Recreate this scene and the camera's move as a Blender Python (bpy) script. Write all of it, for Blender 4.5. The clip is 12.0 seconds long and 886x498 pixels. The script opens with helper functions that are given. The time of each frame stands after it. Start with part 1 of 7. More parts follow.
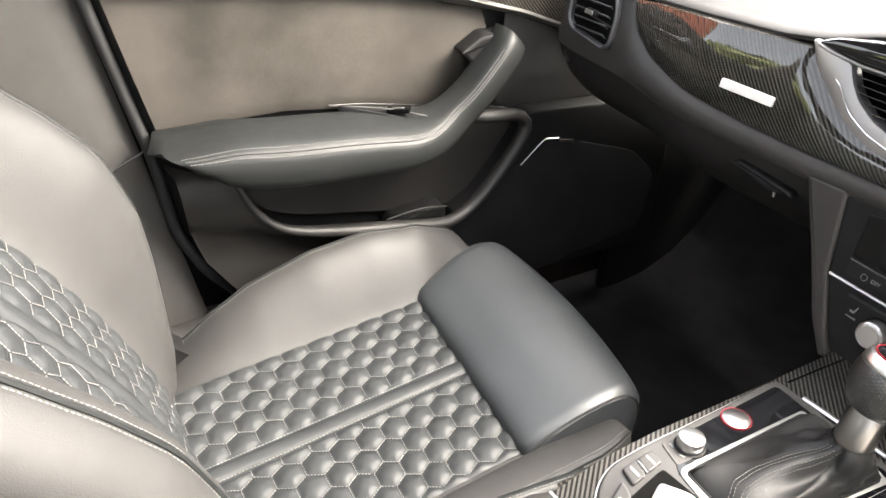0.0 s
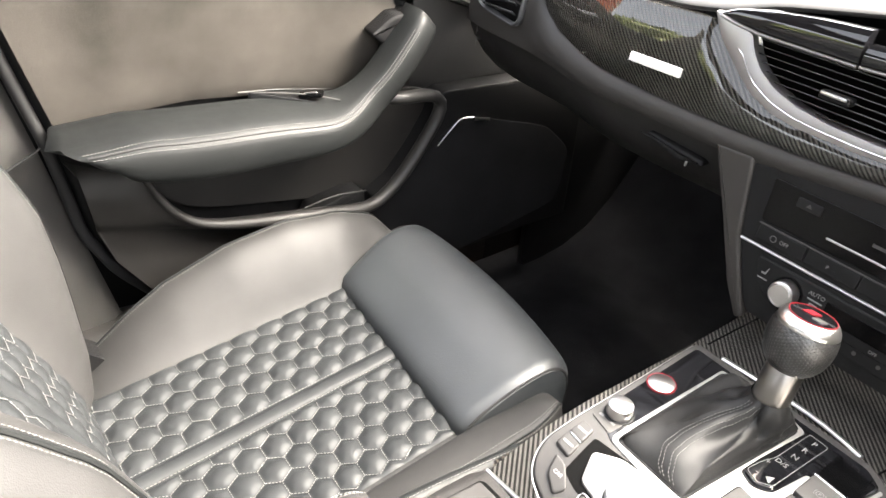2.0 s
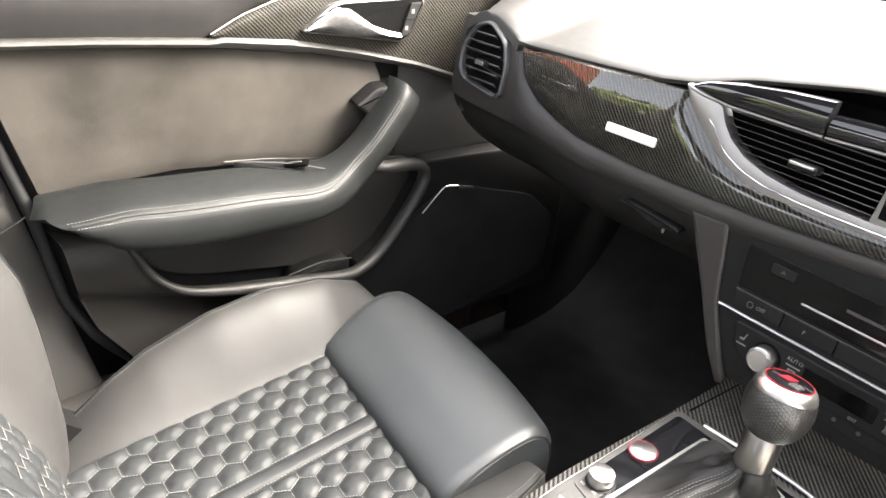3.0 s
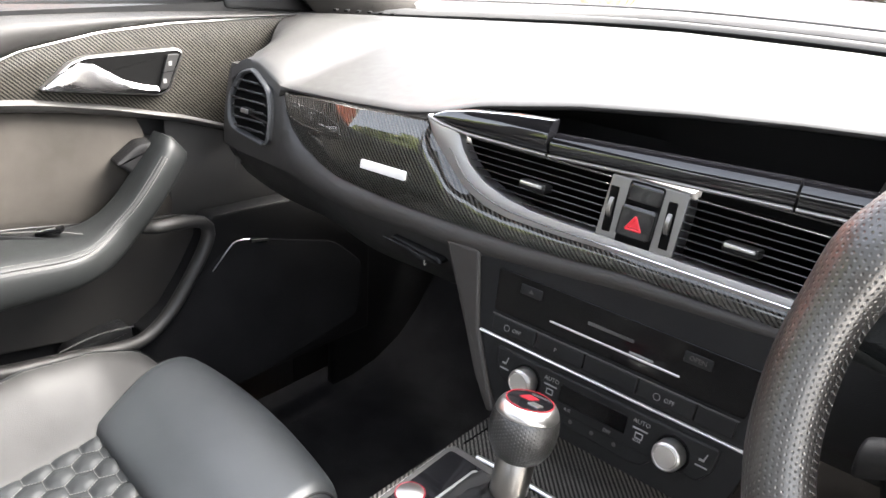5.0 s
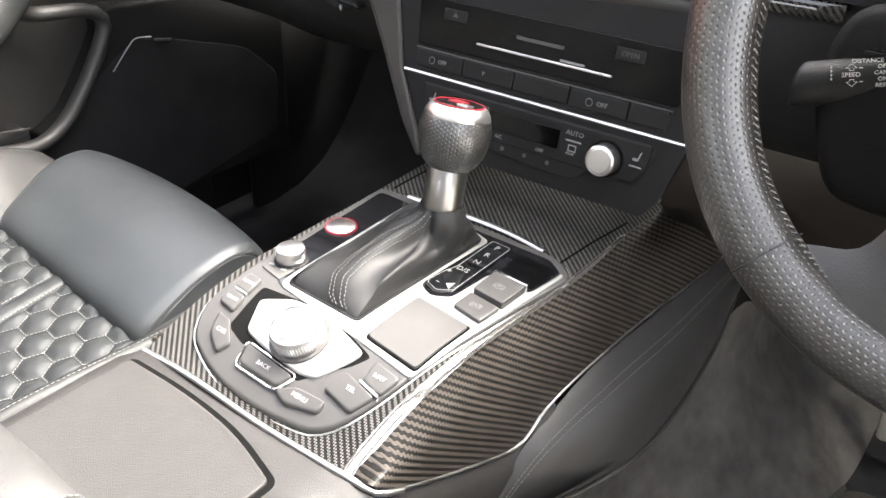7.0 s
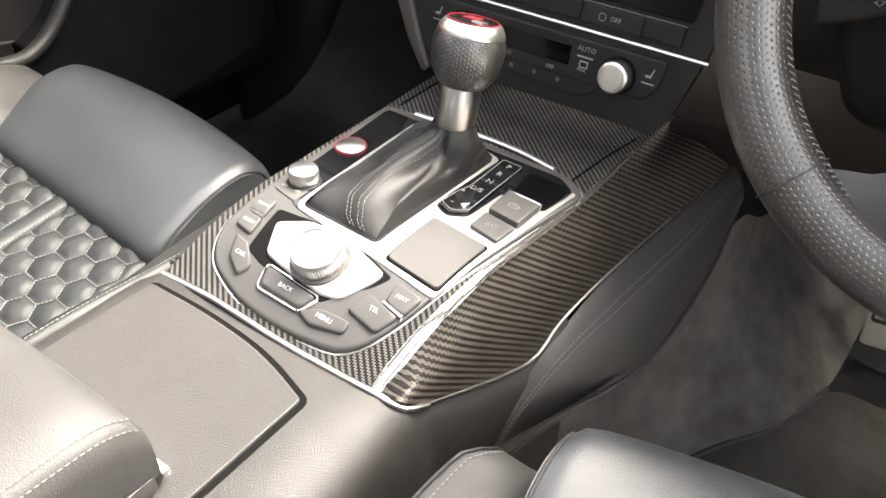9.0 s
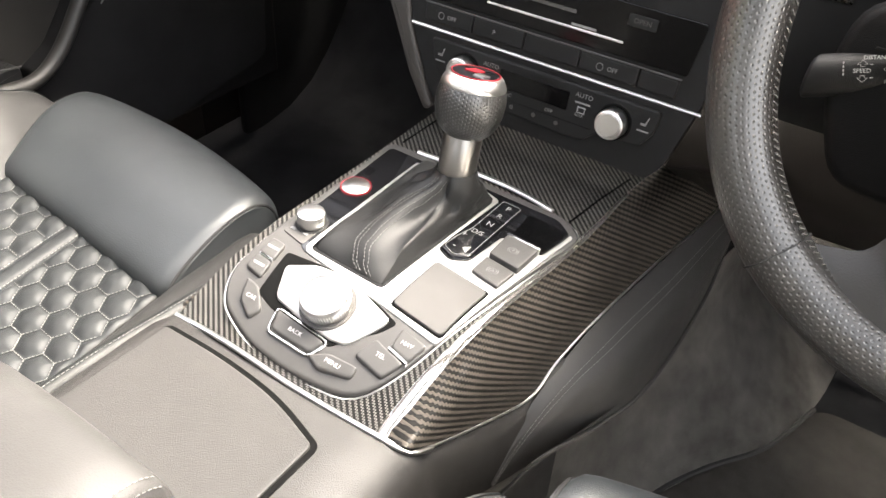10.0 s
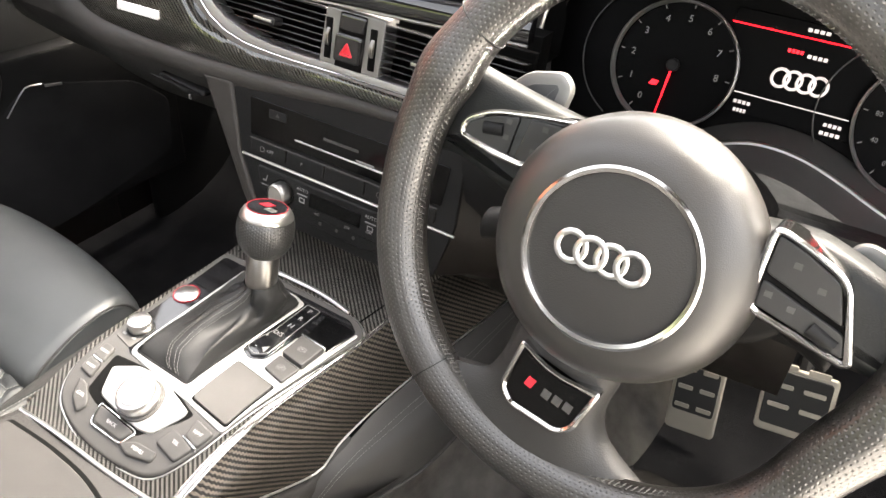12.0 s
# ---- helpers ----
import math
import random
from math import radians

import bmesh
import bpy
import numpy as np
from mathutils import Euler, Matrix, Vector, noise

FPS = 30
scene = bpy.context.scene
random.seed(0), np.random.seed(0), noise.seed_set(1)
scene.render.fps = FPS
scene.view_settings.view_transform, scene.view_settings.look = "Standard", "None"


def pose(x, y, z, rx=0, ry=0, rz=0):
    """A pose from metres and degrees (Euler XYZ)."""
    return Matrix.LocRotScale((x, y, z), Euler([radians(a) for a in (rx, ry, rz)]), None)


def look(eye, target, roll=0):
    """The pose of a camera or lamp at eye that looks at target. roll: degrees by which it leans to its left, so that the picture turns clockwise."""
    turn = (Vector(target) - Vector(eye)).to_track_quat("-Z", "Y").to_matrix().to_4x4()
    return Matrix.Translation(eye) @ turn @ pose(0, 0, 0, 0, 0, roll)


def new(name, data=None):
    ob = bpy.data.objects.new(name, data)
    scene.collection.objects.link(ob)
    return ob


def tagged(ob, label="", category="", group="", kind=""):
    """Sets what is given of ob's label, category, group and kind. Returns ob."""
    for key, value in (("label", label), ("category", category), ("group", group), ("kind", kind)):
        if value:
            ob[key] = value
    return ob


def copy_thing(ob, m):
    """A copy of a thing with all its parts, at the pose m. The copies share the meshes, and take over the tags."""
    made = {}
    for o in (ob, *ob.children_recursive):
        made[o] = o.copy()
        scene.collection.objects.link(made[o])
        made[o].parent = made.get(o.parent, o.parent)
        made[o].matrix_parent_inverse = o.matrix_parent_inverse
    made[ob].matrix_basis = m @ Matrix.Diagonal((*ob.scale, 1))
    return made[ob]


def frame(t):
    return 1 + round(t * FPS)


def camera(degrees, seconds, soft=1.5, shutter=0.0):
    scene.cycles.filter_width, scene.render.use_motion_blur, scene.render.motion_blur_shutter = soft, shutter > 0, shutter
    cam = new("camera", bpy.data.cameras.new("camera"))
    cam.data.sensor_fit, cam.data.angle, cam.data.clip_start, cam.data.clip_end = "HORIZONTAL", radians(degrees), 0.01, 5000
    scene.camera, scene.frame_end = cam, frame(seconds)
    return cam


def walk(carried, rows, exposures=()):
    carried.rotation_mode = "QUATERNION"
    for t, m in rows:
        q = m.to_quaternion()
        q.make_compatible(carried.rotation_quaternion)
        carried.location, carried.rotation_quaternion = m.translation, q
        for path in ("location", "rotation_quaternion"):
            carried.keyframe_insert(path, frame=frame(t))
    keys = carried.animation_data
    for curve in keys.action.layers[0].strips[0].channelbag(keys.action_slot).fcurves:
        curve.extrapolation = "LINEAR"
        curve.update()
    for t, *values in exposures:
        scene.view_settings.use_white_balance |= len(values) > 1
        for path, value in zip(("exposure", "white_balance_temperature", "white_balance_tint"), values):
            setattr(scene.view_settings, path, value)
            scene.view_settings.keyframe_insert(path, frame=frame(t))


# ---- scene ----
cam = camera(60.0, 12.0)
PATH = [
    (0, (0.215, -0.685, 0.888), (-1.221, 0.217, -0.173), 4.4),
    (0.5, (0.194, -0.691, 0.893), (-1.162, 0.338, -0.158), 5.2),
    (1, (0.203, -0.68, 0.89), (-1.133, 0.374, -0.161), 5.2),
    (1.5, (0.204, -0.685, 0.888), (-1.16, 0.406, -0.086), 5.0),
    (2, (0.207, -0.684, 0.884), (-1.094, 0.381, -0.201), 5.0),
    (2.5, (0.21, -0.689, 0.889), (-1.117, 0.396, -0.141), 4.9),
    (4.3, (0.277, -0.569, 0.875), (-1.105, 0.674, 0.137), 3.4),
    (4.5, (0.288, -0.554, 0.871), (-1.062, 0.717, 0.121), 2.8),
    (5, (0.293, -0.564, 0.874), (-0.911, 0.824, 0.084), 3.2),
    (5.5, (0.29, -0.563, 0.86), (-0.83, 0.881, 0.049), 3.5),
    (6, (0.304, -0.563, 0.778), (-0.771, 0.897, -0.065), 3.3),
    (6.5, (0.311, -0.583, 0.735), (-0.708, 0.862, -0.2), 3.2),
    (7, (0.322, -0.588, 0.724), (-0.645, 0.823, -0.312), 2.8),
    (7.5, (0.316, -0.593, 0.722), (-0.586, 0.794, -0.4), 3.1),
    (9.5, (0.289, -0.605, 0.753), (-0.532, 0.727, -0.493), 3.9),
    (10, (0.284, -0.604, 0.785), (-0.525, 0.728, -0.468), 4.3),
    (10.5, (0.296, -0.602, 0.808), (-0.518, 0.736, -0.435), 4.2),
    (11, (0.325, -0.593, 0.839), (-0.493, 0.753, -0.393), 4.3),
    (11.5, (0.385, -0.572, 0.883), (-0.431, 0.791, -0.332), 4.1),
    (12, (0.479, -0.573, 0.931), (-0.338, 0.838, -0.227), 4.0),
]
walk(cam, [(t, look(eye, target, roll)) for t, eye, target, roll in PATH], [(0, 3.80, 7000, 10), (0.5, 3.76, 7000, 10), (1.0, 3.88, 7000, 10), (2.7, 3.99, 7000, 10), (4.4, 3.86, 6550, 10), (5.2, 3.86, 6550, 10), (6, 4.48, 6600, 10), (7, 4.28, 6800, 10), (7.6, 4.00, 7000, 10), (9.4, 4.12, 7150, 10), (10.2, 4.10, 7150, 10), (12, 4.12, 7250, 10)])

# ---- light ----
world = bpy.data.worlds.new("sky")
scene.world = world
world.use_nodes = True
wn = world.node_tree.nodes
sky = wn.new("ShaderNodeTexSky")
sky.sky_type, sky.sun_disc = "NISHITA", False
sky.sun_elevation, sky.sun_rotation = radians(48), radians(28)
sky.air_density, sky.dust_density = 1.0, 6.0
haze = wn.new("ShaderNodeHueSaturation")
haze.inputs["Saturation"].default_value = 0.38
world.node_tree.links.new(sky.outputs["Color"], haze.inputs["Color"])
world.node_tree.links.new(haze.outputs["Color"], wn["Background"].inputs["Color"])
wn["Background"].inputs["Strength"].default_value = 0.12
sun_data = bpy.data.lights.new("sun", "SUN")
sun_data.energy, sun_data.angle, sun_data.color = 2.6, radians(50), (1.0, 0.97, 0.93)
sun = new("sun", sun_data)
sun.matrix_world = look((1.8, 3.4, 4.3), (0, 0, 0))


# ---- materials ----
def material(name, base, rough=0.5, metal=0.0, coat=0.0, spec=0.5):
    m = bpy.data.materials.new(name)
    m.use_nodes = True
    b = m.node_tree.nodes["Principled BSDF"]
    b.inputs["Base Color"].default_value = (*base, 1)
    b.inputs["Roughness"].default_value = rough
    b.inputs["Metallic"].default_value = metal
    b.inputs["Coat Weight"].default_value = coat
    b.inputs["Coat Roughness"].default_value = 0.04
    b.inputs["Specular IOR Level"].default_value = spec
    return m


class Nodes:
    """Short hand for a material's node tree."""

    def __init__(self, m):
        self.tree = m.node_tree
        self.bsdf = m.node_tree.nodes["Principled BSDF"]

    def add(self, kind, **inputs):
        n = self.tree.nodes.new(kind)
        for key, value in inputs.items():
            self.put(n, key.replace("_", " "), value)
        return n

    def put(self, n, key, value):
        socket = n.inputs[int(key)] if key.isdigit() else n.inputs[key]
        if isinstance(value, bpy.types.NodeSocket):
            self.tree.links.new(value, socket)
        else:
            socket.default_value = value

    def math(self, op, a, b=0.0, c=0.0):
        n = self.tree.nodes.new("ShaderNodeMath")
        n.operation = op
        for k, v in enumerate((a, b, c)):
            self.put(n, str(k), v)
        return n.outputs[0]

    def mix(self, fac, a, b):
        n = self.tree.nodes.new("ShaderNodeMix")
        n.data_type = "RGBA"
        self.put(n, "Factor", fac)
        for socket, value in ((n.inputs[6], a), (n.inputs[7], b)):
            if isinstance(value, bpy.types.NodeSocket):
                self.tree.links.new(value, socket)
            else:
                socket.default_value = (*value, 1)
        return n.outputs[2]

    def noise(self, scale, detail=3.0, vector=None):
        n = self.tree.nodes.new("ShaderNodeTexNoise")
        n.inputs["Scale"].default_value, n.inputs["Detail"].default_value = scale, detail
        self.tree.links.new(vector if vector else self.object(), n.inputs["Vector"])
        return n.outputs["Fac"]

    def object(self):
        return self.tree.nodes.new("ShaderNodeTexCoord").outputs["Object"]

    def uv(self):
        return self.tree.nodes.new("ShaderNodeTexCoord").outputs["UV"]

    def bump(self, height, strength, distance):
        n = self.tree.nodes.new("ShaderNodeBump")
        n.inputs["Strength"].default_value, n.inputs["Distance"].default_value = strength, distance
        self.tree.links.new(height, n.inputs["Height"])
        self.tree.links.new(n.outputs[0], self.bsdf.inputs["Normal"])

    def color(self, c):
        self.tree.links.new(c, self.bsdf.inputs["Base Color"])

    def rough(self, r):
        self.tree.links.new(r, self.bsdf.inputs["Roughness"])

    def spread(self, value, lo, hi):
        n = self.tree.nodes.new("ShaderNodeMapRange")
        n.inputs[1].default_value, n.inputs[2].default_value = 0.3, 0.7
        n.inputs[3].default_value, n.inputs[4].default_value = lo, hi
        self.tree.links.new(value, n.inputs[0])
        return n.outputs[0]


def grained(name, dark, light, rough, grain=900.0, depth=0.0006, strength=0.35, blotch=14.0, coat=0.0, spec=0.5, cells=True):
    """Leather and soft plastic: fine cell grain, slow blotches of colour and gloss."""
    m = material(name, dark, rough, 0, coat, spec)
    n = Nodes(m)
    slow = n.noise(blotch, 4)
    n.color(n.mix(n.spread(slow, 0, 1), dark, light))
    n.rough(n.spread(n.noise(blotch * 5, 3), rough - 0.03, rough + 0.03))
    if cells:
        v = n.tree.nodes.new("ShaderNodeTexVoronoi")
        v.inputs["Scale"].default_value = grain
        n.tree.links.new(n.object(), v.inputs["Vector"])
        fine = v.outputs["Distance"]
    else:
        fine = n.noise(grain, 2)
    wrinkle = n.noise(60 if rough > 0.35 else 24, 5)
    n.bump(n.math("ADD", fine, n.math("MULTIPLY", wrinkle, 0.6 if rough > 0.35 else 3.0)), strength, depth)
    return m


LEATHER = grained("black_leather", (0.0195, 0.0191, 0.0187), (0.0252, 0.0246, 0.024), 0.6, 900, 0.0004, 0.28, spec=0.34)
GAITER = grained("gaiter_leather", (0.0085, 0.0085, 0.0087), (0.0125, 0.0124, 0.0122), 0.52, 1300, 0.0004, 0.25, spec=0.38)
LEATHER_DARK = grained("smooth_black_leather", (0.0064, 0.0073, 0.0073), (0.0095, 0.0104, 0.0104), 0.52, 900, 0.0004, 0.3, spec=0.27)
# black leather made paler and bluer to paint the sky's sheen
THIGH = grained("thigh_leather_sheen", (0.0175, 0.02, 0.0222), (0.0268, 0.03, 0.0322), 0.44, 900, 0.0005, 0.3, 9, spec=0.9)
SOFT = grained("soft_grey_plastic", (0.021, 0.02, 0.019), (0.027, 0.0257, 0.0246), 0.56, 1400, spec=0.4)
LIDGREY = grained("lid_grey_plastic", (0.0165, 0.0155, 0.0147), (0.0215, 0.0202, 0.0192), 0.56, 1400, spec=0.4)
# soft console plastic, its colour darkened where the driver's seat blocks light
DECK_SHADED = grained("console_plastic_shaded", (0.0112, 0.0103, 0.0097), (0.0152, 0.0141, 0.0132), 0.5, 1300, spec=0.42)
PAD = grained("dark_soft_plastic", (0.022, 0.0215, 0.021), (0.029, 0.028, 0.027), 0.46, 1200, spec=0.4)
# one skin with the fascia, coloured paler for the light on top
PADTOP_LIT = grained("dashboard_skin_lit", (0.034, 0.033, 0.032), (0.041, 0.04, 0.0388), 0.46, 1400, 0.0003, 0.12, spec=0.5)
SKIN = grained("fascia_skin", (0.0225, 0.0205, 0.019), (0.029, 0.0266, 0.0248), 0.5, 1400, 0.0003, 0.15, spec=0.45)
BLACKP = grained("black_plastic", (0.0055, 0.0055, 0.0058), (0.0085, 0.0085, 0.0089), 0.5, 1600, spec=0.2)
KNEE = grained("knee_pad_leather", (0.0165, 0.0156, 0.0149), (0.022, 0.0208, 0.0198), 0.5, 900, 0.0004, 0.3, spec=0.45)
BROWN = grained("brown_black_plastic", (0.013, 0.0102, 0.0088), (0.018, 0.0145, 0.0126), 0.5, 1200)
PILLAR = grained("pillar_plastic", (0.023, 0.0205, 0.0188), (0.03, 0.0272, 0.025), 0.48, 1200, spec=0.4)
TRIM_LIGHT = grained("grey_trim", (0.085, 0.0815, 0.0765), (0.106, 0.101, 0.095), 0.55, 1200)
STRIP = grained("warm_grey_strip", (0.043, 0.041, 0.0385), (0.053, 0.0505, 0.0475), 0.5, 1200)
FRAMEGREY = grained("vent_frame_grey", (0.04, 0.041, 0.0435), (0.05, 0.051, 0.0535), 0.36, 1600, 0.0002, 0.2)
SUEDE = grained("brown_grey_suede", (0.030, 0.027, 0.0233), (0.058, 0.0523, 0.046), 0.95, 2600, 0.0008, 0.5, 9, 0, 0.15, False)
# carpet with the footwell's shade put into its colour
CARPET_SHADED = grained("shaded_carpet", (0.0135, 0.0135, 0.0146), (0.0225, 0.0225, 0.024), 1.0, 1500, 0.003, 0.9, 16, 0, 0.1, False)
HEADLINER = grained("headliner", (0.03, 0.0275, 0.025), (0.046, 0.0425, 0.039), 1.0, 2000, 0.001, 0.5, 10, 0, 0.1, False)
PIANO = material("piano_black", (0.006, 0.006, 0.007), 0.06, 0, 0.6)
# pale base and overstrong coat that draw the trim edge's highlight
EDGE_HIGHLIGHT = material("edge_highlight", (0.07, 0.066, 0.06), 0.16, 0.0, 1.0, 1.0)
EDGE_HIGHLIGHT.node_tree.nodes["Principled BSDF"].inputs["Coat IOR"].default_value = 2.6
CHROME = material("chrome", (0.82, 0.82, 0.82), 0.12, 1.0)
WHEELSILVER = material("polished_wheel_silver", (0.55, 0.54, 0.53), 0.15, 1.0)
SHAFT = material("warm_brushed_steel", (0.26, 0.248, 0.236), 0.33, 1.0)
LEVER = material("lever_chrome", (0.58, 0.57, 0.57), 0.24, 1.0)
SATIN = material("satin_silver", (0.62, 0.61, 0.6), 0.3, 1.0)
BANDSILVER = material("brushed_band", (0.34, 0.332, 0.335), 0.43, 0.9)
BADGE = material("bright_badge", (0.8, 0.79, 0.77), 0.45, 0.35)
SILVER_PAINT = material("silver_panel", (0.45, 0.445, 0.435), 0.33, 0.75)
DARKTHREAD = material("dark_grey_thread", (0.115, 0.113, 0.108), 0.9, spec=0.2)
THREAD = material("grey_thread", (0.145, 0.143, 0.138), 0.9, spec=0.2)
WHITE_INK = material("white_marking", (0.16, 0.16, 0.157), 0.6)
RING_RED = material("ring_red", (0.2, 0.004, 0.01), 0.4)
RED_INK = material("red_marking", (0.62, 0.02, 0.035), 0.4)
RUBBER = material("black_rubber", (0.012, 0.012, 0.012), 0.7)
BUTTON = grained("button_grey", (0.031, 0.0298, 0.0288), (0.04, 0.0385, 0.0372), 0.48, 2500, 0.0002)
SPOKEKEY = grained("spoke_key_black", (0.009, 0.0088, 0.0086), (0.013, 0.0127, 0.0124), 0.42, 2500, 0.0002)
PANELGREY = grained("panel_grey", (0.030, 0.0288, 0.0278), (0.038, 0.0365, 0.0352), 0.5, 2200, 0.0002)
PADGREY = grained("touch_pad_grey", (0.042, 0.04, 0.038), (0.052, 0.0495, 0.047), 0.6, 3000, 0.0002)
GLOSS = material("gloss_black_plastic", (0.002, 0.002, 0.0022), 0.14, spec=0.2)
DIALFACE = material("dial_black", (0.001, 0.001, 0.0012), 0.5, spec=0.06)
HUB = grained("hub_leather", (0.021, 0.0194, 0.0178), (0.0268, 0.0248, 0.0229), 0.38, 1300, 0.0003, 0.25, spec=0.65)
# black plastic, taken darker to hold the shade behind the wheel
SHROUD_SHADED = grained("shroud_plastic_shaded", (0.0028, 0.0028, 0.0029), (0.0042, 0.0042, 0.0043), 0.6, 1600, spec=0.12)
STALKINK = material("stalk_white_marking", (0.24, 0.24, 0.235), 0.6)
PADDLE = material("paddle_grey_metal", (0.2, 0.196, 0.19), 0.4, 0.6)
# near-black that paints the shade inside slots, wells and gaps
RECESS_SHADE = material("recess_shade", (0.0018, 0.0018, 0.0018), 0.8, spec=0.08)


def glowing(name, color, power):
    m = material(name, color, 0.5)
    m.node_tree.nodes["Principled BSDF"].inputs["Emission Color"].default_value = (*color, 1)
    m.node_tree.nodes["Principled BSDF"].inputs["Emission Strength"].default_value = power
    return m


RED_GLOW = glowing("red_display", (0.8, 0.01, 0.02), 0.3)
WHITE_GLOW = glowing("white_display", (0.52, 0.48, 0.49), 0.07)


def carbon(name, a, b, size=0.0021, light=(0.055, 0.051, 0.046), dots=0.2, coat=0.6, stretch=1.0, ior=1.5):
    """Twill carbon weave under clear lacquer, laid along two of the object's axes; dots sets the tows apart."""
    m = material(name, (0.02, 0.02, 0.02), 0.45, 0.0, coat, 0.08)
    n = Nodes(m)
    sep = n.tree.nodes.new("ShaderNodeSeparateXYZ")
    n.tree.links.new(n.object(), sep.inputs[0])
    u, v = n.math("DIVIDE", sep.outputs[a], size * stretch), n.math("DIVIDE", sep.outputs[b], size)
    turn = n.math("FLOORED_MODULO", n.math("ADD", n.math("FLOOR", u), n.math("FLOOR", v)), 4.0)
    warp = n.math("LESS_THAN", turn, 1.5)
    fu = n.math("SINE", n.math("MULTIPLY", n.math("FRACT", u), math.pi))
    fv = n.math("SINE", n.math("MULTIPLY", n.math("FRACT", v), math.pi))
    hill = n.math("ADD", n.math("MULTIPLY", warp, fu), n.math("MULTIPLY", n.math("SUBTRACT", 1.0, warp), fv))
    blot = n.spread(n.noise(45, 3), 0.8, 1.2)
    tow = n.math("ADD", 1.0 - dots, n.math("MULTIPLY", n.math("MULTIPLY", fu, fv), dots * 1.5))
    weft = n.math("MULTIPLY", n.math("SUBTRACT", 1.0, warp), n.math("MULTIPLY", fv, 0.12))
    lit = n.math("MULTIPLY", n.math("ADD", n.math("MULTIPLY", warp, tow), weft), blot)
    n.color(n.mix(lit, (0.0025, 0.0025, 0.0025), light))
    n.bump(hill, 0.25, 0.0004)
    n.bsdf.inputs["Metallic"].default_value = 0.1
    n.bsdf.inputs["Coat IOR"].default_value = ior
    n.bsdf.inputs["Coat Roughness"].default_value = 0.03
    return m


def carpet(name, dark, light):
    """Cut pile: soft blotches, speckled tufts and a rough nap."""
    m = material(name, dark, 1.0, 0, 0, 0.1)
    n = Nodes(m)
    tuft = n.noise(1500, 3)
    swirl = n.noise(16, 8)
    streak = n.noise(48, 4)
    nap = n.math("ADD", n.math("MULTIPLY", n.spread(swirl, 0, 1), 0.5), n.math("MULTIPLY", n.spread(streak, 0, 1), 0.22))
    n.color(n.mix(n.math("ADD", nap, n.math("MULTIPLY", n.spread(tuft, 0, 1), 0.28)), dark, light))
    n.bump(n.math("ADD", tuft, n.math("MULTIPLY", streak, 0.9)), 0.8, 0.0022)
    return m


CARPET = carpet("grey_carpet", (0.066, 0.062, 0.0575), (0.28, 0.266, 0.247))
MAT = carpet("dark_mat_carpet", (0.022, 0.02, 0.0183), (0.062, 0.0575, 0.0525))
# one weave, toned by facing: sheen painted into the top, sides left dim
CARBON_TOP_SHEEN = carbon("carbon_weave_top_sheen", 0, 1, 0.0015, (0.23, 0.22, 0.205), 0.9, 0.3)
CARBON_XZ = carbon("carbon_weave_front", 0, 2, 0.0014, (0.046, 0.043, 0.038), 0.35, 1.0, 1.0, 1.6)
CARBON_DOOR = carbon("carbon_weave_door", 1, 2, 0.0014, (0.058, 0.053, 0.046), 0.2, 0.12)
CARBON_SIDE_DIM = carbon("carbon_weave_side_dim", 1, 2, 0.00145, (0.05, 0.043, 0.036), 0.15, 0.08, 1.4)


def perforated(name, period=0.0037, hole=0.25, deep=0.0011, dark=(0.0152, 0.0133, 0.0118), light=(0.0215, 0.019, 0.017)):
    """Black leather pricked with a lattice of small holes, by the mesh's own UV in metres."""
    m = material(name, (0.02, 0.0195, 0.019), 0.42, spec=1.0)
    n = Nodes(m)
    sep = n.tree.nodes.new("ShaderNodeSeparateXYZ")
    n.tree.links.new(n.uv(), sep.inputs[0])
    u, v = n.math("DIVIDE", sep.outputs[0], period), n.math("DIVIDE", sep.outputs[1], period * 0.87)
    row = n.math("FLOORED_MODULO", n.math("FLOOR", v), 2.0)
    fu = n.math("SUBTRACT", n.math("FRACT", n.math("ADD", u, n.math("MULTIPLY", row, 0.5))), 0.5)
    fv = n.math("SUBTRACT", n.math("FRACT", v), 0.5)
    r = n.math("SQRT", n.math("ADD", n.math("MULTIPLY", fu, fu), n.math("MULTIPLY", fv, fv)))
    dip = n.math("SMOOTH_MIN", n.math("DIVIDE", r, hole * 1.9), 1.0, 0.25)
    core = n.math("LESS_THAN", r, hole * 0.62)
    grime = n.spread(n.noise(30, 4), 0.0, 1.0)
    n.color(n.mix(core, n.mix(grime, dark, light), (0.008, 0.008, 0.008)))
    n.rough(n.spread(n.noise(60, 3), 0.3, 0.38))
    n.bsdf.inputs["IOR"].default_value = 1.55
    n.bump(n.math("ADD", n.math("MULTIPLY", n.noise(900, 2), 0.12), dip), 1.0, deep)
    return m


PERFORATED = perforated("perforated_leather", 0.0042, 0.16, 0.00036)
PERFORATED_FINE = perforated("perforated_leather_fine", 0.0034, 0.17, 0.0004, (0.0085, 0.0083, 0.0081), (0.013, 0.0127, 0.0124))
QUILT = grained("quilted_leather", (0.0115, 0.0128, 0.0137), (0.0165, 0.0182, 0.0192), 0.54, 1000, 0.0004, 0.3, 20, spec=0.36)


# ---- building helpers ----
HOME = {}


def thing(name, at, label, category="", group="", kind=""):
    ob = new(name)
    ob.location = at
    ob.empty_display_size = 0.05
    HOME[ob] = Vector(at)
    return tagged(ob, label, category, group, kind)


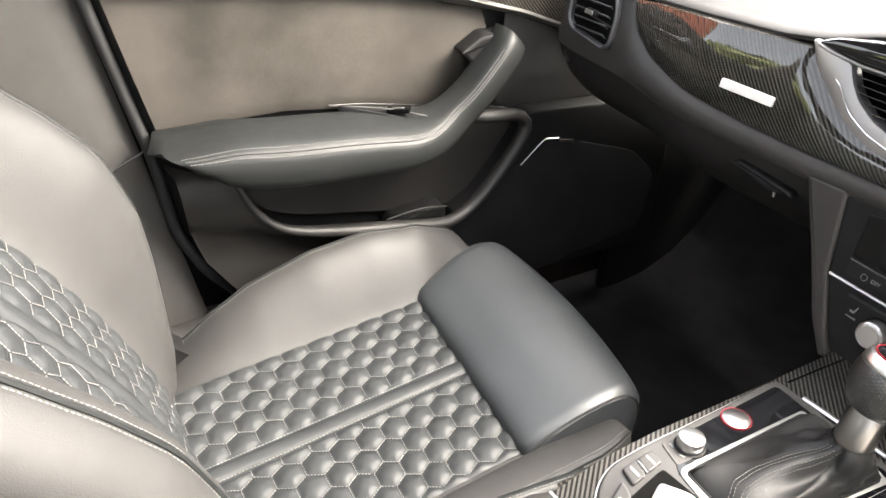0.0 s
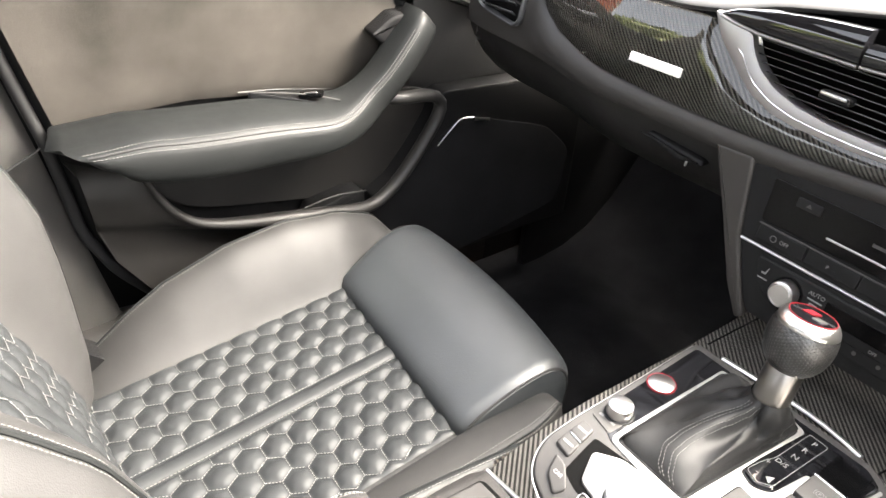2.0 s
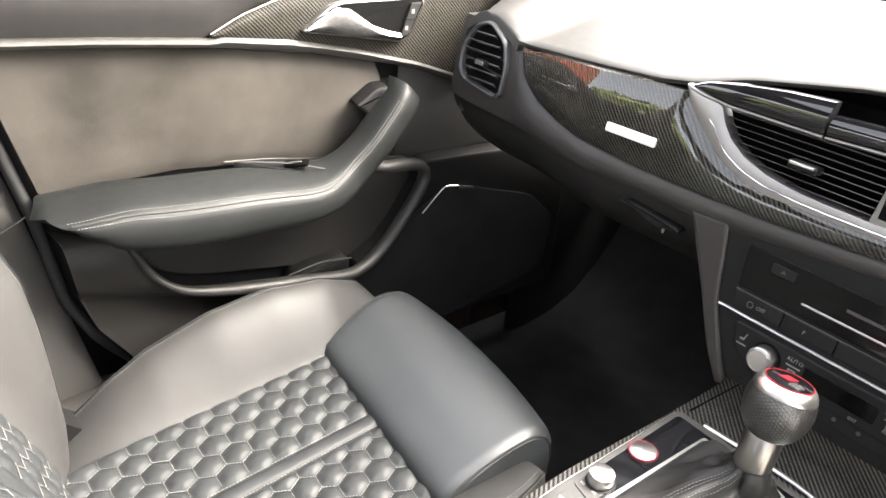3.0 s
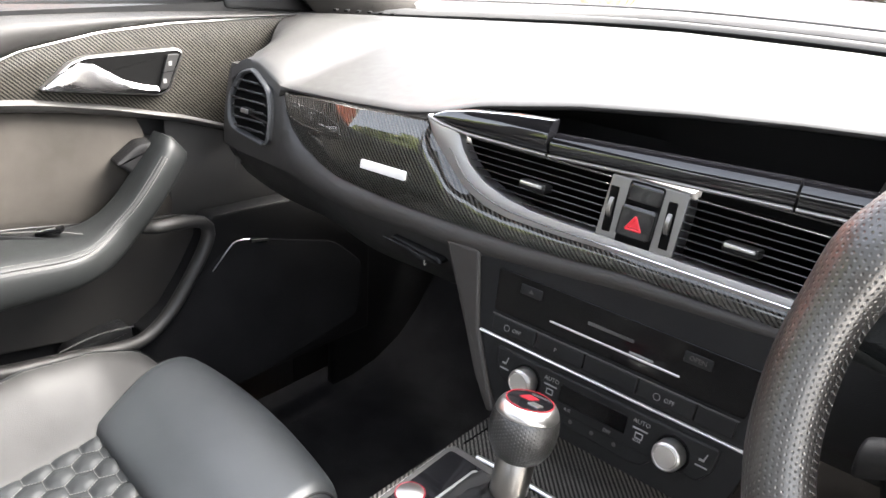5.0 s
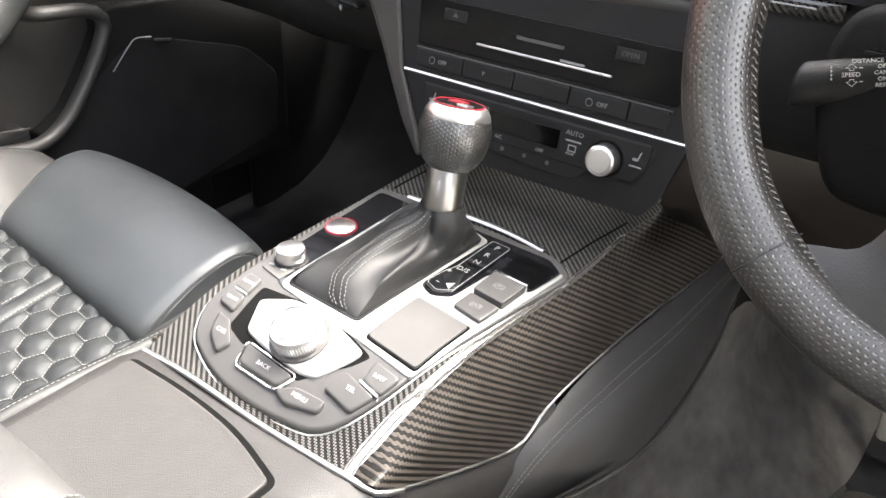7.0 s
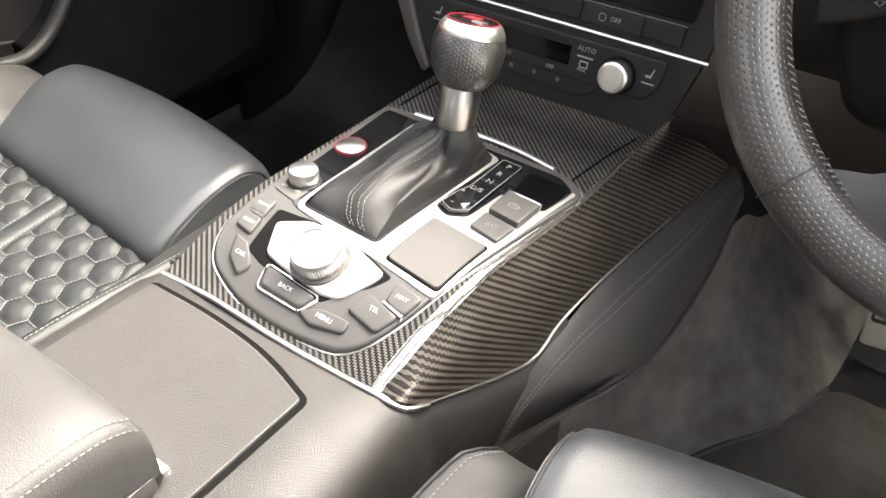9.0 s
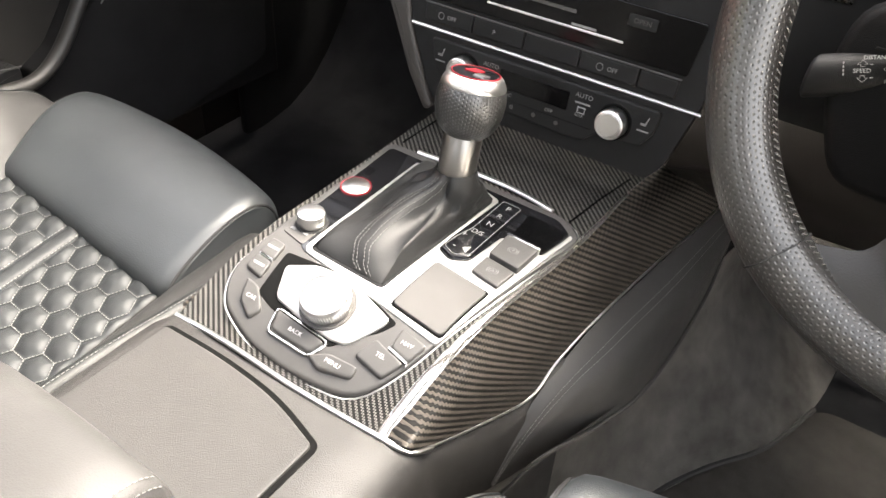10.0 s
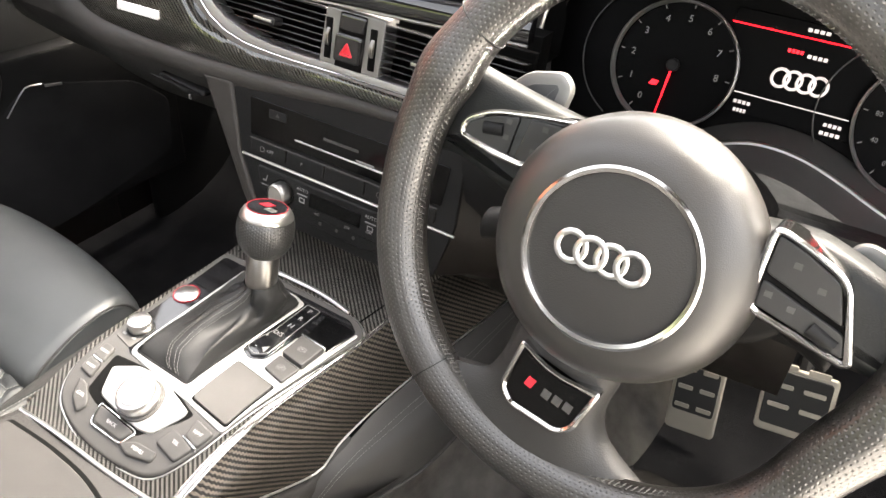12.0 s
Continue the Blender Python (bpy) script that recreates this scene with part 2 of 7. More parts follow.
def part(name, bm, mat, parent=None, label="", smooth=42, recalc=True):
    """One mesh object from a bmesh in world metres, under its thing or part."""
    if recalc:
        bmesh.ops.recalc_face_normals(bm, faces=bm.faces[:])
    limit = radians(smooth)
    for f in bm.faces:
        f.smooth = True
    for e in bm.edges:
        if len(e.link_faces) == 2 and e.calc_face_angle(0) > limit:
            e.smooth = False
    me = bpy.data.meshes.new(name)
    bm.to_mesh(me)
    bm.free()
    me.materials.append(mat)
    ob = new(name, me)
    if parent is not None:
        ob.parent = parent
        ob.matrix_parent_inverse = Matrix.Translation(-HOME[parent])
        HOME[ob] = Vector((0, 0, 0))
    else:
        HOME[ob] = Vector((0, 0, 0))
    if label:
        ob["label"] = label
    return ob


def single(name, bm, mat, label, category="", kind="", group="", smooth=42):
    return tagged(part(name, bm, mat, None, "", smooth), label, category, group, kind)


def lerp(x, pairs):
    """Piecewise linear with eased corners is not needed: plain table look-up."""
    return float(np.interp(x, [p[0] for p in pairs], [p[1] for p in pairs]))


def ease(x):
    x = min(max(x, 0.0), 1.0)
    return x * x * (3 - 2 * x)


def spline(points, n):
    """n points along a Catmull-Rom curve through the given ones, evenly spaced."""
    p = [Vector(q) for q in points]
    p = [2 * p[0] - p[1], *p, 2 * p[-1] - p[-2]]
    fine = []
    for i in range(1, len(p) - 2):
        for k in range(24):
            t = k / 24
            a, b, c, d = p[i - 1 : i + 3]
            fine.append(0.5 * (2 * b + (c - a) * t + (2 * a - 5 * b + 4 * c - d) * t * t + (3 * b - a - 3 * c + d) * t**3))
    fine.append(p[-2])
    run = np.r_[0, np.cumsum([(fine[k + 1] - fine[k]).length for k in range(len(fine) - 1)])]
    at = np.linspace(0, run[-1], n)
    cols = [np.interp(at, run, [q[k] for q in fine]) for k in range(len(fine[0]))]
    return [Vector(c) for c in zip(*cols)]


def loft(rings, closed=False, caps=False, bm=None, ends=None):
    """Quads between rings of equally many points; UV in metres along and round."""
    bm = bm or bmesh.new()
    layer = bm.loops.layers.uv.verify()
    rings = [[Vector(p) for p in r] for r in rings]
    verts = [[bm.verts.new(p) for p in r] for r in rings]
    n = len(rings[0])
    mid = [sum(r, Vector()) / n for r in rings]
    along = [0.0]
    for a, b in zip(mid, mid[1:]):
        along.append(along[-1] + (b - a).length)
    span = n if closed else n - 1
    big = max(rings, key=lambda r: sum((r[k] - r[k - 1]).length for k in range(1, n)))
    around = [0.0]
    for k in range(span):
        around.append(around[-1] + (big[(k + 1) % n] - big[k]).length)
    for i in range(len(rings) - 1):
        for k in range(span):
            q = [(i, k), (i, k + 1), (i + 1, k + 1), (i + 1, k)]
            try:
                f = bm.faces.new([verts[a][b % n] for a, b in q])
            except ValueError:
                continue
            for loop, (a, b) in zip(f.loops, q):
                loop[layer].uv = (along[a], around[b])
    if caps:
        for r in (verts[0], verts[-1]):
            bm.faces.new(r)
    return bm


def sweep(path, radius, sides=12, closed=False, up=(0, 0, 1), caps=True, bm=None, squash=1.0):
    """A tube along a path; radius a number or one for each point; squash flattens it along up."""
    path = [Vector(p) for p in path]
    n = len(path)
    rings = []
    for i, p in enumerate(path):
        a = path[(i - 1) % n] if closed or i else p
        b = path[(i + 1) % n] if closed or i < n - 1 else p
        ahead = (b - a).normalized()
        side = ahead.cross(Vector(up)).normalized()
        top = side.cross(ahead)
        r = radius[i] if isinstance(radius, (list, tuple)) else radius
        rings.append([p + r * (side * math.cos(s) + squash * top * math.sin(s)) for s in np.linspace(0, 2 * math.pi, sides, endpoint=False)])
    if closed:
        rings.append(rings[0])
    bm = loft(rings, True, caps and not closed, bm)
    if closed:
        bmesh.ops.remove_doubles(bm, verts=bm.verts[:], dist=1e-6)
    return bm


def turned(profile, m, sides=32, bm=None, caps=True):
    """A turned body: profile of (radius, height) about the z axis of m."""
    rings = [[m @ Vector((r * math.cos(s), r * math.sin(s), h)) for s in np.linspace(0, 2 * math.pi, sides, endpoint=False)] for r, h in profile]
    return loft(rings, True, caps, bm)


def rounded(points, r, n=5):
    """A polygon with its corners rounded; r a number or one for each corner."""
    out, count = [], len(points)
    for i, p in enumerate(points):
        p, a, b = Vector(p), Vector(points[i - 1]), Vector(points[(i + 1) % count])
        rr = r[i] if isinstance(r, (list, tuple)) else r
        da, db = a - p, b - p
        q = min(rr, da.length * 0.48, db.length * 0.48)
        s, e = p + da.normalized() * q, p + db.normalized() * q
        for k in range(n + 1):
            t = k / n
            out.append(s * (1 - t) ** 2 + 2 * p * t * (1 - t) + e * t * t)
    return out


def shrink(poly, d):
    """The polygon moved inwards by d."""
    n = len(poly)
    area = sum(poly[i - 1][0] * poly[i][1] - poly[i][0] * poly[i - 1][1] for i in range(n))
    sign = 1 if area > 0 else -1
    out = []
    for i in range(n):
        a, b, c = Vector(poly[i - 1]), Vector(poly[i]), Vector(poly[(i + 1) % n])
        e1, e2 = (b - a), (c - b)
        if e1.length < 1e-9 or e2.length < 1e-9:
            e1 = e2 = c - a
        e1, e2 = e1.normalized(), e2.normalized()
        n1, n2 = Vector((-e1.y, e1.x)), Vector((-e2.y, e2.x))
        m = (n1 + n2)
        m = m.normalized() if m.length > 1e-6 else n1
        out.append(b + sign * m * d / max(m.dot(n1), 0.4))
    # corners tighter than d close up to a point
    for _ in range(3):
        for i in range(n):
            k = (i + 1) % n
            if (out[k] - out[i]).dot(Vector(poly[k]) - Vector(poly[i])) < 0:
                out[i] = out[k] = (out[i] + out[k]) / 2
    return out


def slab(poly, place, h, bevel=0.001, base=0.0, bm=None):
    """A plate with a rounded upper edge: a flat outline laid out by place(u, v, height)."""
    rings = [(0, base), (0, h - bevel), (0.3 * bevel, h - 0.3 * bevel), (bevel, h), (1.6 * bevel, h)]
    return loft([[place(p[0], p[1], w) for p in (shrink(poly, d) if d else poly)] for d, w in rings], True, True, bm)


def frame_slab(outer, inner, place, h, bevel=0.001, base=0.0):
    """A plate with a hole; both outlines have equally many points."""
    bm = bmesh.new()
    rows = [[place(*p[:2], base) for p in outer], [place(*p[:2], h - bevel) for p in outer], [place(*p[:2], h) for p in shrink(outer, bevel)],
            [place(*p[:2], h) for p in shrink(inner, -bevel)], [place(*p[:2], h - bevel) for p in inner], [place(*p[:2], base) for p in inner]]
    return loft(rows, True, False, bm)


def block(size, m, bevel=0.003, segments=2):
    """A box of that size about m, its edges rounded."""
    bm = bmesh.new()
    bmesh.ops.create_cube(bm, size=1.0)
    bmesh.ops.transform(bm, matrix=Matrix.Diagonal((*size, 1)), verts=bm.verts[:])
    if bevel:
        bmesh.ops.bevel(bm, geom=bm.edges[:], offset=bevel, segments=segments, affect="EDGES", profile=0.6)
    bmesh.ops.transform(bm, matrix=m, verts=bm.verts[:])
    return bm


def seam(path, step=0.0042, length=0.0028, r=0.00035, lift=(0, 0, 0), bm=None):
    """Stitches: short thread dashes along a path, a little proud."""
    bm = bm or bmesh.new()
    path = [Vector(p) + Vector(lift) for p in path]
    run = np.r_[0, np.cumsum([(b - a).length for a, b in zip(path, path[1:])])]
    cols = [[q[k] for q in path] for k in range(3)]
    at = lambda s: Vector([float(np.interp(s, run, c)) for c in cols])
    s = 0.0
    while s + length < run[-1]:
        a, b = at(s), at(s + length)
        d = (b - a).normalized()
        side = d.orthogonal().normalized()
        up = d.cross(side)
        rings = [[p + k * (side * math.cos(w) + up * math.sin(w)) for w in (0, math.pi / 2, math.pi, 3 * math.pi / 2)] for p, k in ((a, r * 0.5), ((a + b) / 2, r * 1.2), (b, r * 0.5))]
        loft(rings, True, True, bm)
        s += step
    return bm


def words(text, size, m, mat, parent, name="lettering"):
    """Raised lettering with its middle at m, facing m's z."""
    curve = bpy.data.curves.new("text", "FONT")
    curve.body, curve.size, curve.align_x, curve.align_y, curve.extrude = text, size, "CENTER", "CENTER", 0.00015
    curve.resolution_u = 2
    ob = bpy.data.objects.new("text", curve)
    me = bpy.data.meshes.new_from_object(ob)
    bpy.data.objects.remove(ob)
    me.transform(m)
    me.materials.clear()
    me.materials.append(mat)
    made = new(name, me)
    if parent is not None:
        made.parent = parent
        made.matrix_parent_inverse = Matrix.Translation(-HOME[parent])
        HOME[made] = Vector((0, 0, 0))
    return made


def facing(at, right, up):
    """A frame at a place with its x and y along the given ways."""
    r = Vector(right).normalized()
    u = Vector(up)
    z = r.cross(u).normalized()
    u = z.cross(r)
    m = Matrix((r, u, z)).transposed().to_4x4()
    m.translation = Vector(at)
    return m


# ---- cabin shell and surroundings ----
def shell():
    # ground outside, reaching far
    bm = bmesh.new()
    for a, b in ((-400, 400),):
        loft([[(a, a, -0.42), (b, a, -0.42)], [(a, b, -0.42), (b, b, -0.42)]], bm=bm)
    m = grained("pale_gravel", (0.42, 0.4, 0.37), (0.55, 0.53, 0.5), 0.95, 60, 0.02, 0.6, 2.0, 0, 0.1, False)
    single("ground", bm, m, "pale sunlit gravel drive outside the car", "ground", "structure")
    # cabin floor: flat, then rising toe board, one sheet
    prof = [(-1.7, 0.0), (-0.6, 0.0), (0.2, 0.0), (0.42, 0.02), (0.55, 0.12), (0.66, 0.3), (0.7, 0.5), (0.66, 0.62)]
    prof = spline([(y, z, 0) for y, z in prof], 40)
    rows = [[(x, p[0], p[1]) for x in np.linspace(-0.78, 0.78, 12)] for p in prof]
    rows += [[(x, p[0] + 0.02, p[1] - 0.03) for x in np.linspace(-0.78, 0.78, 12)] for p in reversed(prof)]
    single("floor", loft(rows), CARPET_SHADED, "carpeted car floor and toe board, blackened for footwell shade", "floor", "structure")
    # headliner
    rows = []
    for y in np.linspace(-1.75, -0.12, 18):
        rows.append([(x, y, 1.2 - 0.14 * abs(x / 0.62) ** 3 - 0.05 * ((y + 0.9) / 0.8) ** 2) for x in np.linspace(-0.62, 0.62, 16)])
    bm = loft(rows)
    # unseen opening cut in the roof to let sky light down
    gone = [q for q in bm.faces if abs(q.calc_center_median().x) < 0.42 and -0.95 < q.calc_center_median().y < -0.24]
    bmesh.ops.delete(bm, geom=gone, context="FACES")
    bmesh.ops.solidify(bm, geom=bm.faces[:], thickness=0.03)
    single("ceiling", bm, HEADLINER, "grey fabric headliner of the car roof", "ceiling", "structure")
    # rear bulkhead of the cabin
    single("wall_rear", block((1.5, 0.1, 0.85), pose(0, -1.75, 0.35), 0.03), PAD, "dark rear seat back closing the cabin", "wall", "structure")
    # pillars
    for side in (-1, 1):
        rows = []
        outer = spline([(0.716, 0.275, 0.70), (0.708, 0.235, 0.74), (0.70, 0.185, 0.779), (0.685, 0.09, 0.86), (0.65, -0.06, 1.0), (0.61, -0.2, 1.1)], 20)
        inner = spline([(0.59, 0.435, 0.725), (0.638, 0.385, 0.757), (0.66, 0.337, 0.785), (0.655, 0.22, 0.88), (0.63, 0.05, 1.02), (0.595, -0.1, 1.13)], 20)
        for a, b in zip(outer, inner):
            n = Vector((b.y - a.y, -(b.x - a.x), 0)).normalized()
            n = Vector((-abs(n.x), -abs(n.y), 0))
            ring = [a - n * 0.05] + [a.lerp(b, t) + n * 0.016 * math.sin(math.pi * t) ** 0.7 for t in np.linspace(0, 1, 10)] + [b - n * 0.05]
            rows.append([(side * p.x, p.y, p.z) for p in ring])
        single("pillar_front", loft(rows, True, True), HEADLINER, "grey trimmed windscreen pillar", "pillar", "structure")
    # pillar trim behind the passenger door, down to the sill
    rows = []
    for y, w in ((-0.552, 0.0), (-0.565, 0.012), (-0.60, 0.018), (-0.68, 0.022), (-0.8, 0.02), (-1.2, 0.02)):
        rows.append([(-0.755 + w + 0.02 * (1 - ease(z / 0.35)), y - 0.22 * (z - 0.45) * (1 if y > -0.7 else 0.6), z) for z in np.linspace(0.0, 1.05 if y > -0.75 else 0.74, 16)])
    bm = loft(rows)
    bmesh.ops.solidify(bm, geom=bm.faces[:], thickness=0.02)
    pillar = single("pillar_middle", bm, TRIM_LIGHT, "pale grey trim of the middle pillar beside the passenger door", "pillar", "structure")
    part("pillar_joint", sweep([(-0.728, -0.60, 0.428), (-0.73, -0.555, 0.449), (-0.737, -0.535, 0.459)], 0.0016, 6), RUBBER, pillar, "dark joint in the trim")
    # sill under the passenger door
    path = [(-0.735, -1.0, 0.128), (-0.735, -0.7, 0.128), (-0.735, -0.5, 0.126), (-0.735, -0.3, 0.11)]
    single("sill", sweep(spline(path, 20), 0.055, 14, squash=0.9), SKIN, "grey plastic door sill trim", "sill", "structure")
    # outer skin: left body side and bulkhead so that no light leaks below the belt
    single("wall_left", block((0.03, 2.3, 1.1), pose(-0.81, -0.9, 0.2), 0.005), BLACKP, "inner skin of the car's passenger side", "wall", "structure")
    single("wall_left", block((0.03, 0.5, 0.95), pose(-0.811, 0.5, 0.2), 0.005), BLACKP, "inner skin of the car's passenger side", "wall", "structure")
    single("wall_front", block((1.62, 0.03, 1.12), pose(0, 0.74, 0.13), 0.005), BLACKP, "bulkhead behind the dashboard", "wall", "structure")
    # added sheet that keeps the passenger's footwell corner dark
    single("wall_kick", block((0.02, 0.46, 0.6), pose(-0.728, 0.52, 0.27), 0.005), BLACKP, "black panel added to darken the corner by the passenger's feet", "wall", "structure")
    # out of view; its length sets how much light reaches the pedals
    single("wall_right", block((0.03, 1.0, 1.0), pose(0.81, 0.35, 0.15), 0.005), BLACKP, "unseen side panel that shades the driver's footwell", "wall", "structure")


shell()


FAINT_INK = material("faint_marking", (0.34, 0.335, 0.33), 0.6)


# ---- console surface ----
def z_con(y):
    """Height of the console's top along the car."""
    bend = max(0.0, -0.215 - y)
    return 0.3762 + 0.03 * (y + 0.075) - min(2.4 * bend * bend, 0.0318)


def on_con(u, v, w):
    return Vector((u, v, z_con(v) + w))


def con_frame(x, y, w=0.0, turn=0.0):
    """A frame lying on the console at (x, y)."""
    dz = (z_con(y + 0.004) - z_con(y - 0.004)) / 0.008
    return facing((x, y, z_con(y) + w), (1, 0, 0), (0, 1, dz)) @ pose(0, 0, 0, 0, 0, turn)


def plate(points, radius, h, bevel, mat, parent, name, base=0.0, label="", step=0.012):
    poly = rounded(points, radius, 4)
    fine = []
    for i, p in enumerate(poly):
        q = poly[(i + 1) % len(poly)]
        k = max(1, int((q - p).length / step))
        fine += [p.lerp(q, j / k) for j in range(k)]
    # laid out flat, cut into narrow strips, then bent over the console's curve
    bm = slab(fine, lambda u, v, w: Vector((u, v, w)), h, bevel, base)
    for y in np.arange(-0.334, -0.2, 0.007):
        bmesh.ops.bisect_plane(bm, geom=bm.verts[:] + bm.edges[:] + bm.faces[:], plane_co=(0, y, 0), plane_no=(0, 1, 0))
    for q in bm.verts:
        q.co = on_con(*q.co)
    return part(name, bm, mat, parent, label)


def center_console():
    con = thing("centre_console", (0, -0.2, 0.0), "dark grey centre console with carbon fibre trim between the seats", "console")
    # edges of the trim
    e1 = [(0.078, -0.334), (0.094, -0.2), (0.110, -0.085), (0.114, 0.02), (0.125, 0.10)]
    xr = lambda y: lerp(y, [(b, a) for a, b in e1])
    xl = lambda y: lerp(y, [(-0.334, -0.129), (-0.25, -0.122), (-0.07, -0.118), (0.1, -0.118)])
    rows = []
    for y in np.linspace(-0.333, 0.10, 56):
        t = max(0.0, (-0.31 - y) / 0.023)
        rows.append([(xl(y) + (xr(y) - xl(y)) * s, y + 0.014 * (1 - (2 * s - 0.75) ** 2) * -t * 0.3, z_con(y)) for s in np.linspace(0, 1, 14)])
    bm = loft(rows)
    bmesh.ops.solidify(bm, geom=bm.faces[:], thickness=0.004)
    part("top_trim", bm, CARBON_TOP_SHEEN, con, "glossy carbon fibre weave trim")
    # side faces of the trim
    for side in (1, -1):
        low = spline([(0.104, -0.327, 0.333), (0.117, -0.262, 0.306), (0.131, -0.196, 0.287), (0.1365, -0.163, 0.306), (0.145, -0.10, 0.317), (0.160, -0.01, 0.326), (0.176, 0.06, 0.336), (0.186, 0.11, 0.345)], 44)
        high = spline([(xr(y), y, z_con(y)) for y in np.linspace(-0.334, 0.11, 9)], 44)
        high[0] = Vector((0.080, -0.3335, z_con(-0.3335)))
        rows = []
        for a, b in zip(high, low):
            ring = []
            for t in np.linspace(0, 1, 9):
                p = a.lerp(b, t)
                p.x += 0.011 * math.sin(math.pi * t) * (0.5 + 0.5 * (1 - t))
                p.z += 0.006 * math.sin(math.pi * t)
                ring.append(p)
            rows.append(ring)
        if side > 0:
            # strip added along the ridge to carry its bright highlight
            rows2 = []
            for i, p in enumerate(high[:34]):
                r = 0.0052 - 0.0034 * i / 33
                rows2.append([p + Vector((u * r, 0, h)) for u, h in ((-1.1, -0.0006), (-1.0, 0.0012), (-0.5, 0.0019), (0.1, 0.0018), (0.6, 0.0009), (1.0, -0.0012))])
            part("ridge", loft(rows2), EDGE_HIGHLIGHT, con, "pale glossy strip added as the highlight between top and side", 60)
        flip = lambda p: Vector((xl(p.y) - 0.22 * max(0.0, p.x - xr(p.y)), p.y, p.z)) if side < 0 else p
        part("side_trim", loft([[flip(p) for p in r] for r in rows]), CARBON_SIDE_DIM, con, "carbon fibre side face with diagonal weave")
        if side > 0:
            flank = [[(0.078, -0.3366, 0.3402), (0.104, -0.3366, 0.3328), (0.114, -0.3366, 0.3168), (0.121, -0.3366, 0.28), (0.128, -0.3366, 0.2), (0.135, -0.3366, 0.02)]]
            flank += [[(0.0795, -0.3338, 0.3385), (0.1035, -0.3275, 0.3322), (0.1135, -0.3275, 0.316), (0.121, -0.3275, 0.28), (0.127, -0.3275, 0.2), (0.134, -0.3275, 0.02)]]
            flank += [[(p.x - 0.012, p.y, p.z + 0.002), (p.x - 0.001, p.y, p.z - 0.001), (p.x + 0.007, p.y, p.z - 0.018), (p.x + 0.011, p.y, p.z - 0.055), (p.x + 0.014, p.y, 0.2), (p.x + 0.018, p.y, 0.02)] for p in low[1:] if p.y < -0.15]
            part("flank", loft(flank), DECK_SHADED, con, "soft grey console flank, darkened for the driver's seat's shade", 60)
        part("trim_edge", sweep([flip(p + Vector((0.0008, 0, 0))) for p in low], 0.0011, 6), SATIN, con, "thin silver edge line")
        # padded leather knee bolster under the trim
        mid = spline([(0.136, -0.245, 0.22), (0.142, -0.22, 0.242), (0.153, -0.19, 0.262), (0.166, -0.15, 0.277), (0.182, -0.1, 0.284), (0.198, 0.0, 0.292), (0.205, 0.11, 0.312)], 30)
        bot = spline([(0.138, -0.24, 0.205), (0.148, -0.212, 0.224), (0.163, -0.176, 0.23), (0.18, -0.14, 0.232), (0.196, -0.09, 0.234), (0.203, -0.02, 0.24), (0.205, 0.06, 0.262), (0.2, 0.12, 0.29)], 30)
        top = spline([(0.128, -0.25, 0.225), (0.1305, -0.228, 0.25), (0.133, -0.205, 0.272), (0.1365, -0.18, 0.290), (0.146, -0.10, 0.314), (0.161, -0.01, 0.323), (0.187, 0.11, 0.342)], 30)
        rows = []
        for a, b, c in zip(top, mid, bot):
            rows.append([flip(p) for p in [a, a.lerp(b, 0.3) + Vector((0.002, 0, 0.0035)), a.lerp(b, 0.42) + Vector((0.002, 0, 0.002)), a.lerp(b, 0.7) + Vector((0.002, 0, 0.0025)), b, b.lerp(c, 0.5) + Vector((0.0015, 0, 0)), c, c + Vector((-0.006, 0, -0.005)), c + Vector((-0.04, 0, -0.003))]])
        part("knee_pad", loft(rows), KNEE, con, "stitched black leather knee pad")
        for t in (0.42, 0.56):
            line = [flip(a.lerp(b, t) + Vector((0.0025, 0, 0.0034))) for a, b in zip(top, mid)]
            part("stitching", seam(spline(line, 60), 0.0038, 0.0026, 0.00028), THREAD, con)
        part("piping", sweep([flip(p + Vector((0.001, 0, 0))) for p in bot], 0.0022, 8), KNEE, con, "leather piping")
    # rear bright edge of the trim
    rear = spline([(-0.129, -0.3345, z_con(-0.334) + 0.001), (-0.075, -0.3352, 0.3425), (-0.002, -0.337, 0.3415), (0.05, -0.336, 0.341), (0.08, -0.3345, 0.3405), (0.094, -0.332, 0.3372), (0.104, -0.327, 0.3335), (0.109, -0.31, 0.325)], 34)
    part("rear_edge", sweep(rear, 0.0023, 8), SATIN, con, "silver edge strip")
    # body: rear deck and its sides
    rows = []
    for y in (-0.9, -0.7, -0.6, -0.5, -0.42, -0.38, -0.352, -0.34, -0.3365):
        top = 0.3445 if y < -0.36 else 0.3445 - 0.004 * ease((y + 0.36) / 0.024)
        prof = [(-0.142, 0.02), (-0.142, 0.2), (-0.14, top - 0.012), (-0.134, top - 0.002), (-0.122, top), (-0.03, top), (0.06, top), (0.086, top - 0.001), (0.104, top - 0.008), (0.114, top - 0.024), (0.121, 0.28), (0.128, 0.2), (0.135, 0.02)]
        rows.append([(x, y, z) for x, z in prof])
    part("body", loft(rows, False), DECK_SHADED, con, "soft grey plastic rear deck, darkened for the driver's seat's shade", 60)
    rows = [[(x, y, z) for x, z in ((-0.142, 0.02), (-0.14, 0.22), (-0.134, 0.30), (-0.125, zt - 0.006), (0.08, zt - 0.006), (0.1, zt - 0.03), (0.118, 0.25), (0.128, 0.2), (0.14, 0.02))] for y, zt in ((-0.336, 0.338), (-0.25, 0.36), (-0.1, 0.37), (0.12, 0.37))]
    part("core", loft(rows), BLACKP, con, "", 60)
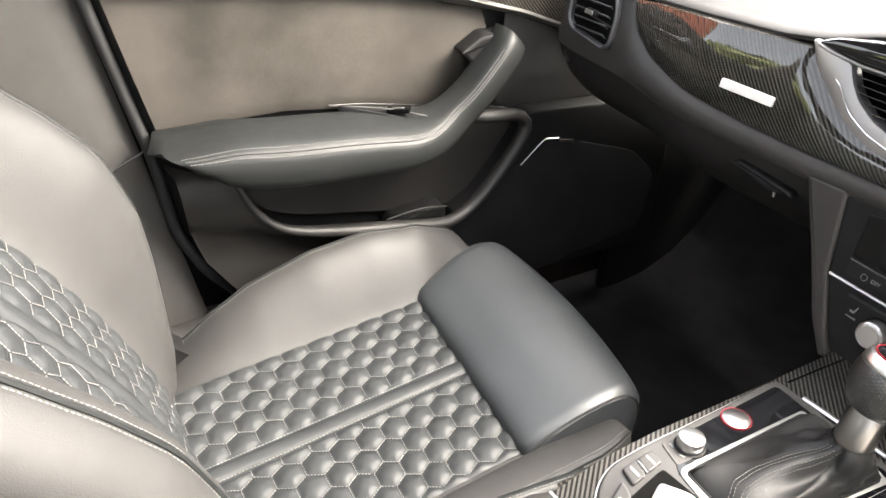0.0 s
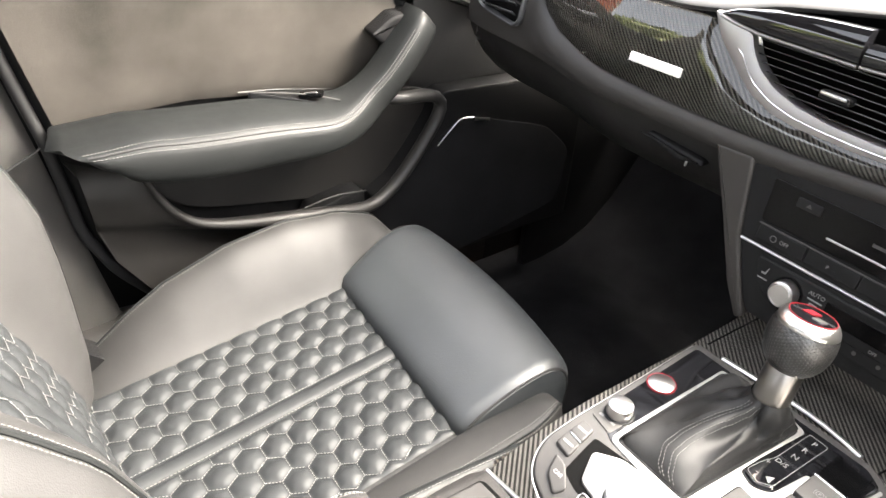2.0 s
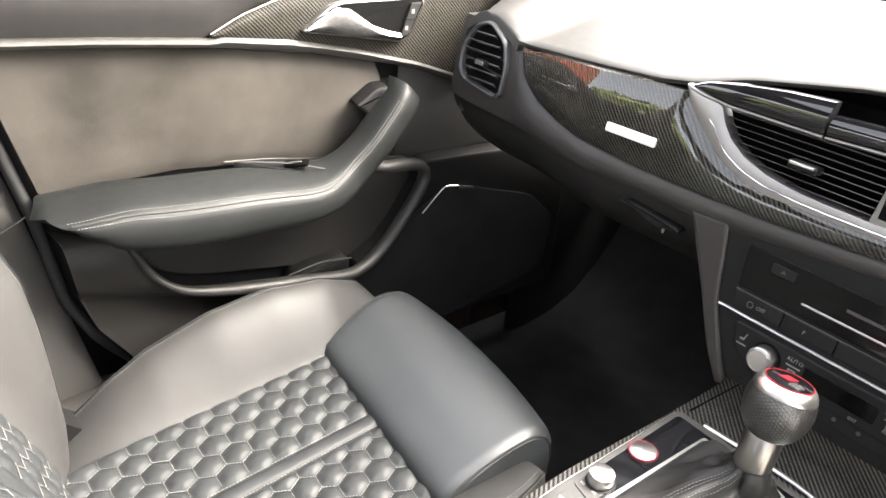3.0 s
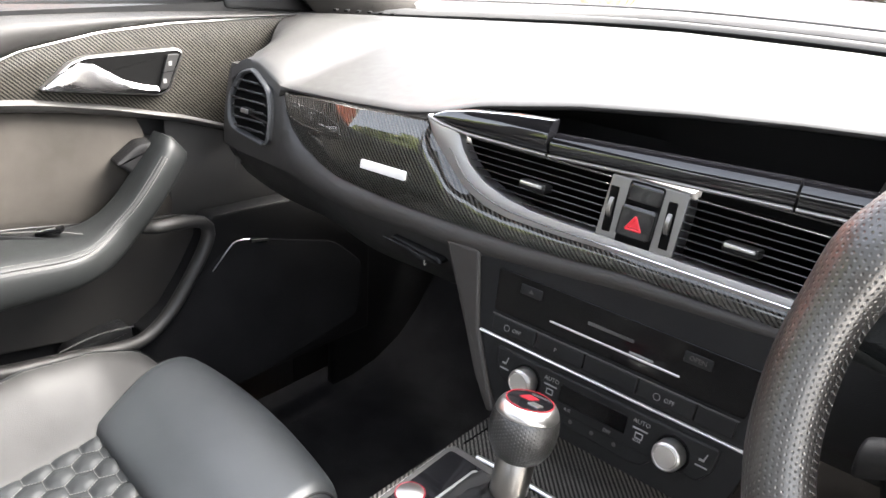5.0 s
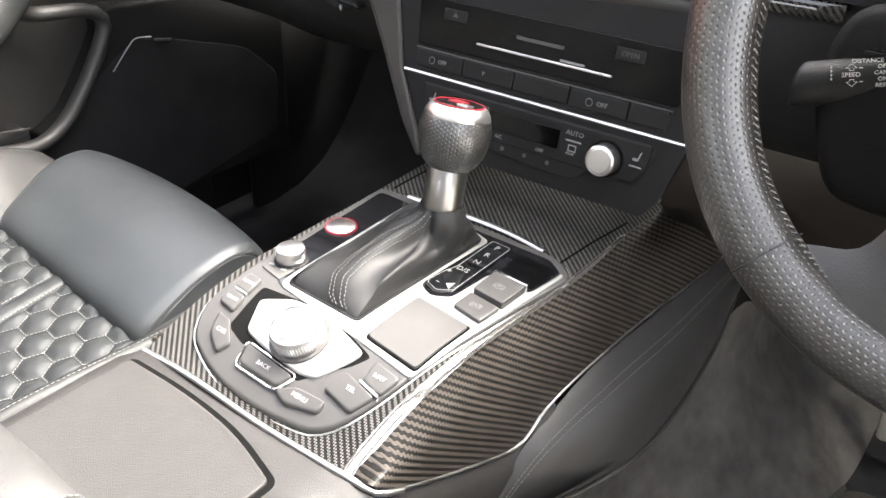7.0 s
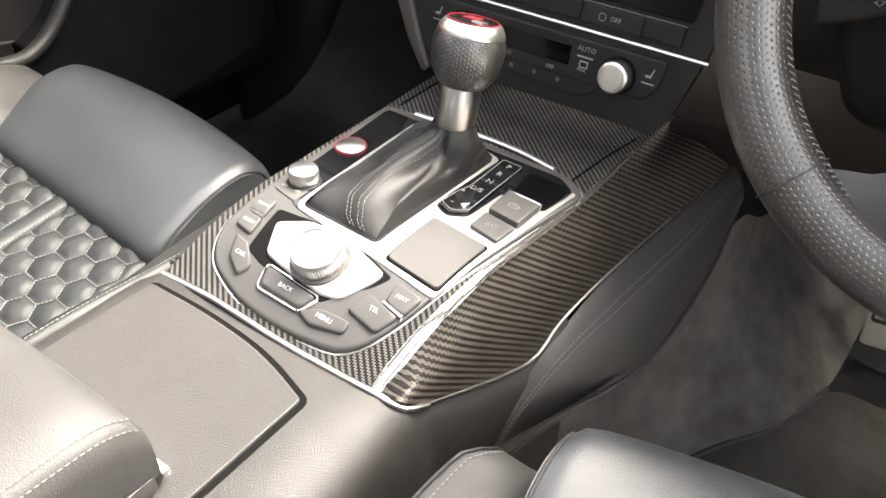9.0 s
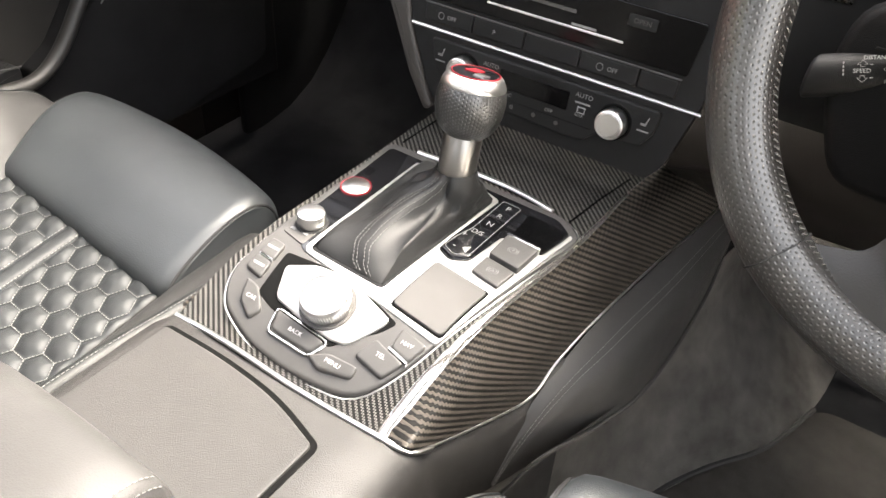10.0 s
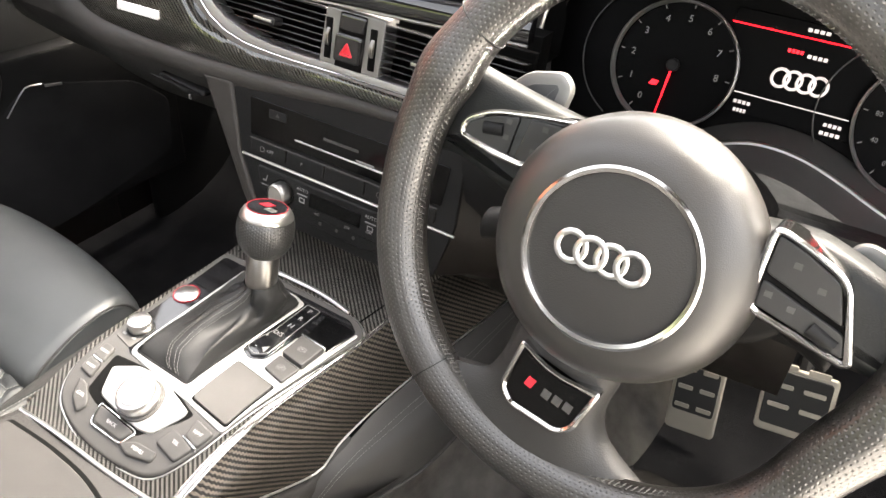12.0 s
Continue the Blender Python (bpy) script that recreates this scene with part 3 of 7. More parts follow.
    # stitched leather roll beside the passenger seat
    roll = spline([(-0.139, -0.8, 0.338), (-0.139, -0.55, 0.338), (-0.138, -0.42, 0.338), (-0.136, -0.345, 0.334), (-0.131, -0.29, 0.334)], 40)
    part("edge_roll", sweep(roll, 0.0085, 12), LEATHER_DARK, con, "stitched leather edge")
    part("stitching", seam([p + Vector((0.001, 0, 0.0092)) for p in roll], 0.0040, 0.0028, 0.00035), THREAD, con)
    # cubby lid
    lid = rounded([(-0.124, -0.60), (0.047, -0.60), (0.05, -0.371), (0.0, -0.3555), (-0.06, -0.351), (-0.118, -0.353)], [0.004, 0.004, 0.005, 0.05, 0.05, 0.004], 5)
    flat = lambda u, v, w: Vector((u, v, 0.3445 + w))
    part("lid_gap", slab([p + Vector((0.0015, 0.0015)) for p in shrink(lid, -0.0028)], flat, 0.0006, 0.0002), RECESS_SHADE, con)
    part("lid", slab(lid, flat, 0.0026, 0.0014), LIDGREY, con, "flat grey storage lid")
    # switch panel: grey frame, then black and silver plates
    outer = [(-0.1145, -0.062), (0.086, -0.068), (0.1105, -0.086), (0.096, -0.15), (0.0805, -0.235), (0.068, -0.287), (0.047, -0.3225), (-0.01, -0.3285), (-0.062, -0.324), (-0.1, -0.309), (-0.1135, -0.285), (-0.1105, -0.22)]
    plate(outer, [0.012, 0.015, 0.02, 0.05, 0.05, 0.02, 0.03, 0.05, 0.05, 0.03, 0.02, 0.05], 0.004, 0.0018, PANELGREY, con, "switch_panel", -0.002, "dark grey switch panel surround")
    plate([(-0.108, -0.072), (0.082, -0.076), (0.100, -0.089), (0.088, -0.15), (0.076, -0.205), (0.052, -0.19), (0.02, -0.185), (0.012, -0.25), (-0.072, -0.242), (-0.103, -0.222)], 0.006, 0.0046, 0.0006, PIANO, con, "gloss_plate", 0.002, "piano black gear surround")
    arc = rounded(outer, [0.012, 0.015, 0.02, 0.05, 0.05, 0.02, 0.03, 0.05, 0.05, 0.03, 0.02, 0.05], 4)
    part("panel_line", sweep([on_con(p[0], p[1], 0.0006) for p in shrink(arc, -0.0012)], 0.0007, 6, True), SATIN, con, "thin silver line round the switch panel")
    # silver frame of the gaiter and pad
    plate([(-0.072, -0.078), (0.008, -0.0785), (0.0255, -0.084), (0.0185, -0.150), (0.0175, -0.173), (0.033, -0.1805), (0.0475, -0.172), (0.0535, -0.1275), (0.0935, -0.1300), (0.0985, -0.105), (0.1005, -0.09), (0.104, -0.092), (0.076, -0.262), (0.022, -0.2535), (-0.07, -0.2415), (-0.0745, -0.236)], 0.005, 0.0054, 0.0008, SILVER_PAINT, con, "silver_surround", 0.002, "satin silver surround")
    plate([(-0.069, -0.0808), (0.0085, -0.0813), (0.0215, -0.0885), (0.0095, -0.2405), (-0.069, -0.2372)], 0.006, 0.0060, 0.0003, BLACKP, con, "gaiter_recess", 0.002)
    # touch pad
    plate([(0.0265, -0.188), (0.0825, -0.195), (0.0765, -0.2565), (0.0235, -0.2495)], 0.004, 0.0056, 0.0003, RECESS_SHADE, con, "pad_gap", 0.002, step=0.005)
    plate([(0.028, -0.190), (0.0805, -0.1965), (0.075, -0.2545), (0.0255, -0.248)], 0.004, 0.0076, 0.0006, PADGREY, con, "touch_pad", 0.002, "matt grey touch pad")
    # gear gate plate with its letters
    gate = plate([(0.0285, -0.083), (0.0495, -0.084), (0.0475, -0.125), (0.0455, -0.168), (0.033, -0.176), (0.0185, -0.17), (0.021, -0.15), (0.0265, -0.135)], 0.003, 0.0068, 0.0005, PIANO, con, "gear_gate", 0.003, "black gear position plate")
    line = rounded([(0.0295, -0.0845), (0.0485, -0.0855), (0.0465, -0.125), (0.0445, -0.166), (0.033, -0.1735), (0.020, -0.168), (0.0225, -0.15), (0.0275, -0.135)], 0.003, 3)
    part("outline", sweep([on_con(p[0], p[1], 0.0069) for p in line], 0.00035, 5, True), WHITE_INK, gate)
    for text, x, y, size in (("P", 0.039, -0.0925, 0.0085), ("R", 0.038, -0.1065, 0.0085), ("N", 0.037, -0.121, 0.0085), ("D/S", 0.034, -0.137, 0.0078), ("+", 0.026, -0.1455, 0.008), ("-", 0.0275, -0.163, 0.009)):
        words(text, size, con_frame(x, y, 0.0070), WHITE_INK, gate)
    part("arrow", slab([(0.0345, -0.162), (0.0405, -0.157), (0.0405, -0.167)], on_con, 0.0073, 0.0001, 0.0069), WHITE_INK, gate)
    # parking brake well and its keys
    plate([(0.0575, -0.0855), (0.0965, -0.0895), (0.0925, -0.1270), (0.059, -0.1245)], 0.004, 0.0058, 0.0003, GLOSS, con, "key_well", 0.003, "dark glossy well")
    for name, pts in (("brake_key", [(0.0590, -0.1285), (0.0905, -0.1310), (0.0880, -0.1625), (0.0585, -0.1585)]), ("hold_key", [(0.0580, -0.1605), (0.0870, -0.1645), (0.0840, -0.1880), (0.0565, -0.1825)])):
        key = plate(pts, 0.002, 0.0115 if name == "brake_key" else 0.0085, 0.0012, BUTTON, con, name, 0.003, "grey parking brake key" if name == "brake_key" else "")
        cx, cy = sum(p[0] for p in pts) / 4, sum(p[1] for p in pts) / 4
        top = 0.0118 if name == "brake_key" else 0.0088
        part("ring_mark", sweep([on_con(cx + 0.0032 * math.cos(a), cy + 0.0032 * math.sin(a), top) for a in np.linspace(0, 6.2832, 16, endpoint=False)], 0.0003, 4, True), WHITE_INK, key)
        words("P" if name == "brake_key" else "A", 0.0045, con_frame(cx, cy, top), WHITE_INK, key)
        for s in (-1, 1):
            part("arc_mark", sweep([on_con(cx + 0.0048 * math.cos(a), cy + 0.0048 * math.sin(a), top) for a in np.linspace(-0.7, 0.7, 6) + (0 if s > 0 else math.pi)], 0.0003, 4), WHITE_INK, key)
    part("key_lip", slab(rounded([(0.0585, -0.1260), (0.0910, -0.1285), (0.0907, -0.1315), (0.0582, -0.1290)], 0.0008, 2), on_con, 0.0122, 0.0006, 0.004), CHROME, con)
    # start button with its red ring, and the small volume wheel
    m = con_frame(-0.0935, -0.146, 0.0046) @ Matrix.Scale(0.88, 4)
    start = part("start_button", turned([(0.0152, 0), (0.0152, 0.0018), (0.0142, 0.0026), (0.0002, 0.0028)], m, 36), SATIN, con, "round silver start button")
    part("red_ring", turned([(0.0168, 0), (0.0168, 0.0012), (0.0165, 0.0018), (0.0156, 0.0018), (0.0153, 0.0012), (0.0153, 0)], m, 36, caps=False), RING_RED, start, "red ring")
    m = con_frame(-0.0895, -0.2115, 0.0046) @ Matrix.Scale(0.88, 4)
    wheel = part("volume_wheel", turned([(0.0135, 0), (0.0142, 0.003), (0.0142, 0.0115), (0.0134, 0.0142), (0.011, 0.0152), (0.0002, 0.0156)], m, 36), SATIN, con, "silver volume wheel")
    part("wheel_base", turned([(0.0165, -0.001), (0.0165, 0.0008), (0.0155, 0.0014), (0.0138, 0.0014)], m, 36, caps=False), BLACKP, wheel)
    plate([(-0.106, -0.214), (-0.077, -0.219), (-0.078, -0.237), (-0.104, -0.232)], 0.003, 0.0052, 0.0005, PADGREY, con, "skip_key", 0.003)
    for x in (-0.098, -0.084):
        part("skip_mark", slab([(x - 0.0025, -0.2275), (x + 0.0025, -0.2275), (x + 0.0025, -0.2245), (x - 0.0025, -0.2245)], on_con, 0.0056, 0.0001, 0.0051), WHITE_INK, con)
    # main control unit: silver plate, big wheel and keys round it
    plate([(-0.083, -0.249), (-0.0185, -0.2425), (0.040, -0.2605), (0.033, -0.273), (0.004, -0.3015), (-0.006, -0.2985), (-0.03, -0.298), (-0.058, -0.297), (-0.078, -0.291)], 0.004, 0.0044, 0.0004, RECESS_SHADE, con, "control_gap", 0.002)
    plate([(-0.0735, -0.262), (-0.05, -0.2485), (-0.02, -0.2455), (0.034, -0.2615), (0.0305, -0.272), (0.0175, -0.2935), (0.004, -0.2965), (-0.026, -0.2945), (-0.0605, -0.2885)], 0.005, 0.0066, 0.001, SILVER_PAINT, con, "control_plate", 0.002, "bright silver control plate")
    for a, b in (((-0.066, -0.262), (-0.048, -0.262)), ((-0.002, -0.272), (0.02, -0.272))):
        part("plate_line", sweep([on_con(*a, 0.0066), on_con(*b, 0.0066)], 0.0003, 4), PADGREY, con)
    m = con_frame(-0.0175, -0.2745, 0.0066)
    dial = part("control_wheel", turned([(0.0192, 0), (0.02, 0.002), (0.02, 0.0125), (0.0188, 0.0148), (0.0158, 0.0158), (0.0152, 0.0154), (0.0146, 0.016), (0.0002, 0.0165)], m, 48), SATIN, con, "large turned silver control wheel")
    ring = bmesh.new()
    for a in np.linspace(0, 2 * math.pi, 60, endpoint=False):
        c, s = math.cos(a), math.sin(a)
        sweep([m @ Vector((0.0201 * c, 0.0201 * s, h)) for h in (0.003, 0.0075, 0.0115)], 0.0004, 4, up=(c, s, 0.01), bm=ring)
    part("grip", ring, SATIN, dial)
    part("wheel_seat", turned([(0.0235, -0.0005), (0.023, 0.001), (0.02, 0.001)], m, 40, caps=False), PADGREY, dial)
    keys = [("left_key", [(-0.103, -0.2445), (-0.088, -0.2455), (-0.086, -0.2635), (-0.103, -0.262)], ""), ("left_key", [(-0.103, -0.264), (-0.0855, -0.2655), (-0.084, -0.2815), (-0.103, -0.2785)], ""),
            ("car_key", [(-0.094, -0.2855), (-0.080, -0.2875), (-0.063, -0.3025), (-0.069, -0.3125), (-0.086, -0.303)], "CAR"), ("back_key", [(-0.0505, -0.296), (0.0005, -0.3005), (-0.006, -0.312), (-0.046, -0.3105)], "BACK"),
            ("menu_key", [(-0.0065, -0.3135), (0.010, -0.305), (0.036, -0.304), (0.036, -0.313), (0.008, -0.3185)], "MENU"), ("nav_key", [(0.0465, -0.2625), (0.0715, -0.2665), (0.0665, -0.284), (0.048, -0.2805)], "NAV"), ("tel_key", [(0.0345, -0.2795), (0.0465, -0.2825), (0.0645, -0.2865), (0.056, -0.303), (0.027, -0.2975)], "TEL")]
    for name, pts, text in keys:
        key = plate(pts, 0.0035, 0.0072, 0.0014, BUTTON, con, name, 0.002, "grey menu key", 0.02)
        cx, cy = sum(p[0] for p in pts) / len(pts), sum(p[1] for p in pts) / len(pts)
        if text:
            words(text, 0.0052, con_frame(cx, cy, 0.0075), FAINT_INK, key)
        else:
            part("bar_mark", slab([(cx - 0.005, cy - 0.0013), (cx + 0.006, cy - 0.0013), (cx + 0.006, cy + 0.0013), (cx - 0.006, cy + 0.0013)], on_con, 0.0076, 0.0001, 0.0071), WHITE_INK, key)
    part("key_ring", sweep([on_con(p[0], p[1], 0.0054) for p in rounded([(-0.0525, -0.2942), (0.0035, -0.2988), (-0.0045, -0.3142), (-0.048, -0.3128)], 0.005, 4)], 0.001, 6, True), CHROME, con, "chrome key frame")
    part("key_split", slab([(0.047, -0.2805), (0.0665, -0.2845), (0.0663, -0.2862), (0.0468, -0.2822)], on_con, 0.0074, 0.0002, 0.003), CHROME, con)
    part("key_split", slab([(-0.101, -0.2622), (-0.0865, -0.2635), (-0.0865, -0.265), (-0.101, -0.2637)], on_con, 0.0074, 0.0002, 0.003), CHROME, con)
    # sliding cup holder cover in front, with its silver lip and joint
    part("slide_lip", sweep([on_con(x, -0.0555 - 0.012 * (x / 0.08) ** 2 * (1 if x > 0 else 0.3), 0.002) for x in np.linspace(-0.084, 0.07, 12)], 0.003, 8, squash=0.6), SATIN, con, "silver lip of the sliding cover")
    part("cover_joint", sweep([on_con(*p, 0.0003) for p in ((0.0885, -0.072), (0.096, -0.02), (0.106, 0.03))], 0.001, 5), RECESS_SHADE, con)
    part("cover_joint", sweep([on_con(*p, 0.0003) for p in ((-0.108, -0.052), (-0.106, 0.0), (-0.104, 0.04))], 0.001, 5), RECESS_SHADE, con)
    return con


center_console()


def gear_lever():
    g = thing("gear_lever", (-0.003, -0.125, 0.382), "gear lever with perforated leather knob and gathered leather gaiter", "gear lever")
    # gaiter: from the frame up to the collar, slack and folded
    top_c = Vector((-0.003, -0.119, 0.424))
    frame_pts = rounded([(-0.067, -0.083), (0.008, -0.0835), (0.0192, -0.0905), (0.0072, -0.2385), (-0.067, -0.2352)], 0.008, 6)
    base = spline([(p[0], p[1], 0) for p in frame_pts + frame_pts[:1]], 73)[:-1]
    rows = []
    for t in np.linspace(0, 1, 30):
        ring = []
        for p in base:
            b = on_con(p.x, p.y, 0.0062)
            d = Vector((b.x - top_c.x, b.y - top_c.y, 0))
            a = math.atan2(d.y, d.x)
            q = top_c + Vector((0.0175 * math.cos(a), 0.0175 * math.sin(a), 0))
            far = min(1.0, d.length / 0.1)
            p1 = b - d * 0.16 + Vector((0, 0, 0.004 + 0.011 * far))
            p2 = q + Vector((0.006 * math.cos(a), 0.006 * math.sin(a), -0.026))
            pnt = b * (1 - t) ** 3 + 3 * p1 * t * (1 - t) ** 2 + 3 * p2 * t * t * (1 - t) + q * t**3
            sag = math.sin(math.pi * t) ** 0.8
            fold = 0.0062 * (abs(math.sin(1.5 * a + 1.0 + 1.3 * t)) ** 0.55 - 0.62) + 0.0026 * (abs(math.sin(3.5 * a - 4.5 * t)) ** 0.6 - 0.6)
            fold += 0.0016 * math.sin(5 * a + 8 * t) + 0.0011 * math.sin(11 * a - 7 * t + 1) + 0.0022 * math.sin(10 * t + 2.2 * math.sin(2 * a + 0.5))
            ridge = 0.0052 * math.exp(-((a + 1.62 + 0.22 * sag) / 0.13) ** 2) - 0.0045 * math.exp(-((a + 1.28 + 0.3 * sag) / 0.12) ** 2)
            pnt += Vector((math.cos(a), math.sin(a), 0.7)) * (fold * (0.5 + 0.5 * far) + 0.001 + ridge) * sag
            pnt.z = max(pnt.z, z_con(pnt.y) + 0.0064)
            ring.append(pnt)
        rows.append(ring)
    gaiter = part("gaiter", loft(rows, True), GAITER, g, "gathered black leather gaiter")
    for off in (-2.0, -1.1, 0.5, 1.4):
        path = []
        for t in np.linspace(0.02, 0.97, 22):
            row = rows[min(29, int(round(t * 29)))]
            aim = -1.62 - 0.22 * math.sin(math.pi * t) + 0.0042 * off / (0.0175 + 0.098 * (1 - t))
            turns = [math.atan2(q.y - top_c.y, q.x - top_c.x) for q in row]
            k = min(range(72), key=lambda n: abs(turns[n] - aim))
            m = min(((k - 1) % 72, (k + 1) % 72), key=lambda n: abs(turns[n] - aim) if (turns[n] - aim) * (turns[k] - aim) <= 0 else 9)
            share = (aim - turns[k]) / (turns[m] - turns[k]) if abs(turns[m] - turns[k]) > 1e-6 else 0.0
            path.append(row[k].lerp(row[m], min(max(share, 0.0), 1.0)) + Vector((0, -0.0008, 0.0009)))
        part("stitching", seam(spline(path, 40), 0.0036, 0.0025, 0.0003), THREAD, gaiter)
    lean = facing((-0.003, -0.119, 0.420), (1, 0, 0), (0, 1, -0.22))
    part("shaft", turned([(0.0165, -0.004), (0.0168, 0.0), (0.0168, 0.034), (0.0155, 0.036)], lean, 36), SHAFT, g, "polished metal shaft")
    prof = [(0.014, 0.034), (0.018, 0.0352), (0.0225, 0.0395), (0.0268, 0.047), (0.0293, 0.0565), (0.0299, 0.0655), (0.029, 0.073), (0.0275, 0.0772)]
    part("knob", turned(prof, lean, 48), PERFORATED_FINE, g, "round knob in perforated black leather")
    cap = part("cap", turned([(0.0273, 0.0772), (0.0276, 0.078), (0.0265, 0.0815), (0.0243, 0.085), (0.0225, 0.0868), (0.0205, 0.0874)], lean, 48), SATIN, g, "polished metal knob cap")
    part("badge", turned([(0.0208, 0.086), (0.0205, 0.0878), (0.0002, 0.0882)], lean, 40), PIANO, cap, "black badge disc")
    part("badge_ring", turned([(0.0209, 0.0868), (0.0208, 0.0883), (0.0201, 0.0883), (0.02, 0.087)], lean, 40, caps=False), RING_RED, cap, "red ring")
    part("badge_mark", slab([(-0.010, -0.002), (0.0, -0.002), (0.004, 0.008), (-0.006, 0.008)], lambda u, v, w: lean @ Vector((u, v, w)), 0.0889, 0.0001, 0.088), RING_RED, cap)
    part("badge_mark", slab([(0.002, -0.007), (0.012, -0.007), (0.014, -0.001), (0.004, -0.001)], lambda u, v, w: lean @ Vector((u, v, w)), 0.0889, 0.0001, 0.088), SATIN, cap)


gear_lever()


def armrest():
    a = thing("armrest", (-0.04, -0.6, 0.36), "padded black leather centre armrest with stitched front edge", "armrest")
    rows = []
    for y, top, grow in ((-0.4685, 0.372, -0.014), (-0.466, 0.385, -0.004), (-0.4665, 0.398, 0.0), (-0.471, 0.408, 0.0), (-0.483, 0.416, 0), (-0.51, 0.421, 0), (-0.6, 0.424, 0), (-0.8, 0.424, 0), (-0.95, 0.42, 0)):
        ring = []
        for s, d in ((-1, 0.05), (-1, 0.02), (-0.97, 0.006), (-0.9, 0.001), (-0.5, -0.002), (0, -0.003), (0.5, -0.002), (0.9, 0.001), (0.97, 0.006), (1, 0.02), (1, 0.05)):
            z = max(top - d, 0.362)
            ring.append((-0.047 + s * (0.080 + grow), y, z))
        rows.append(ring)
    bm = loft(rows, False, False)
    part("cushion", bm, LEATHER, a, "soft black leather cushion", 60)
    part("tray", block((0.158, 0.46, 0.014), pose(-0.045, -0.7, 0.3575), 0.003), PAD, a)
    for k in (-3, -4):
        for sx in (1, -1):
            line = spline([Vector(r[k if sx > 0 else -1 - k]) + Vector((0.0006 * sx, 0, 0.0006)) for r in rows[3:]], 60)
            part("stitching", seam(line, 0.004, 0.0028, 0.00038), THREAD, a)
    part("release_bar", block((0.034, 0.006, 0.006), pose(0.014, -0.462, 0.3545, 0, 0, 0), 0.002), CHROME, a, "chrome release bar")


armrest()


# ---- dashboard ----
def y_dash(x, z):
    """The dashboard's front face: leaning back, and curving away towards the passenger's door."""
    return 0.18 * (z - 0.45) - 0.004 + 0.03 * ease((-x - 0.36) / 0.18)


def on_dash(u, v, w):
    return Vector((u, y_dash(u, v) - w, v))


def dash_frame(x, z, w=0.0):
    return facing(on_dash(x, z, w), (1, 0, 0), (0, 0.18, 1))


def band(x0, x1, n, lo, hi, m, crown, base, mat, parent, name, label="", place=on_dash, edge=0.0):
    """A strip of the fascia between two curves, domed by crown, its edges turned back by base."""
    rows = []
    for x in np.linspace(x0, x1, n):
        a, b = lerp(x, lo), lerp(x, hi)
        bulge = (crown(x) if callable(crown) else crown) * min(1.0, max(0.2, (b - a) / 0.06))
        ring = [place(x, a, base)]
        for t in np.linspace(0, 1, m):
            ring.append(place(x, a + (b - a) * t, edge + bulge * math.sin(math.pi * min(max(t, 0.02), 0.98)) ** 0.7))
        ring.append(place(x, b, base))
        rows.append(ring)
    return part(name, loft(rows, False, True), mat, parent, label, 50)


TRIM_HI = [(-0.537, 0.649), (-0.5, 0.654), (-0.40, 0.664), (-0.30, 0.671), (-0.252, 0.674), (-0.243, 0.66), (-0.228, 0.648), (-0.208, 0.632), (-0.188, 0.618), (-0.16, 0.6075), (-0.13, 0.6035), (-0.067, 0.6035), (0, 0.606), (0.236, 0.606)]
TRIM_LO = [(-0.537, 0.642), (-0.53, 0.625), (-0.515, 0.610), (-0.483, 0.596), (-0.43, 0.587), (-0.391, 0.583), (-0.30, 0.579), (-0.206, 0.579), (-0.126, 0.581), (-0.06, 0.585), (0, 0.590), (0.15, 0.591), (0.236, 0.592)]
BAND_HI = [(-0.256, 0.6815), (-0.225, 0.6755), (-0.208, 0.670), (-0.2, 0.656), (-0.186, 0.642), (-0.166, 0.6305), (-0.136, 0.6215), (-0.1, 0.6175), (-0.067, 0.6165), (0, 0.6165), (0.236, 0.6165)]
MOULD_LO = [(-0.72, 0.562), (-0.634, 0.552), (-0.528, 0.549), (-0.45, 0.547), (-0.367, 0.549), (-0.28, 0.551), (-0.209, 0.552), (-0.12, 0.558), (0, 0.571), (0.15, 0.579), (0.236, 0.58)]
MOULD_HI = [(-0.72, 0.672), (-0.63, 0.669), (-0.56, 0.657), (-0.545, 0.6535), (-0.538, 0.6495), *TRIM_LO[1:]]


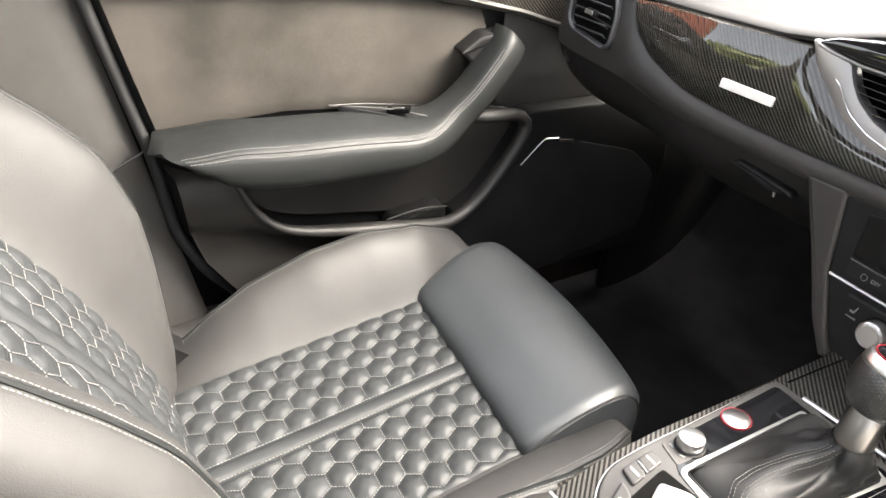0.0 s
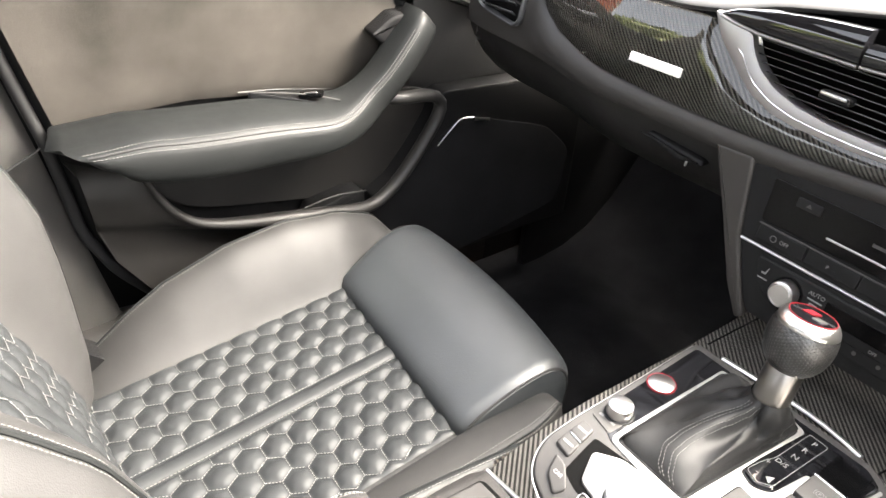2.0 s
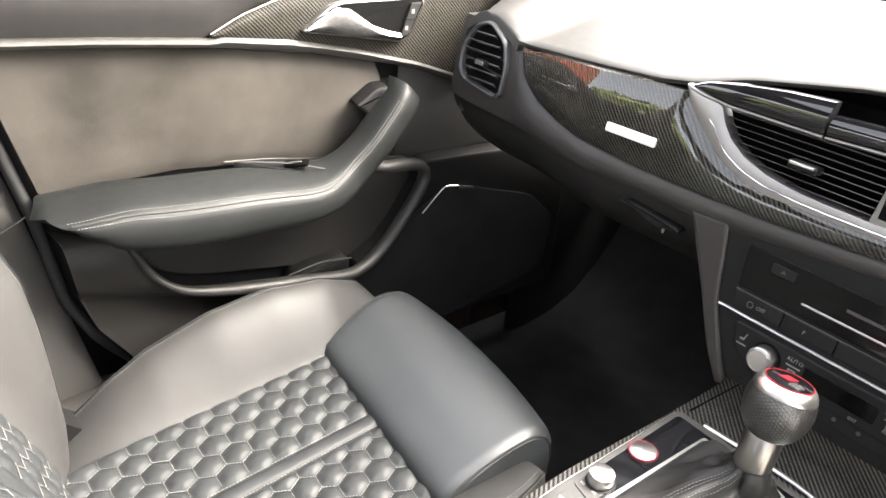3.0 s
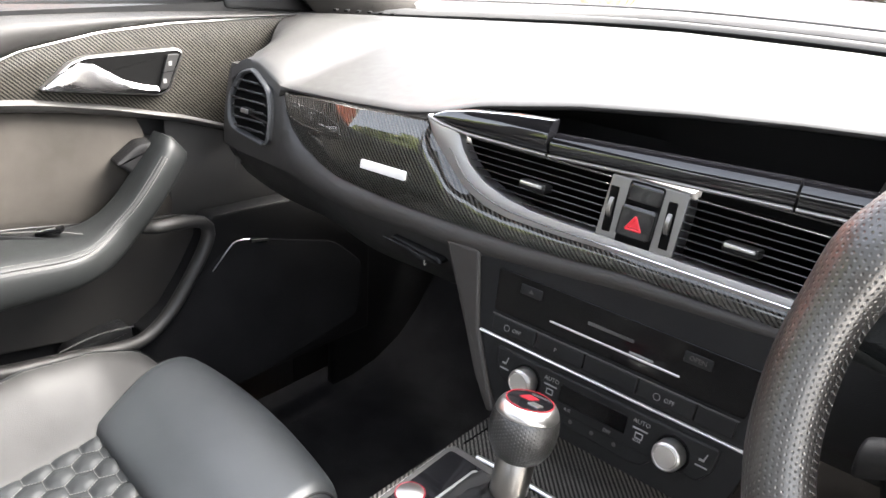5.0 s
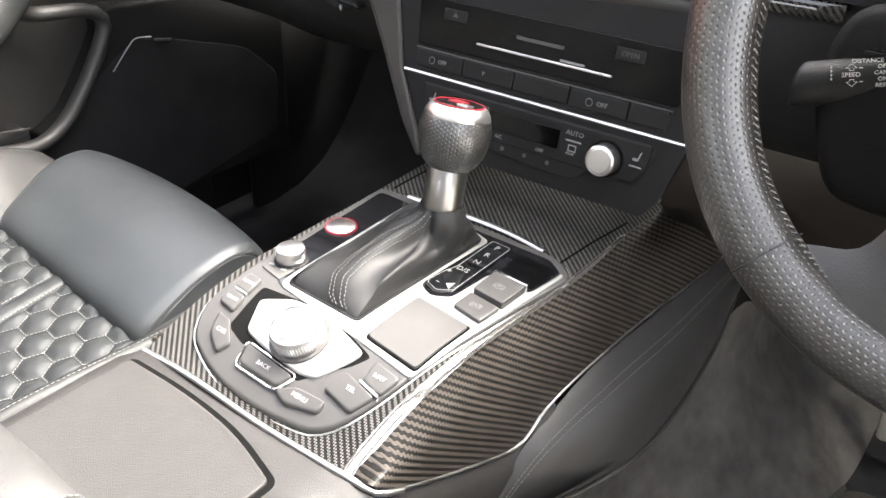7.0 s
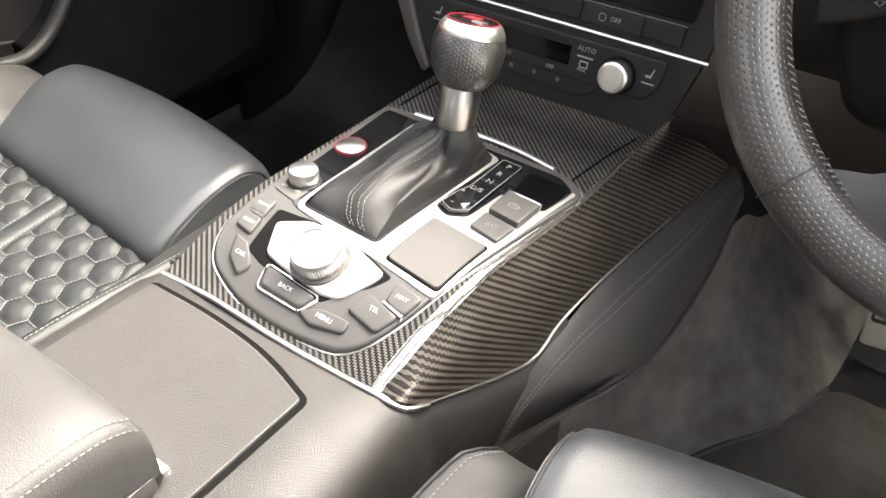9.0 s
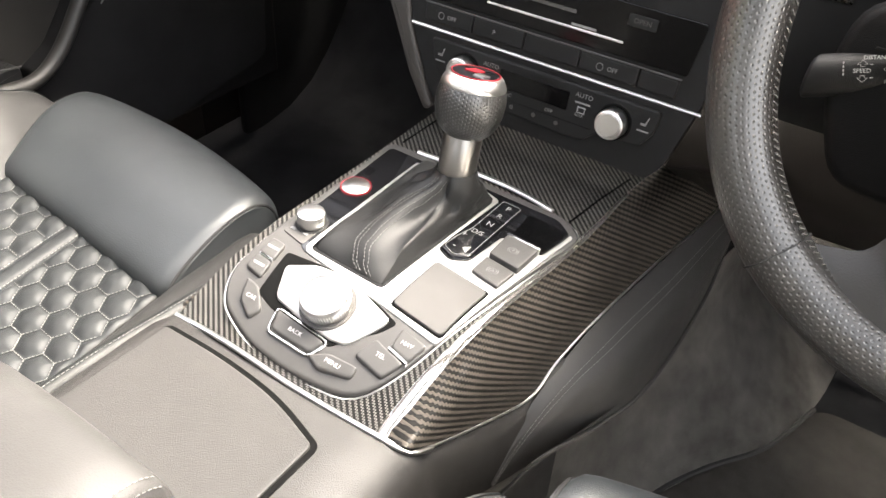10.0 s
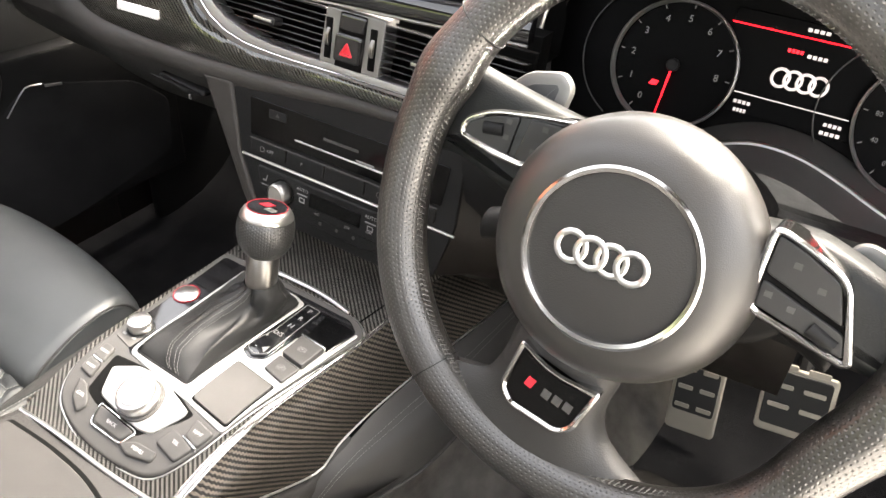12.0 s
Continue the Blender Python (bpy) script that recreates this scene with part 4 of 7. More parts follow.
def dashboard():
    d = thing("dashboard", (0, 0.3, 0.4), "dark soft-touch car dashboard with carbon fibre and silver trim", "dashboard")
    # padded top
    front = [(-0.72, 0.098, 0.668), (-0.68, 0.078, 0.682), (-0.65, 0.068, 0.687), (-0.6, 0.062, 0.684), (-0.565, 0.062, 0.672), (-0.537, 0.064, 0.6565), (-0.4, 0.048, 0.667), (-0.3, 0.040, 0.676), (-0.25, 0.040, 0.6845), (-0.2, 0.055, 0.699), (-0.1, 0.08, 0.714), (0.0, 0.097, 0.724), (0.1, 0.107, 0.732), (0.17, 0.107, 0.737), (0.2, 0.09, 0.752), (0.235, 0.04, 0.785), (0.3, 0.0, 0.803), (0.4, -0.01, 0.808), (0.5, 0.0, 0.803), (0.58, 0.04, 0.785), (0.62, 0.09, 0.75), (0.72, 0.11, 0.705)]
    back = [(-0.72, 0.25, 0.722), (-0.66, 0.32, 0.722), (-0.6, 0.385, 0.722), (-0.537, 0.45, 0.723), (-0.4, 0.56, 0.726), (-0.25, 0.61, 0.73), (0, 0.635, 0.732), (0.25, 0.61, 0.73), (0.4, 0.56, 0.726), (0.537, 0.45, 0.723), (0.6, 0.385, 0.722), (0.72, 0.25, 0.722)]
    rows = []
    for x in np.linspace(-0.72, 0.72, 110):
        inset = 0.5 * max(0.0, -x - 0.6)
        fy, fz = lerp(x, [(p[0], p[1]) for p in front]), lerp(x, [(p[0], p[2]) for p in front])
        by, bz = lerp(x, [(p[0], p[1]) for p in back]), lerp(x, [(p[0], p[2]) for p in back])
        xf = x + inset
        ring = [(xf, fy + 0.03, fz - 0.007), (xf, fy + 0.006, fz - 0.006), (xf, fy + 0.001, fz - 0.004), (xf, fy, fz - 0.001), (xf, fy + 0.002, fz + 0.0012)]
        if x < -0.542:
            ring = [(xf, y_dash(xf, fz - q) - 0.0068, fz - q) for q in (0.018, 0.012, 0.008, 0.004)] + [(xf, fy - 0.001, fz - 0.002)]
        for t in np.linspace(0.03, 1, 16):
            ring.append((x + inset * (1 - ease(t * 1.4)), fy + (by - fy) * t, fz + (bz - fz) * ease(t) + 0.024 * math.sin(math.pi * t) ** 0.8 * (1 - 0.5 * t)))
        rows.append(ring)
    rows.insert(0, [(p[0] - 0.003, p[1], p[2] - 0.14) for p in rows[0]])
    part("top_pad", loft(rows), PADTOP_LIT, d, "padded dark dashboard top", 50)
    # black seal along the windscreen's foot
    path = spline([(x, y + 0.012, z + 0.006) for x, y, z in back], 60)
    part("screen_seal", sweep(path, 0.014, 8, squash=0.6), RUBBER, d, "black windscreen seal")
    part("screen_ledge", sweep([p + Vector((0, 0.038, 0.008)) for p in path], 0.02, 10, squash=0.6), TRIM_LIGHT, d, "grey ledge under the windscreen")
    part("screen_seal", sweep([p + Vector((0, 0.066, 0.017)) for p in path], 0.006, 8), RUBBER, d)
    # slotted demister vent in the corner
    for k in range(6):
        part("demister_slot", block((0.006, 0.012, 0.003), pose(-0.655 + 0.016 * k, 0.245 + 0.009 * k, 0.7365, 0, 0, 30), 0.001), RECESS_SHADE, d)
    # lower moulding from door to column
    band(-0.672, 0.236, 96, MOULD_LO, MOULD_HI, 13, lambda x: 0.005 + 0.010 * ease((x + 0.56) / 0.08), -0.03, SKIN, d, "fascia_moulding", "dark grey moulded lower fascia")
    # carbon trim with its badge
    trim = band(-0.5365, 0.236, 90, TRIM_LO, TRIM_HI, 13, 0.009, -0.004, CARBON_XZ, d, "carbon_trim", "glossy carbon fibre dashboard trim", edge=0.0045)
    part("badge", slab(rounded([(-0.337, 0.6065), (-0.266, 0.6085), (-0.266, 0.6185), (-0.337, 0.6165)], 0.001, 2), on_dash, 0.0162, 0.0008, 0.008), BADGE, trim, "plain brushed silver badge plate")
    # silver sweep round the vents
    band(-0.256, 0.218, 90, [(-0.256, 0.6795), *TRIM_HI[4:]], BAND_HI, 7, 0.004, -0.01, BANDSILVER, d, "silver_sweep", "satin silver trim sweep", edge=0.0055)
    part("sweep_line", sweep([on_dash(x, 0.5 * (lerp(x, BAND_HI) + lerp(x, TRIM_HI)), 0.0096) for x in np.linspace(-0.215, 0.218, 60)], 0.0007, 6), CHROME, d, "thin bright line along the sweep")
    # near-black sheets painting the shade behind the vents and under the brow
    part("vent_box", slab([(-0.235, 0.60), (0.2, 0.60), (0.2, 0.685), (-0.235, 0.675)], on_dash, -0.028, 0.001, -0.05), RECESS_SHADE, d)
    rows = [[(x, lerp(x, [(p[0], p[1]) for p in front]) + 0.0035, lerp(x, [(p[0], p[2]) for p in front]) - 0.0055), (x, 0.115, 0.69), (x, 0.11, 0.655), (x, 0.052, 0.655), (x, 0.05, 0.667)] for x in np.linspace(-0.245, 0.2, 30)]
    part("screen_slot", loft(rows), RECESS_SHADE, d, "near-black sheet painting the shade in the retracted screen's recess")
    # lids of the screen: three gloss pieces with chrome lips
    high = [(-0.25, 0.6815), (-0.235, 0.6885), (-0.2, 0.6955), (-0.15, 0.7015), (-0.094, 0.7055), (0, 0.7095), (0.13, 0.713), (0.2, 0.7145)]
    lo = [(-0.25, 0.6795), (-0.235, 0.6765), (-0.2, 0.6735), (-0.1, 0.6738), (0, 0.6785), (0.125, 0.6842), (0.2, 0.687)]
    low = [(-0.1, 0.6925), (0, 0.698), (0.125, 0.7045), (0.2, 0.708)]
    for a, b in ((-0.249, -0.1), (-0.0975, 0.128), (0.1305, 0.2)):
        hi = high if a < -0.2 else low
        lid = band(a, b, 24, lo, hi, 14, 0.0135, -0.006, PIANO, d, "screen_lid", "piano black screen lid", edge=0.003)
        lip = [on_dash(x, lerp(x, lo) - 0.001, 0.0055) for x in np.linspace(a, b, 20)]
        part("lid_lip", sweep(lip, 0.0018, 8), SHAFT, lid, "satin silver lip")
        top = [on_dash(x, lerp(x, hi) - 0.0005, 0.0035) for x in np.linspace(a, b, 20)]
        if a < -0.2:
            part("lid_lip", sweep(top, 0.0008, 8), CHROME, lid)
    # slats of the two middle vents
    for x0, x1 in ((-0.2, -0.032), (0.045, 0.2)):
        vent = part("air_vent", slab([(x0, 0.613), (x1, 0.613), (x1, 0.6715), (x0, 0.6715)], on_dash, -0.022, 0.0005, -0.027), RECESS_SHADE, d, "black slatted air vent")
        for k in range(8):
            z = 0.619 + 0.0068 * k
            left = x0
            if x0 < 0:
                left = max(x0, lerp(z, [(0.612, -0.07), (0.617, -0.105), (0.6215, -0.135), (0.6305, -0.166), (0.642, -0.186), (0.656, -0.2), (0.67, -0.208)]))
            m = facing(on_dash((left + x1) / 2, z, -0.006), (1, 0, 0), (0, 0.30, 1))
            part("slat", block((x1 - left, 0.0013, 0.018), m, 0.0006, 1), SLAT, vent)
        xm = (x0 + x1) / 2 + (0.012 if x0 < 0 else -0.022)
        tab = block((0.030, 0.0085, 0.016), facing(on_dash(xm, 0.6425, 0.006), (1, 0, 0), (0, 0.18, 1)), 0.003, 3)
        part("vent_tab", tab, BLACKP, vent)
        part("tab_plate", block((0.026, 0.0034, 0.003), facing(on_dash(xm, 0.6455, 0.0145), (1, 0, 0), (0, 0.18, 1)), 0.0014, 2), SATIN, vent, "silver tab face")
    # hazard switch between two thumb wheels
    sw = part("hazard_panel", slab(rounded([(-0.033, 0.6135), (0.0435, 0.6135), (0.0465, 0.673), (-0.028, 0.673)], 0.002, 2), on_dash, 0.004, 0.001, -0.02), DARKSILVER, d, "dark silver switch block")
    part("hazard_well", slab(rounded([(-0.012, 0.6145), (0.0225, 0.6145), (0.025, 0.672), (-0.009, 0.672)], 0.003, 3), on_dash, 0.0046, 0.0003, 0.002), RECESS_SHADE, sw)
    part("hazard_button", slab(rounded([(-0.011, 0.624), (0.0225, 0.624), (0.0235, 0.652), (-0.0095, 0.652)], 0.004, 4), on_dash, 0.0105, 0.002, 0.003), PIANO, sw, "black hazard warning button")
    part("shine_plate", slab(rounded([(-0.0085, 0.6545), (0.0235, 0.6545), (0.0245, 0.671), (-0.0075, 0.671)], 0.003, 3), on_dash, 0.007, 0.002, 0.003), PIANO, sw)
    tri = [(-0.001, 0.632), (0.0135, 0.632), (0.0065, 0.644)]
    bm = bmesh.new()
    for a, b in zip(tri, tri[1:] + tri[:1]):
        sweep([on_dash(*a, 0.0108), on_dash(*b, 0.0108)], 0.0011, 6, up=(0, 1, 0), bm=bm)
    part("triangle_mark", bm, RED_INK, sw, "red warning triangle")
    part("triangle_mark", slab([(0.0008, 0.6335), (0.0118, 0.6335), (0.0064, 0.6425)], on_dash, 0.0108, 0.0001, 0.0103), RED_INK, sw)
    for x in (-0.0225, 0.034):
        m = facing(on_dash(x, 0.642, -0.006), (0, 0.18, 1), (0, 1, -0.18))
        part("thumb_well", block((0.0085, 0.042, 0.004), facing(on_dash(x, 0.642, 0.003), (1, 0, 0), (0, 0.18, 1)), 0.001), RECESS_SHADE, sw)
        part("thumb_wheel", turned([(0.0135, -0.0024), (0.0143, -0.0018), (0.0143, 0.0018), (0.0135, 0.0024)], m, 30), SHAFT, sw, "ribbed silver thumb wheel")
    # side vent beside the door
    ring = [(-0.624, 0.608), (-0.612, 0.597), (-0.553, 0.588), (-0.545, 0.596), (-0.5455, 0.635), (-0.555, 0.666), (-0.586, 0.688), (-0.611, 0.678), (-0.628, 0.642)]
    wide = lambda x: -0.5605 + (x + 0.545) * 1.25
    ring = [(wide(x), z) for x, z in ring]
    outer, inner = rounded(ring, 0.012, 4), rounded([((x + 0.6) * 0.89 - 0.6, (z - 0.636) * 0.9 + 0.636) for x, z in ring], 0.01, 4)
    push = lambda u, v, w: Vector((u + 0.005, y_dash(u, v) - w - 0.0085, v - 0.014))
    sv = part("side_vent", frame_slab(outer, inner, push, 0.0075, 0.003, -0.01), FRAMEGREY, d, "side air vent in a grey frame")
    part("vent_back", slab(inner, push, -0.001, 0.0005, -0.012), RECESS_SHADE, sv)
    for k in range(6):
        z = 0.603 + 0.0125 * k
        a = lerp(z, [(0.6, -0.605), (0.64, -0.617), (0.66, -0.61), (0.672, -0.598)])
        b = lerp(z, [(0.6, -0.558), (0.64, -0.557), (0.66, -0.565), (0.672, -0.58)])
        a, b = wide(a) * 0.985 - 0.0095, wide(b) * 0.985 - 0.0095
        part("slat", block((b - a, 0.003, 0.014), facing(push((a + b) / 2, z, 0.002), (1, 0.06, 0), (0, 0.75, 1)), 0.001, 1), SLAT, sv)
    part("vent_tab", block((0.022, 0.009, 0.01), facing(push(-0.608, 0.63, 0.0085), (1, 0, 0), (0, 0.18, 1)), 0.003), BLACKP, sv)
    part("tab_plate", block((0.016, 0.006, 0.003), facing(push(-0.608, 0.631, 0.014), (1, 0, 0), (0, 0.18, 1)), 0.001), SATIN, sv)
    # glove box
    rows = []
    for x in np.linspace(-0.68, -0.165, 40):
        z0 = lerp(x, MOULD_LO)
        prof = [(0.008, z0 + 0.004), (0.01, z0 - 0.004), (0.013, z0 - 0.014), (0.022, z0 - 0.03), (0.042, z0 - 0.058), (0.075, z0 - 0.088), (0.13, z0 - 0.118), (0.25, z0 - 0.15), (0.5, z0 - 0.17)]
        rows.append([(x, y_dash(x, z0) + y, z) for y, z in prof])
    glove = part("glovebox", loft(rows), KNEE, d, "closed black glove box", 60)
    part("latch", slab(rounded([(-0.302, 0.5255), (-0.298, 0.5315), (-0.222, 0.5255), (-0.218, 0.5195), (-0.25, 0.5145)], 0.004, 3), lambda u, v, w: Vector((u, y_dash(u, v) + 0.02 - w, v)), 0.006, 0.003, -0.01), BLACKP, glove, "black latch")
    part("latch_edge", sweep([(-0.302, y_dash(-0.3, 0.53) + 0.004, 0.531), (-0.262, y_dash(-0.26, 0.53) + 0.0035, 0.529), (-0.236, y_dash(-0.22, 0.525) + 0.0035, 0.5265)], 0.0004, 5), GLOSS, glove)
    part("latch_edge", block((0.003, 0.003, 0.006), pose(-0.232, y_dash(-0.24, 0.52) + 0.003, 0.521), 0.001), DARKSILVER, glove)
    # flank and lower panel on the driver's side
    rows = []
    for x in np.linspace(0.155, 0.74, 24):
        prof = [(0.02, 0.60), (0.012, 0.56), (0.012, 0.52), (0.03, 0.485), (0.08, 0.465), (0.2, 0.455), (0.45, 0.45)]
        rows.append([(x, y, z) for y, z in prof])
    part("lower_panel", loft(rows), BLACKP, d, "dark lower panel under the steering column", 60)
    band(0.237, 0.72, 30, [(0.2, 0.562), (0.72, 0.565)], [(0.2, 0.6065), (0.72, 0.61)], 7, 0.002, -0.02, BLACKP, d, "fascia_moulding")
    shelf = [[(x, y, z) for y, z in ((0.016, 0.606), (0.017, 0.611), (0.05, 0.606), (0.075, 0.592), (0.12, 0.576), (0.17, 0.568))] for x in np.linspace(0.19, 0.72, 12)]
    part("cluster_shelf", loft(shelf), BLACKP, d, "black shelf below the instrument cluster", 60)
    return d


SLAT = material("slat_plastic", (0.03, 0.03, 0.031), 0.25)
DARKSILVER = material("dark_silver", (0.2, 0.195, 0.19), 0.38, 0.6)
dashboard()


def center_stack():
    s = thing("centre_stack", (0, 0.02, 0.43), "black centre stack with disc slot, keys and climate controls", "control panel")
    box = [(-0.156, 0.556), (-0.12, 0.562), (0.0, 0.576), (0.158, 0.584), (0.158, 0.49), (0.142, 0.428), (0.13, 0.412), (-0.1, 0.412), (-0.112, 0.428), (-0.138, 0.482)]
    part("panel", slab(rounded(box, 0.004, 2), on_dash, 0.002, 0.001, -0.08), BLACKP, s, "matt black panel")
    pil = [(-0.203, 0.56), (-0.1565, 0.5625), (-0.139, 0.482), (-0.113, 0.428), (-0.1, 0.405), (-0.108, 0.400), (-0.132, 0.432), (-0.163, 0.49)]
    part("pillar", slab(rounded(pil, 0.005, 4), on_dash, 0.0055, 0.003, -0.16), PILLAR, s, "dark brown-grey side pillar")
    # last two rows are an added underside that shades the footwell
    rows = [[on_dash(0.1592, 0.562, -0.001), (0.2, 0.045, 0.562), (0.26, 0.07, 0.562), (0.5, 0.1, 0.562)],
            [on_dash(0.1592, 0.49, -0.001), (0.2, 0.032, 0.49), (0.26, 0.06, 0.49), (0.5, 0.09, 0.49)],
            [on_dash(0.1432, 0.428, -0.001), (0.19, 0.035, 0.428), (0.26, 0.07, 0.428), (0.5, 0.1, 0.428)],
            [(0.132, 0.04, 0.402), (0.18, 0.064, 0.396), (0.26, 0.09, 0.39), (0.5, 0.11, 0.39)],
            [(0.118, 0.09, 0.372), (0.17, 0.098, 0.35), (0.26, 0.12, 0.335), (0.5, 0.14, 0.335)],
            [(0.13, 0.16, 0.362), (0.18, 0.18, 0.335), (0.26, 0.2, 0.325), (0.5, 0.21, 0.325)],
            [(0.13, 0.5, 0.362), (0.18, 0.5, 0.335), (0.26, 0.5, 0.325), (0.5, 0.5, 0.325)]]
    bm = loft([spline(r, 13) for r in rows])
    bmesh.ops.solidify(bm, geom=bm.faces[:], thickness=0.004)
    part("side_panel", bm, BROWN, s, "dark brown panel beside the driver's knee", 60)
    # disc unit
    part("disc_panel", slab(rounded([(-0.1245, 0.5085), (0.139, 0.5085), (0.1435, 0.5525), (-0.1275, 0.5525)], 0.003, 3), on_dash, 0.0034, 0.0006, 0.0), GLOSS, s, "glossy black disc player panel")
    part("disc_slot", slab(rounded([(-0.058, 0.5195), (0.078, 0.5195), (0.078, 0.5215), (-0.058, 0.5215)], 0.0008, 2), on_dash, 0.0044, 0.0004, 0.002), SATIN, s, "silver disc slot line")
    part("brand_bar", slab([(-0.018, 0.5325), (0.03, 0.5325), (0.03, 0.5355), (-0.018, 0.5355)], on_dash, 0.0038, 0.0001, 0.003), BUTTON, s)
    part("slot_mark", slab([(0.028, 0.5225), (0.052, 0.5225), (0.052, 0.5245), (0.028, 0.5245)], on_dash, 0.0038, 0.0001, 0.003), WHITE_INK, s)
    for x, text in ((-0.085, ""), (0.09, "OPEN")):
        key = part("disc_key", slab(rounded([(x - 0.013, 0.5355), (x + 0.013, 0.5355), (x + 0.013, 0.5455), (x - 0.013, 0.5455)], 0.001, 2), on_dash, 0.0042, 0.0005, 0.002), BLACKP, s)
        if text:
            words(text, 0.0062, dash_frame(x, 0.5405, 0.0044), PADGREY, key)
        else:
            part("triangle_mark", slab([(x - 0.003, 0.539), (x + 0.003, 0.539), (x, 0.543)], on_dash, 0.0045, 0.0001, 0.004), PADGREY, key)
    # row of keys with bright upper edges
    edges = [-0.1225, -0.068, -0.0125, 0.044, 0.1, 0.1355]
    for i, (a, b) in enumerate(zip(edges, edges[1:])):
        key = part("row_key", slab(rounded([(a, 0.4885), (b - 0.001, 0.4885), (b - 0.001, 0.5045), (a, 0.5045)], 0.0015, 2), on_dash, 0.005, 0.0012, 0.0), BLACKP, s, "wide dark key")
        c = (a + b) / 2
        if i in (0, 3):
            part("ring_mark", sweep([on_dash(c - 0.008 + 0.0032 * math.cos(w), 0.4965 + 0.0032 * math.sin(w), 0.0062) for w in np.linspace(0, 6.28, 12, endpoint=False)], 0.0003, 4, True), WHITE_INK, key)
            words("OFF", 0.0058, dash_frame(c + 0.004, 0.4965, 0.0062), WHITE_INK, key)
        elif i == 1:
            words("P", 0.0058, dash_frame(c - 0.004, 0.4965, 0.0062), WHITE_INK, key)
    part("row_edge", sweep([on_dash(x, 0.5055, 0.0045) for x in np.linspace(-0.124, 0.136, 10)], 0.0008, 6), BUTTON, s)
    part("silver_line", sweep([on_dash(x, 0.4815, 0.0025) for x in np.linspace(-0.137, 0.16, 16)], 0.0017, 6), SATIN, s, "silver dividing line")
    # climate unit
    clim = part("climate_panel", slab(rounded([(-0.107, 0.4545), (-0.098, 0.4435), (-0.075, 0.4305), (0.05, 0.4245), (0.066, 0.4275), (0.0745, 0.437), (0.117, 0.4395), (0.127, 0.4545), (0.1285, 0.4745), (-0.111, 0.4745)], 0.004, 3), on_dash, 0.0045, 0.0015, 0.0), BLACKP, s, "black climate control panel")
    part("display", slab(rounded([(-0.03, 0.4495), (0.043, 0.4495), (0.043, 0.4665), (-0.03, 0.4665)], 0.001, 2), on_dash, 0.0052, 0.0002, 0.003), GLOSS, clim, "dark display")
    for x in (-0.069, 0.0895):
        m = dash_frame(x, 0.4535, 0.004) @ Matrix.Scale(0.84, 4)
        knob = part("climate_knob", turned([(0.0158, 0), (0.0165, 0.002), (0.0165, 0.0135), (0.0155, 0.0165), (0.0135, 0.0175), (0.0128, 0.0168), (0.012, 0.0172), (0.0002, 0.0178)], m, 40), SATIN, clim, "turned silver temperature knob")
        part("knob_face", turned([(0.0118, 0.0172), (0.0115, 0.0181), (0.0002, 0.0184)], m, 32), SATIN, knob)
        part("knob_seat", turned([(0.0195, 0), (0.0192, 0.0012), (0.0166, 0.0014)], m, 36, caps=False), RECESS_SHADE, knob)
    for x in (-0.0975, 0.1165):
        part("seat_mark", slab([(x - 0.0035, 0.459), (x + 0.0015, 0.459), (x + 0.0035, 0.467), (x + 0.0025, 0.467), (x + 0.0005, 0.461), (x - 0.0035, 0.461)], on_dash, 0.005, 0.0001, 0.004), WHITE_INK, clim)
        part("light_bar", slab([(x - 0.0055, 0.4535), (x + 0.0055, 0.4535), (x + 0.0055, 0.4548), (x - 0.0055, 0.4548)], on_dash, 0.005, 0.0001, 0.004), WHITE_INK, clim)
    for x, z, text, size in ((-0.041, 0.466, "AUTO", 0.0062), (0.057, 0.4665, "AUTO", 0.0062), (-0.018, 0.4445, "A/C", 0.0048), (0.026, 0.4435, "OFF", 0.0048), (0.056, 0.4485, "REAR", 0.0035)):
        words(text, size, dash_frame(x, z, 0.0047), WHITE_INK, clim)
    for x in (-0.041, 0.057):
        part("light_bar", slab([(x - 0.0075, 0.4592), (x + 0.0075, 0.4592), (x + 0.0075, 0.4606), (x - 0.0075, 0.4606)], on_dash, 0.005, 0.0001, 0.004), WHITE_INK, clim)
        part("screen_mark", frame_slab([(x - 0.004, 0.4505), (x + 0.004, 0.4505), (x + 0.004, 0.4565), (x - 0.004, 0.4565)], [(x - 0.003, 0.4515), (x + 0.003, 0.4515), (x + 0.003, 0.4555), (x - 0.003, 0.4555)], on_dash, 0.005, 0.0001, 0.004), WHITE_INK, clim)
    for x in (-0.012, 0.012, 0.036):
        part("fan_mark", turned([(0.0022, 0), (0.0022, 0.0003), (0.0002, 0.0003)], dash_frame(x, 0.4345, 0.0045), 8), PADGREY, clim)
    part("key_gap", sweep([on_dash(x, 0.4395, 0.0044) for x in np.linspace(-0.07, 0.07, 8)], 0.0004, 4), RECESS_SHADE, clim)


center_stack()


# ---- passenger door ----
def on_door(u, v, w):
    return Vector((-0.735 + w, u, v))


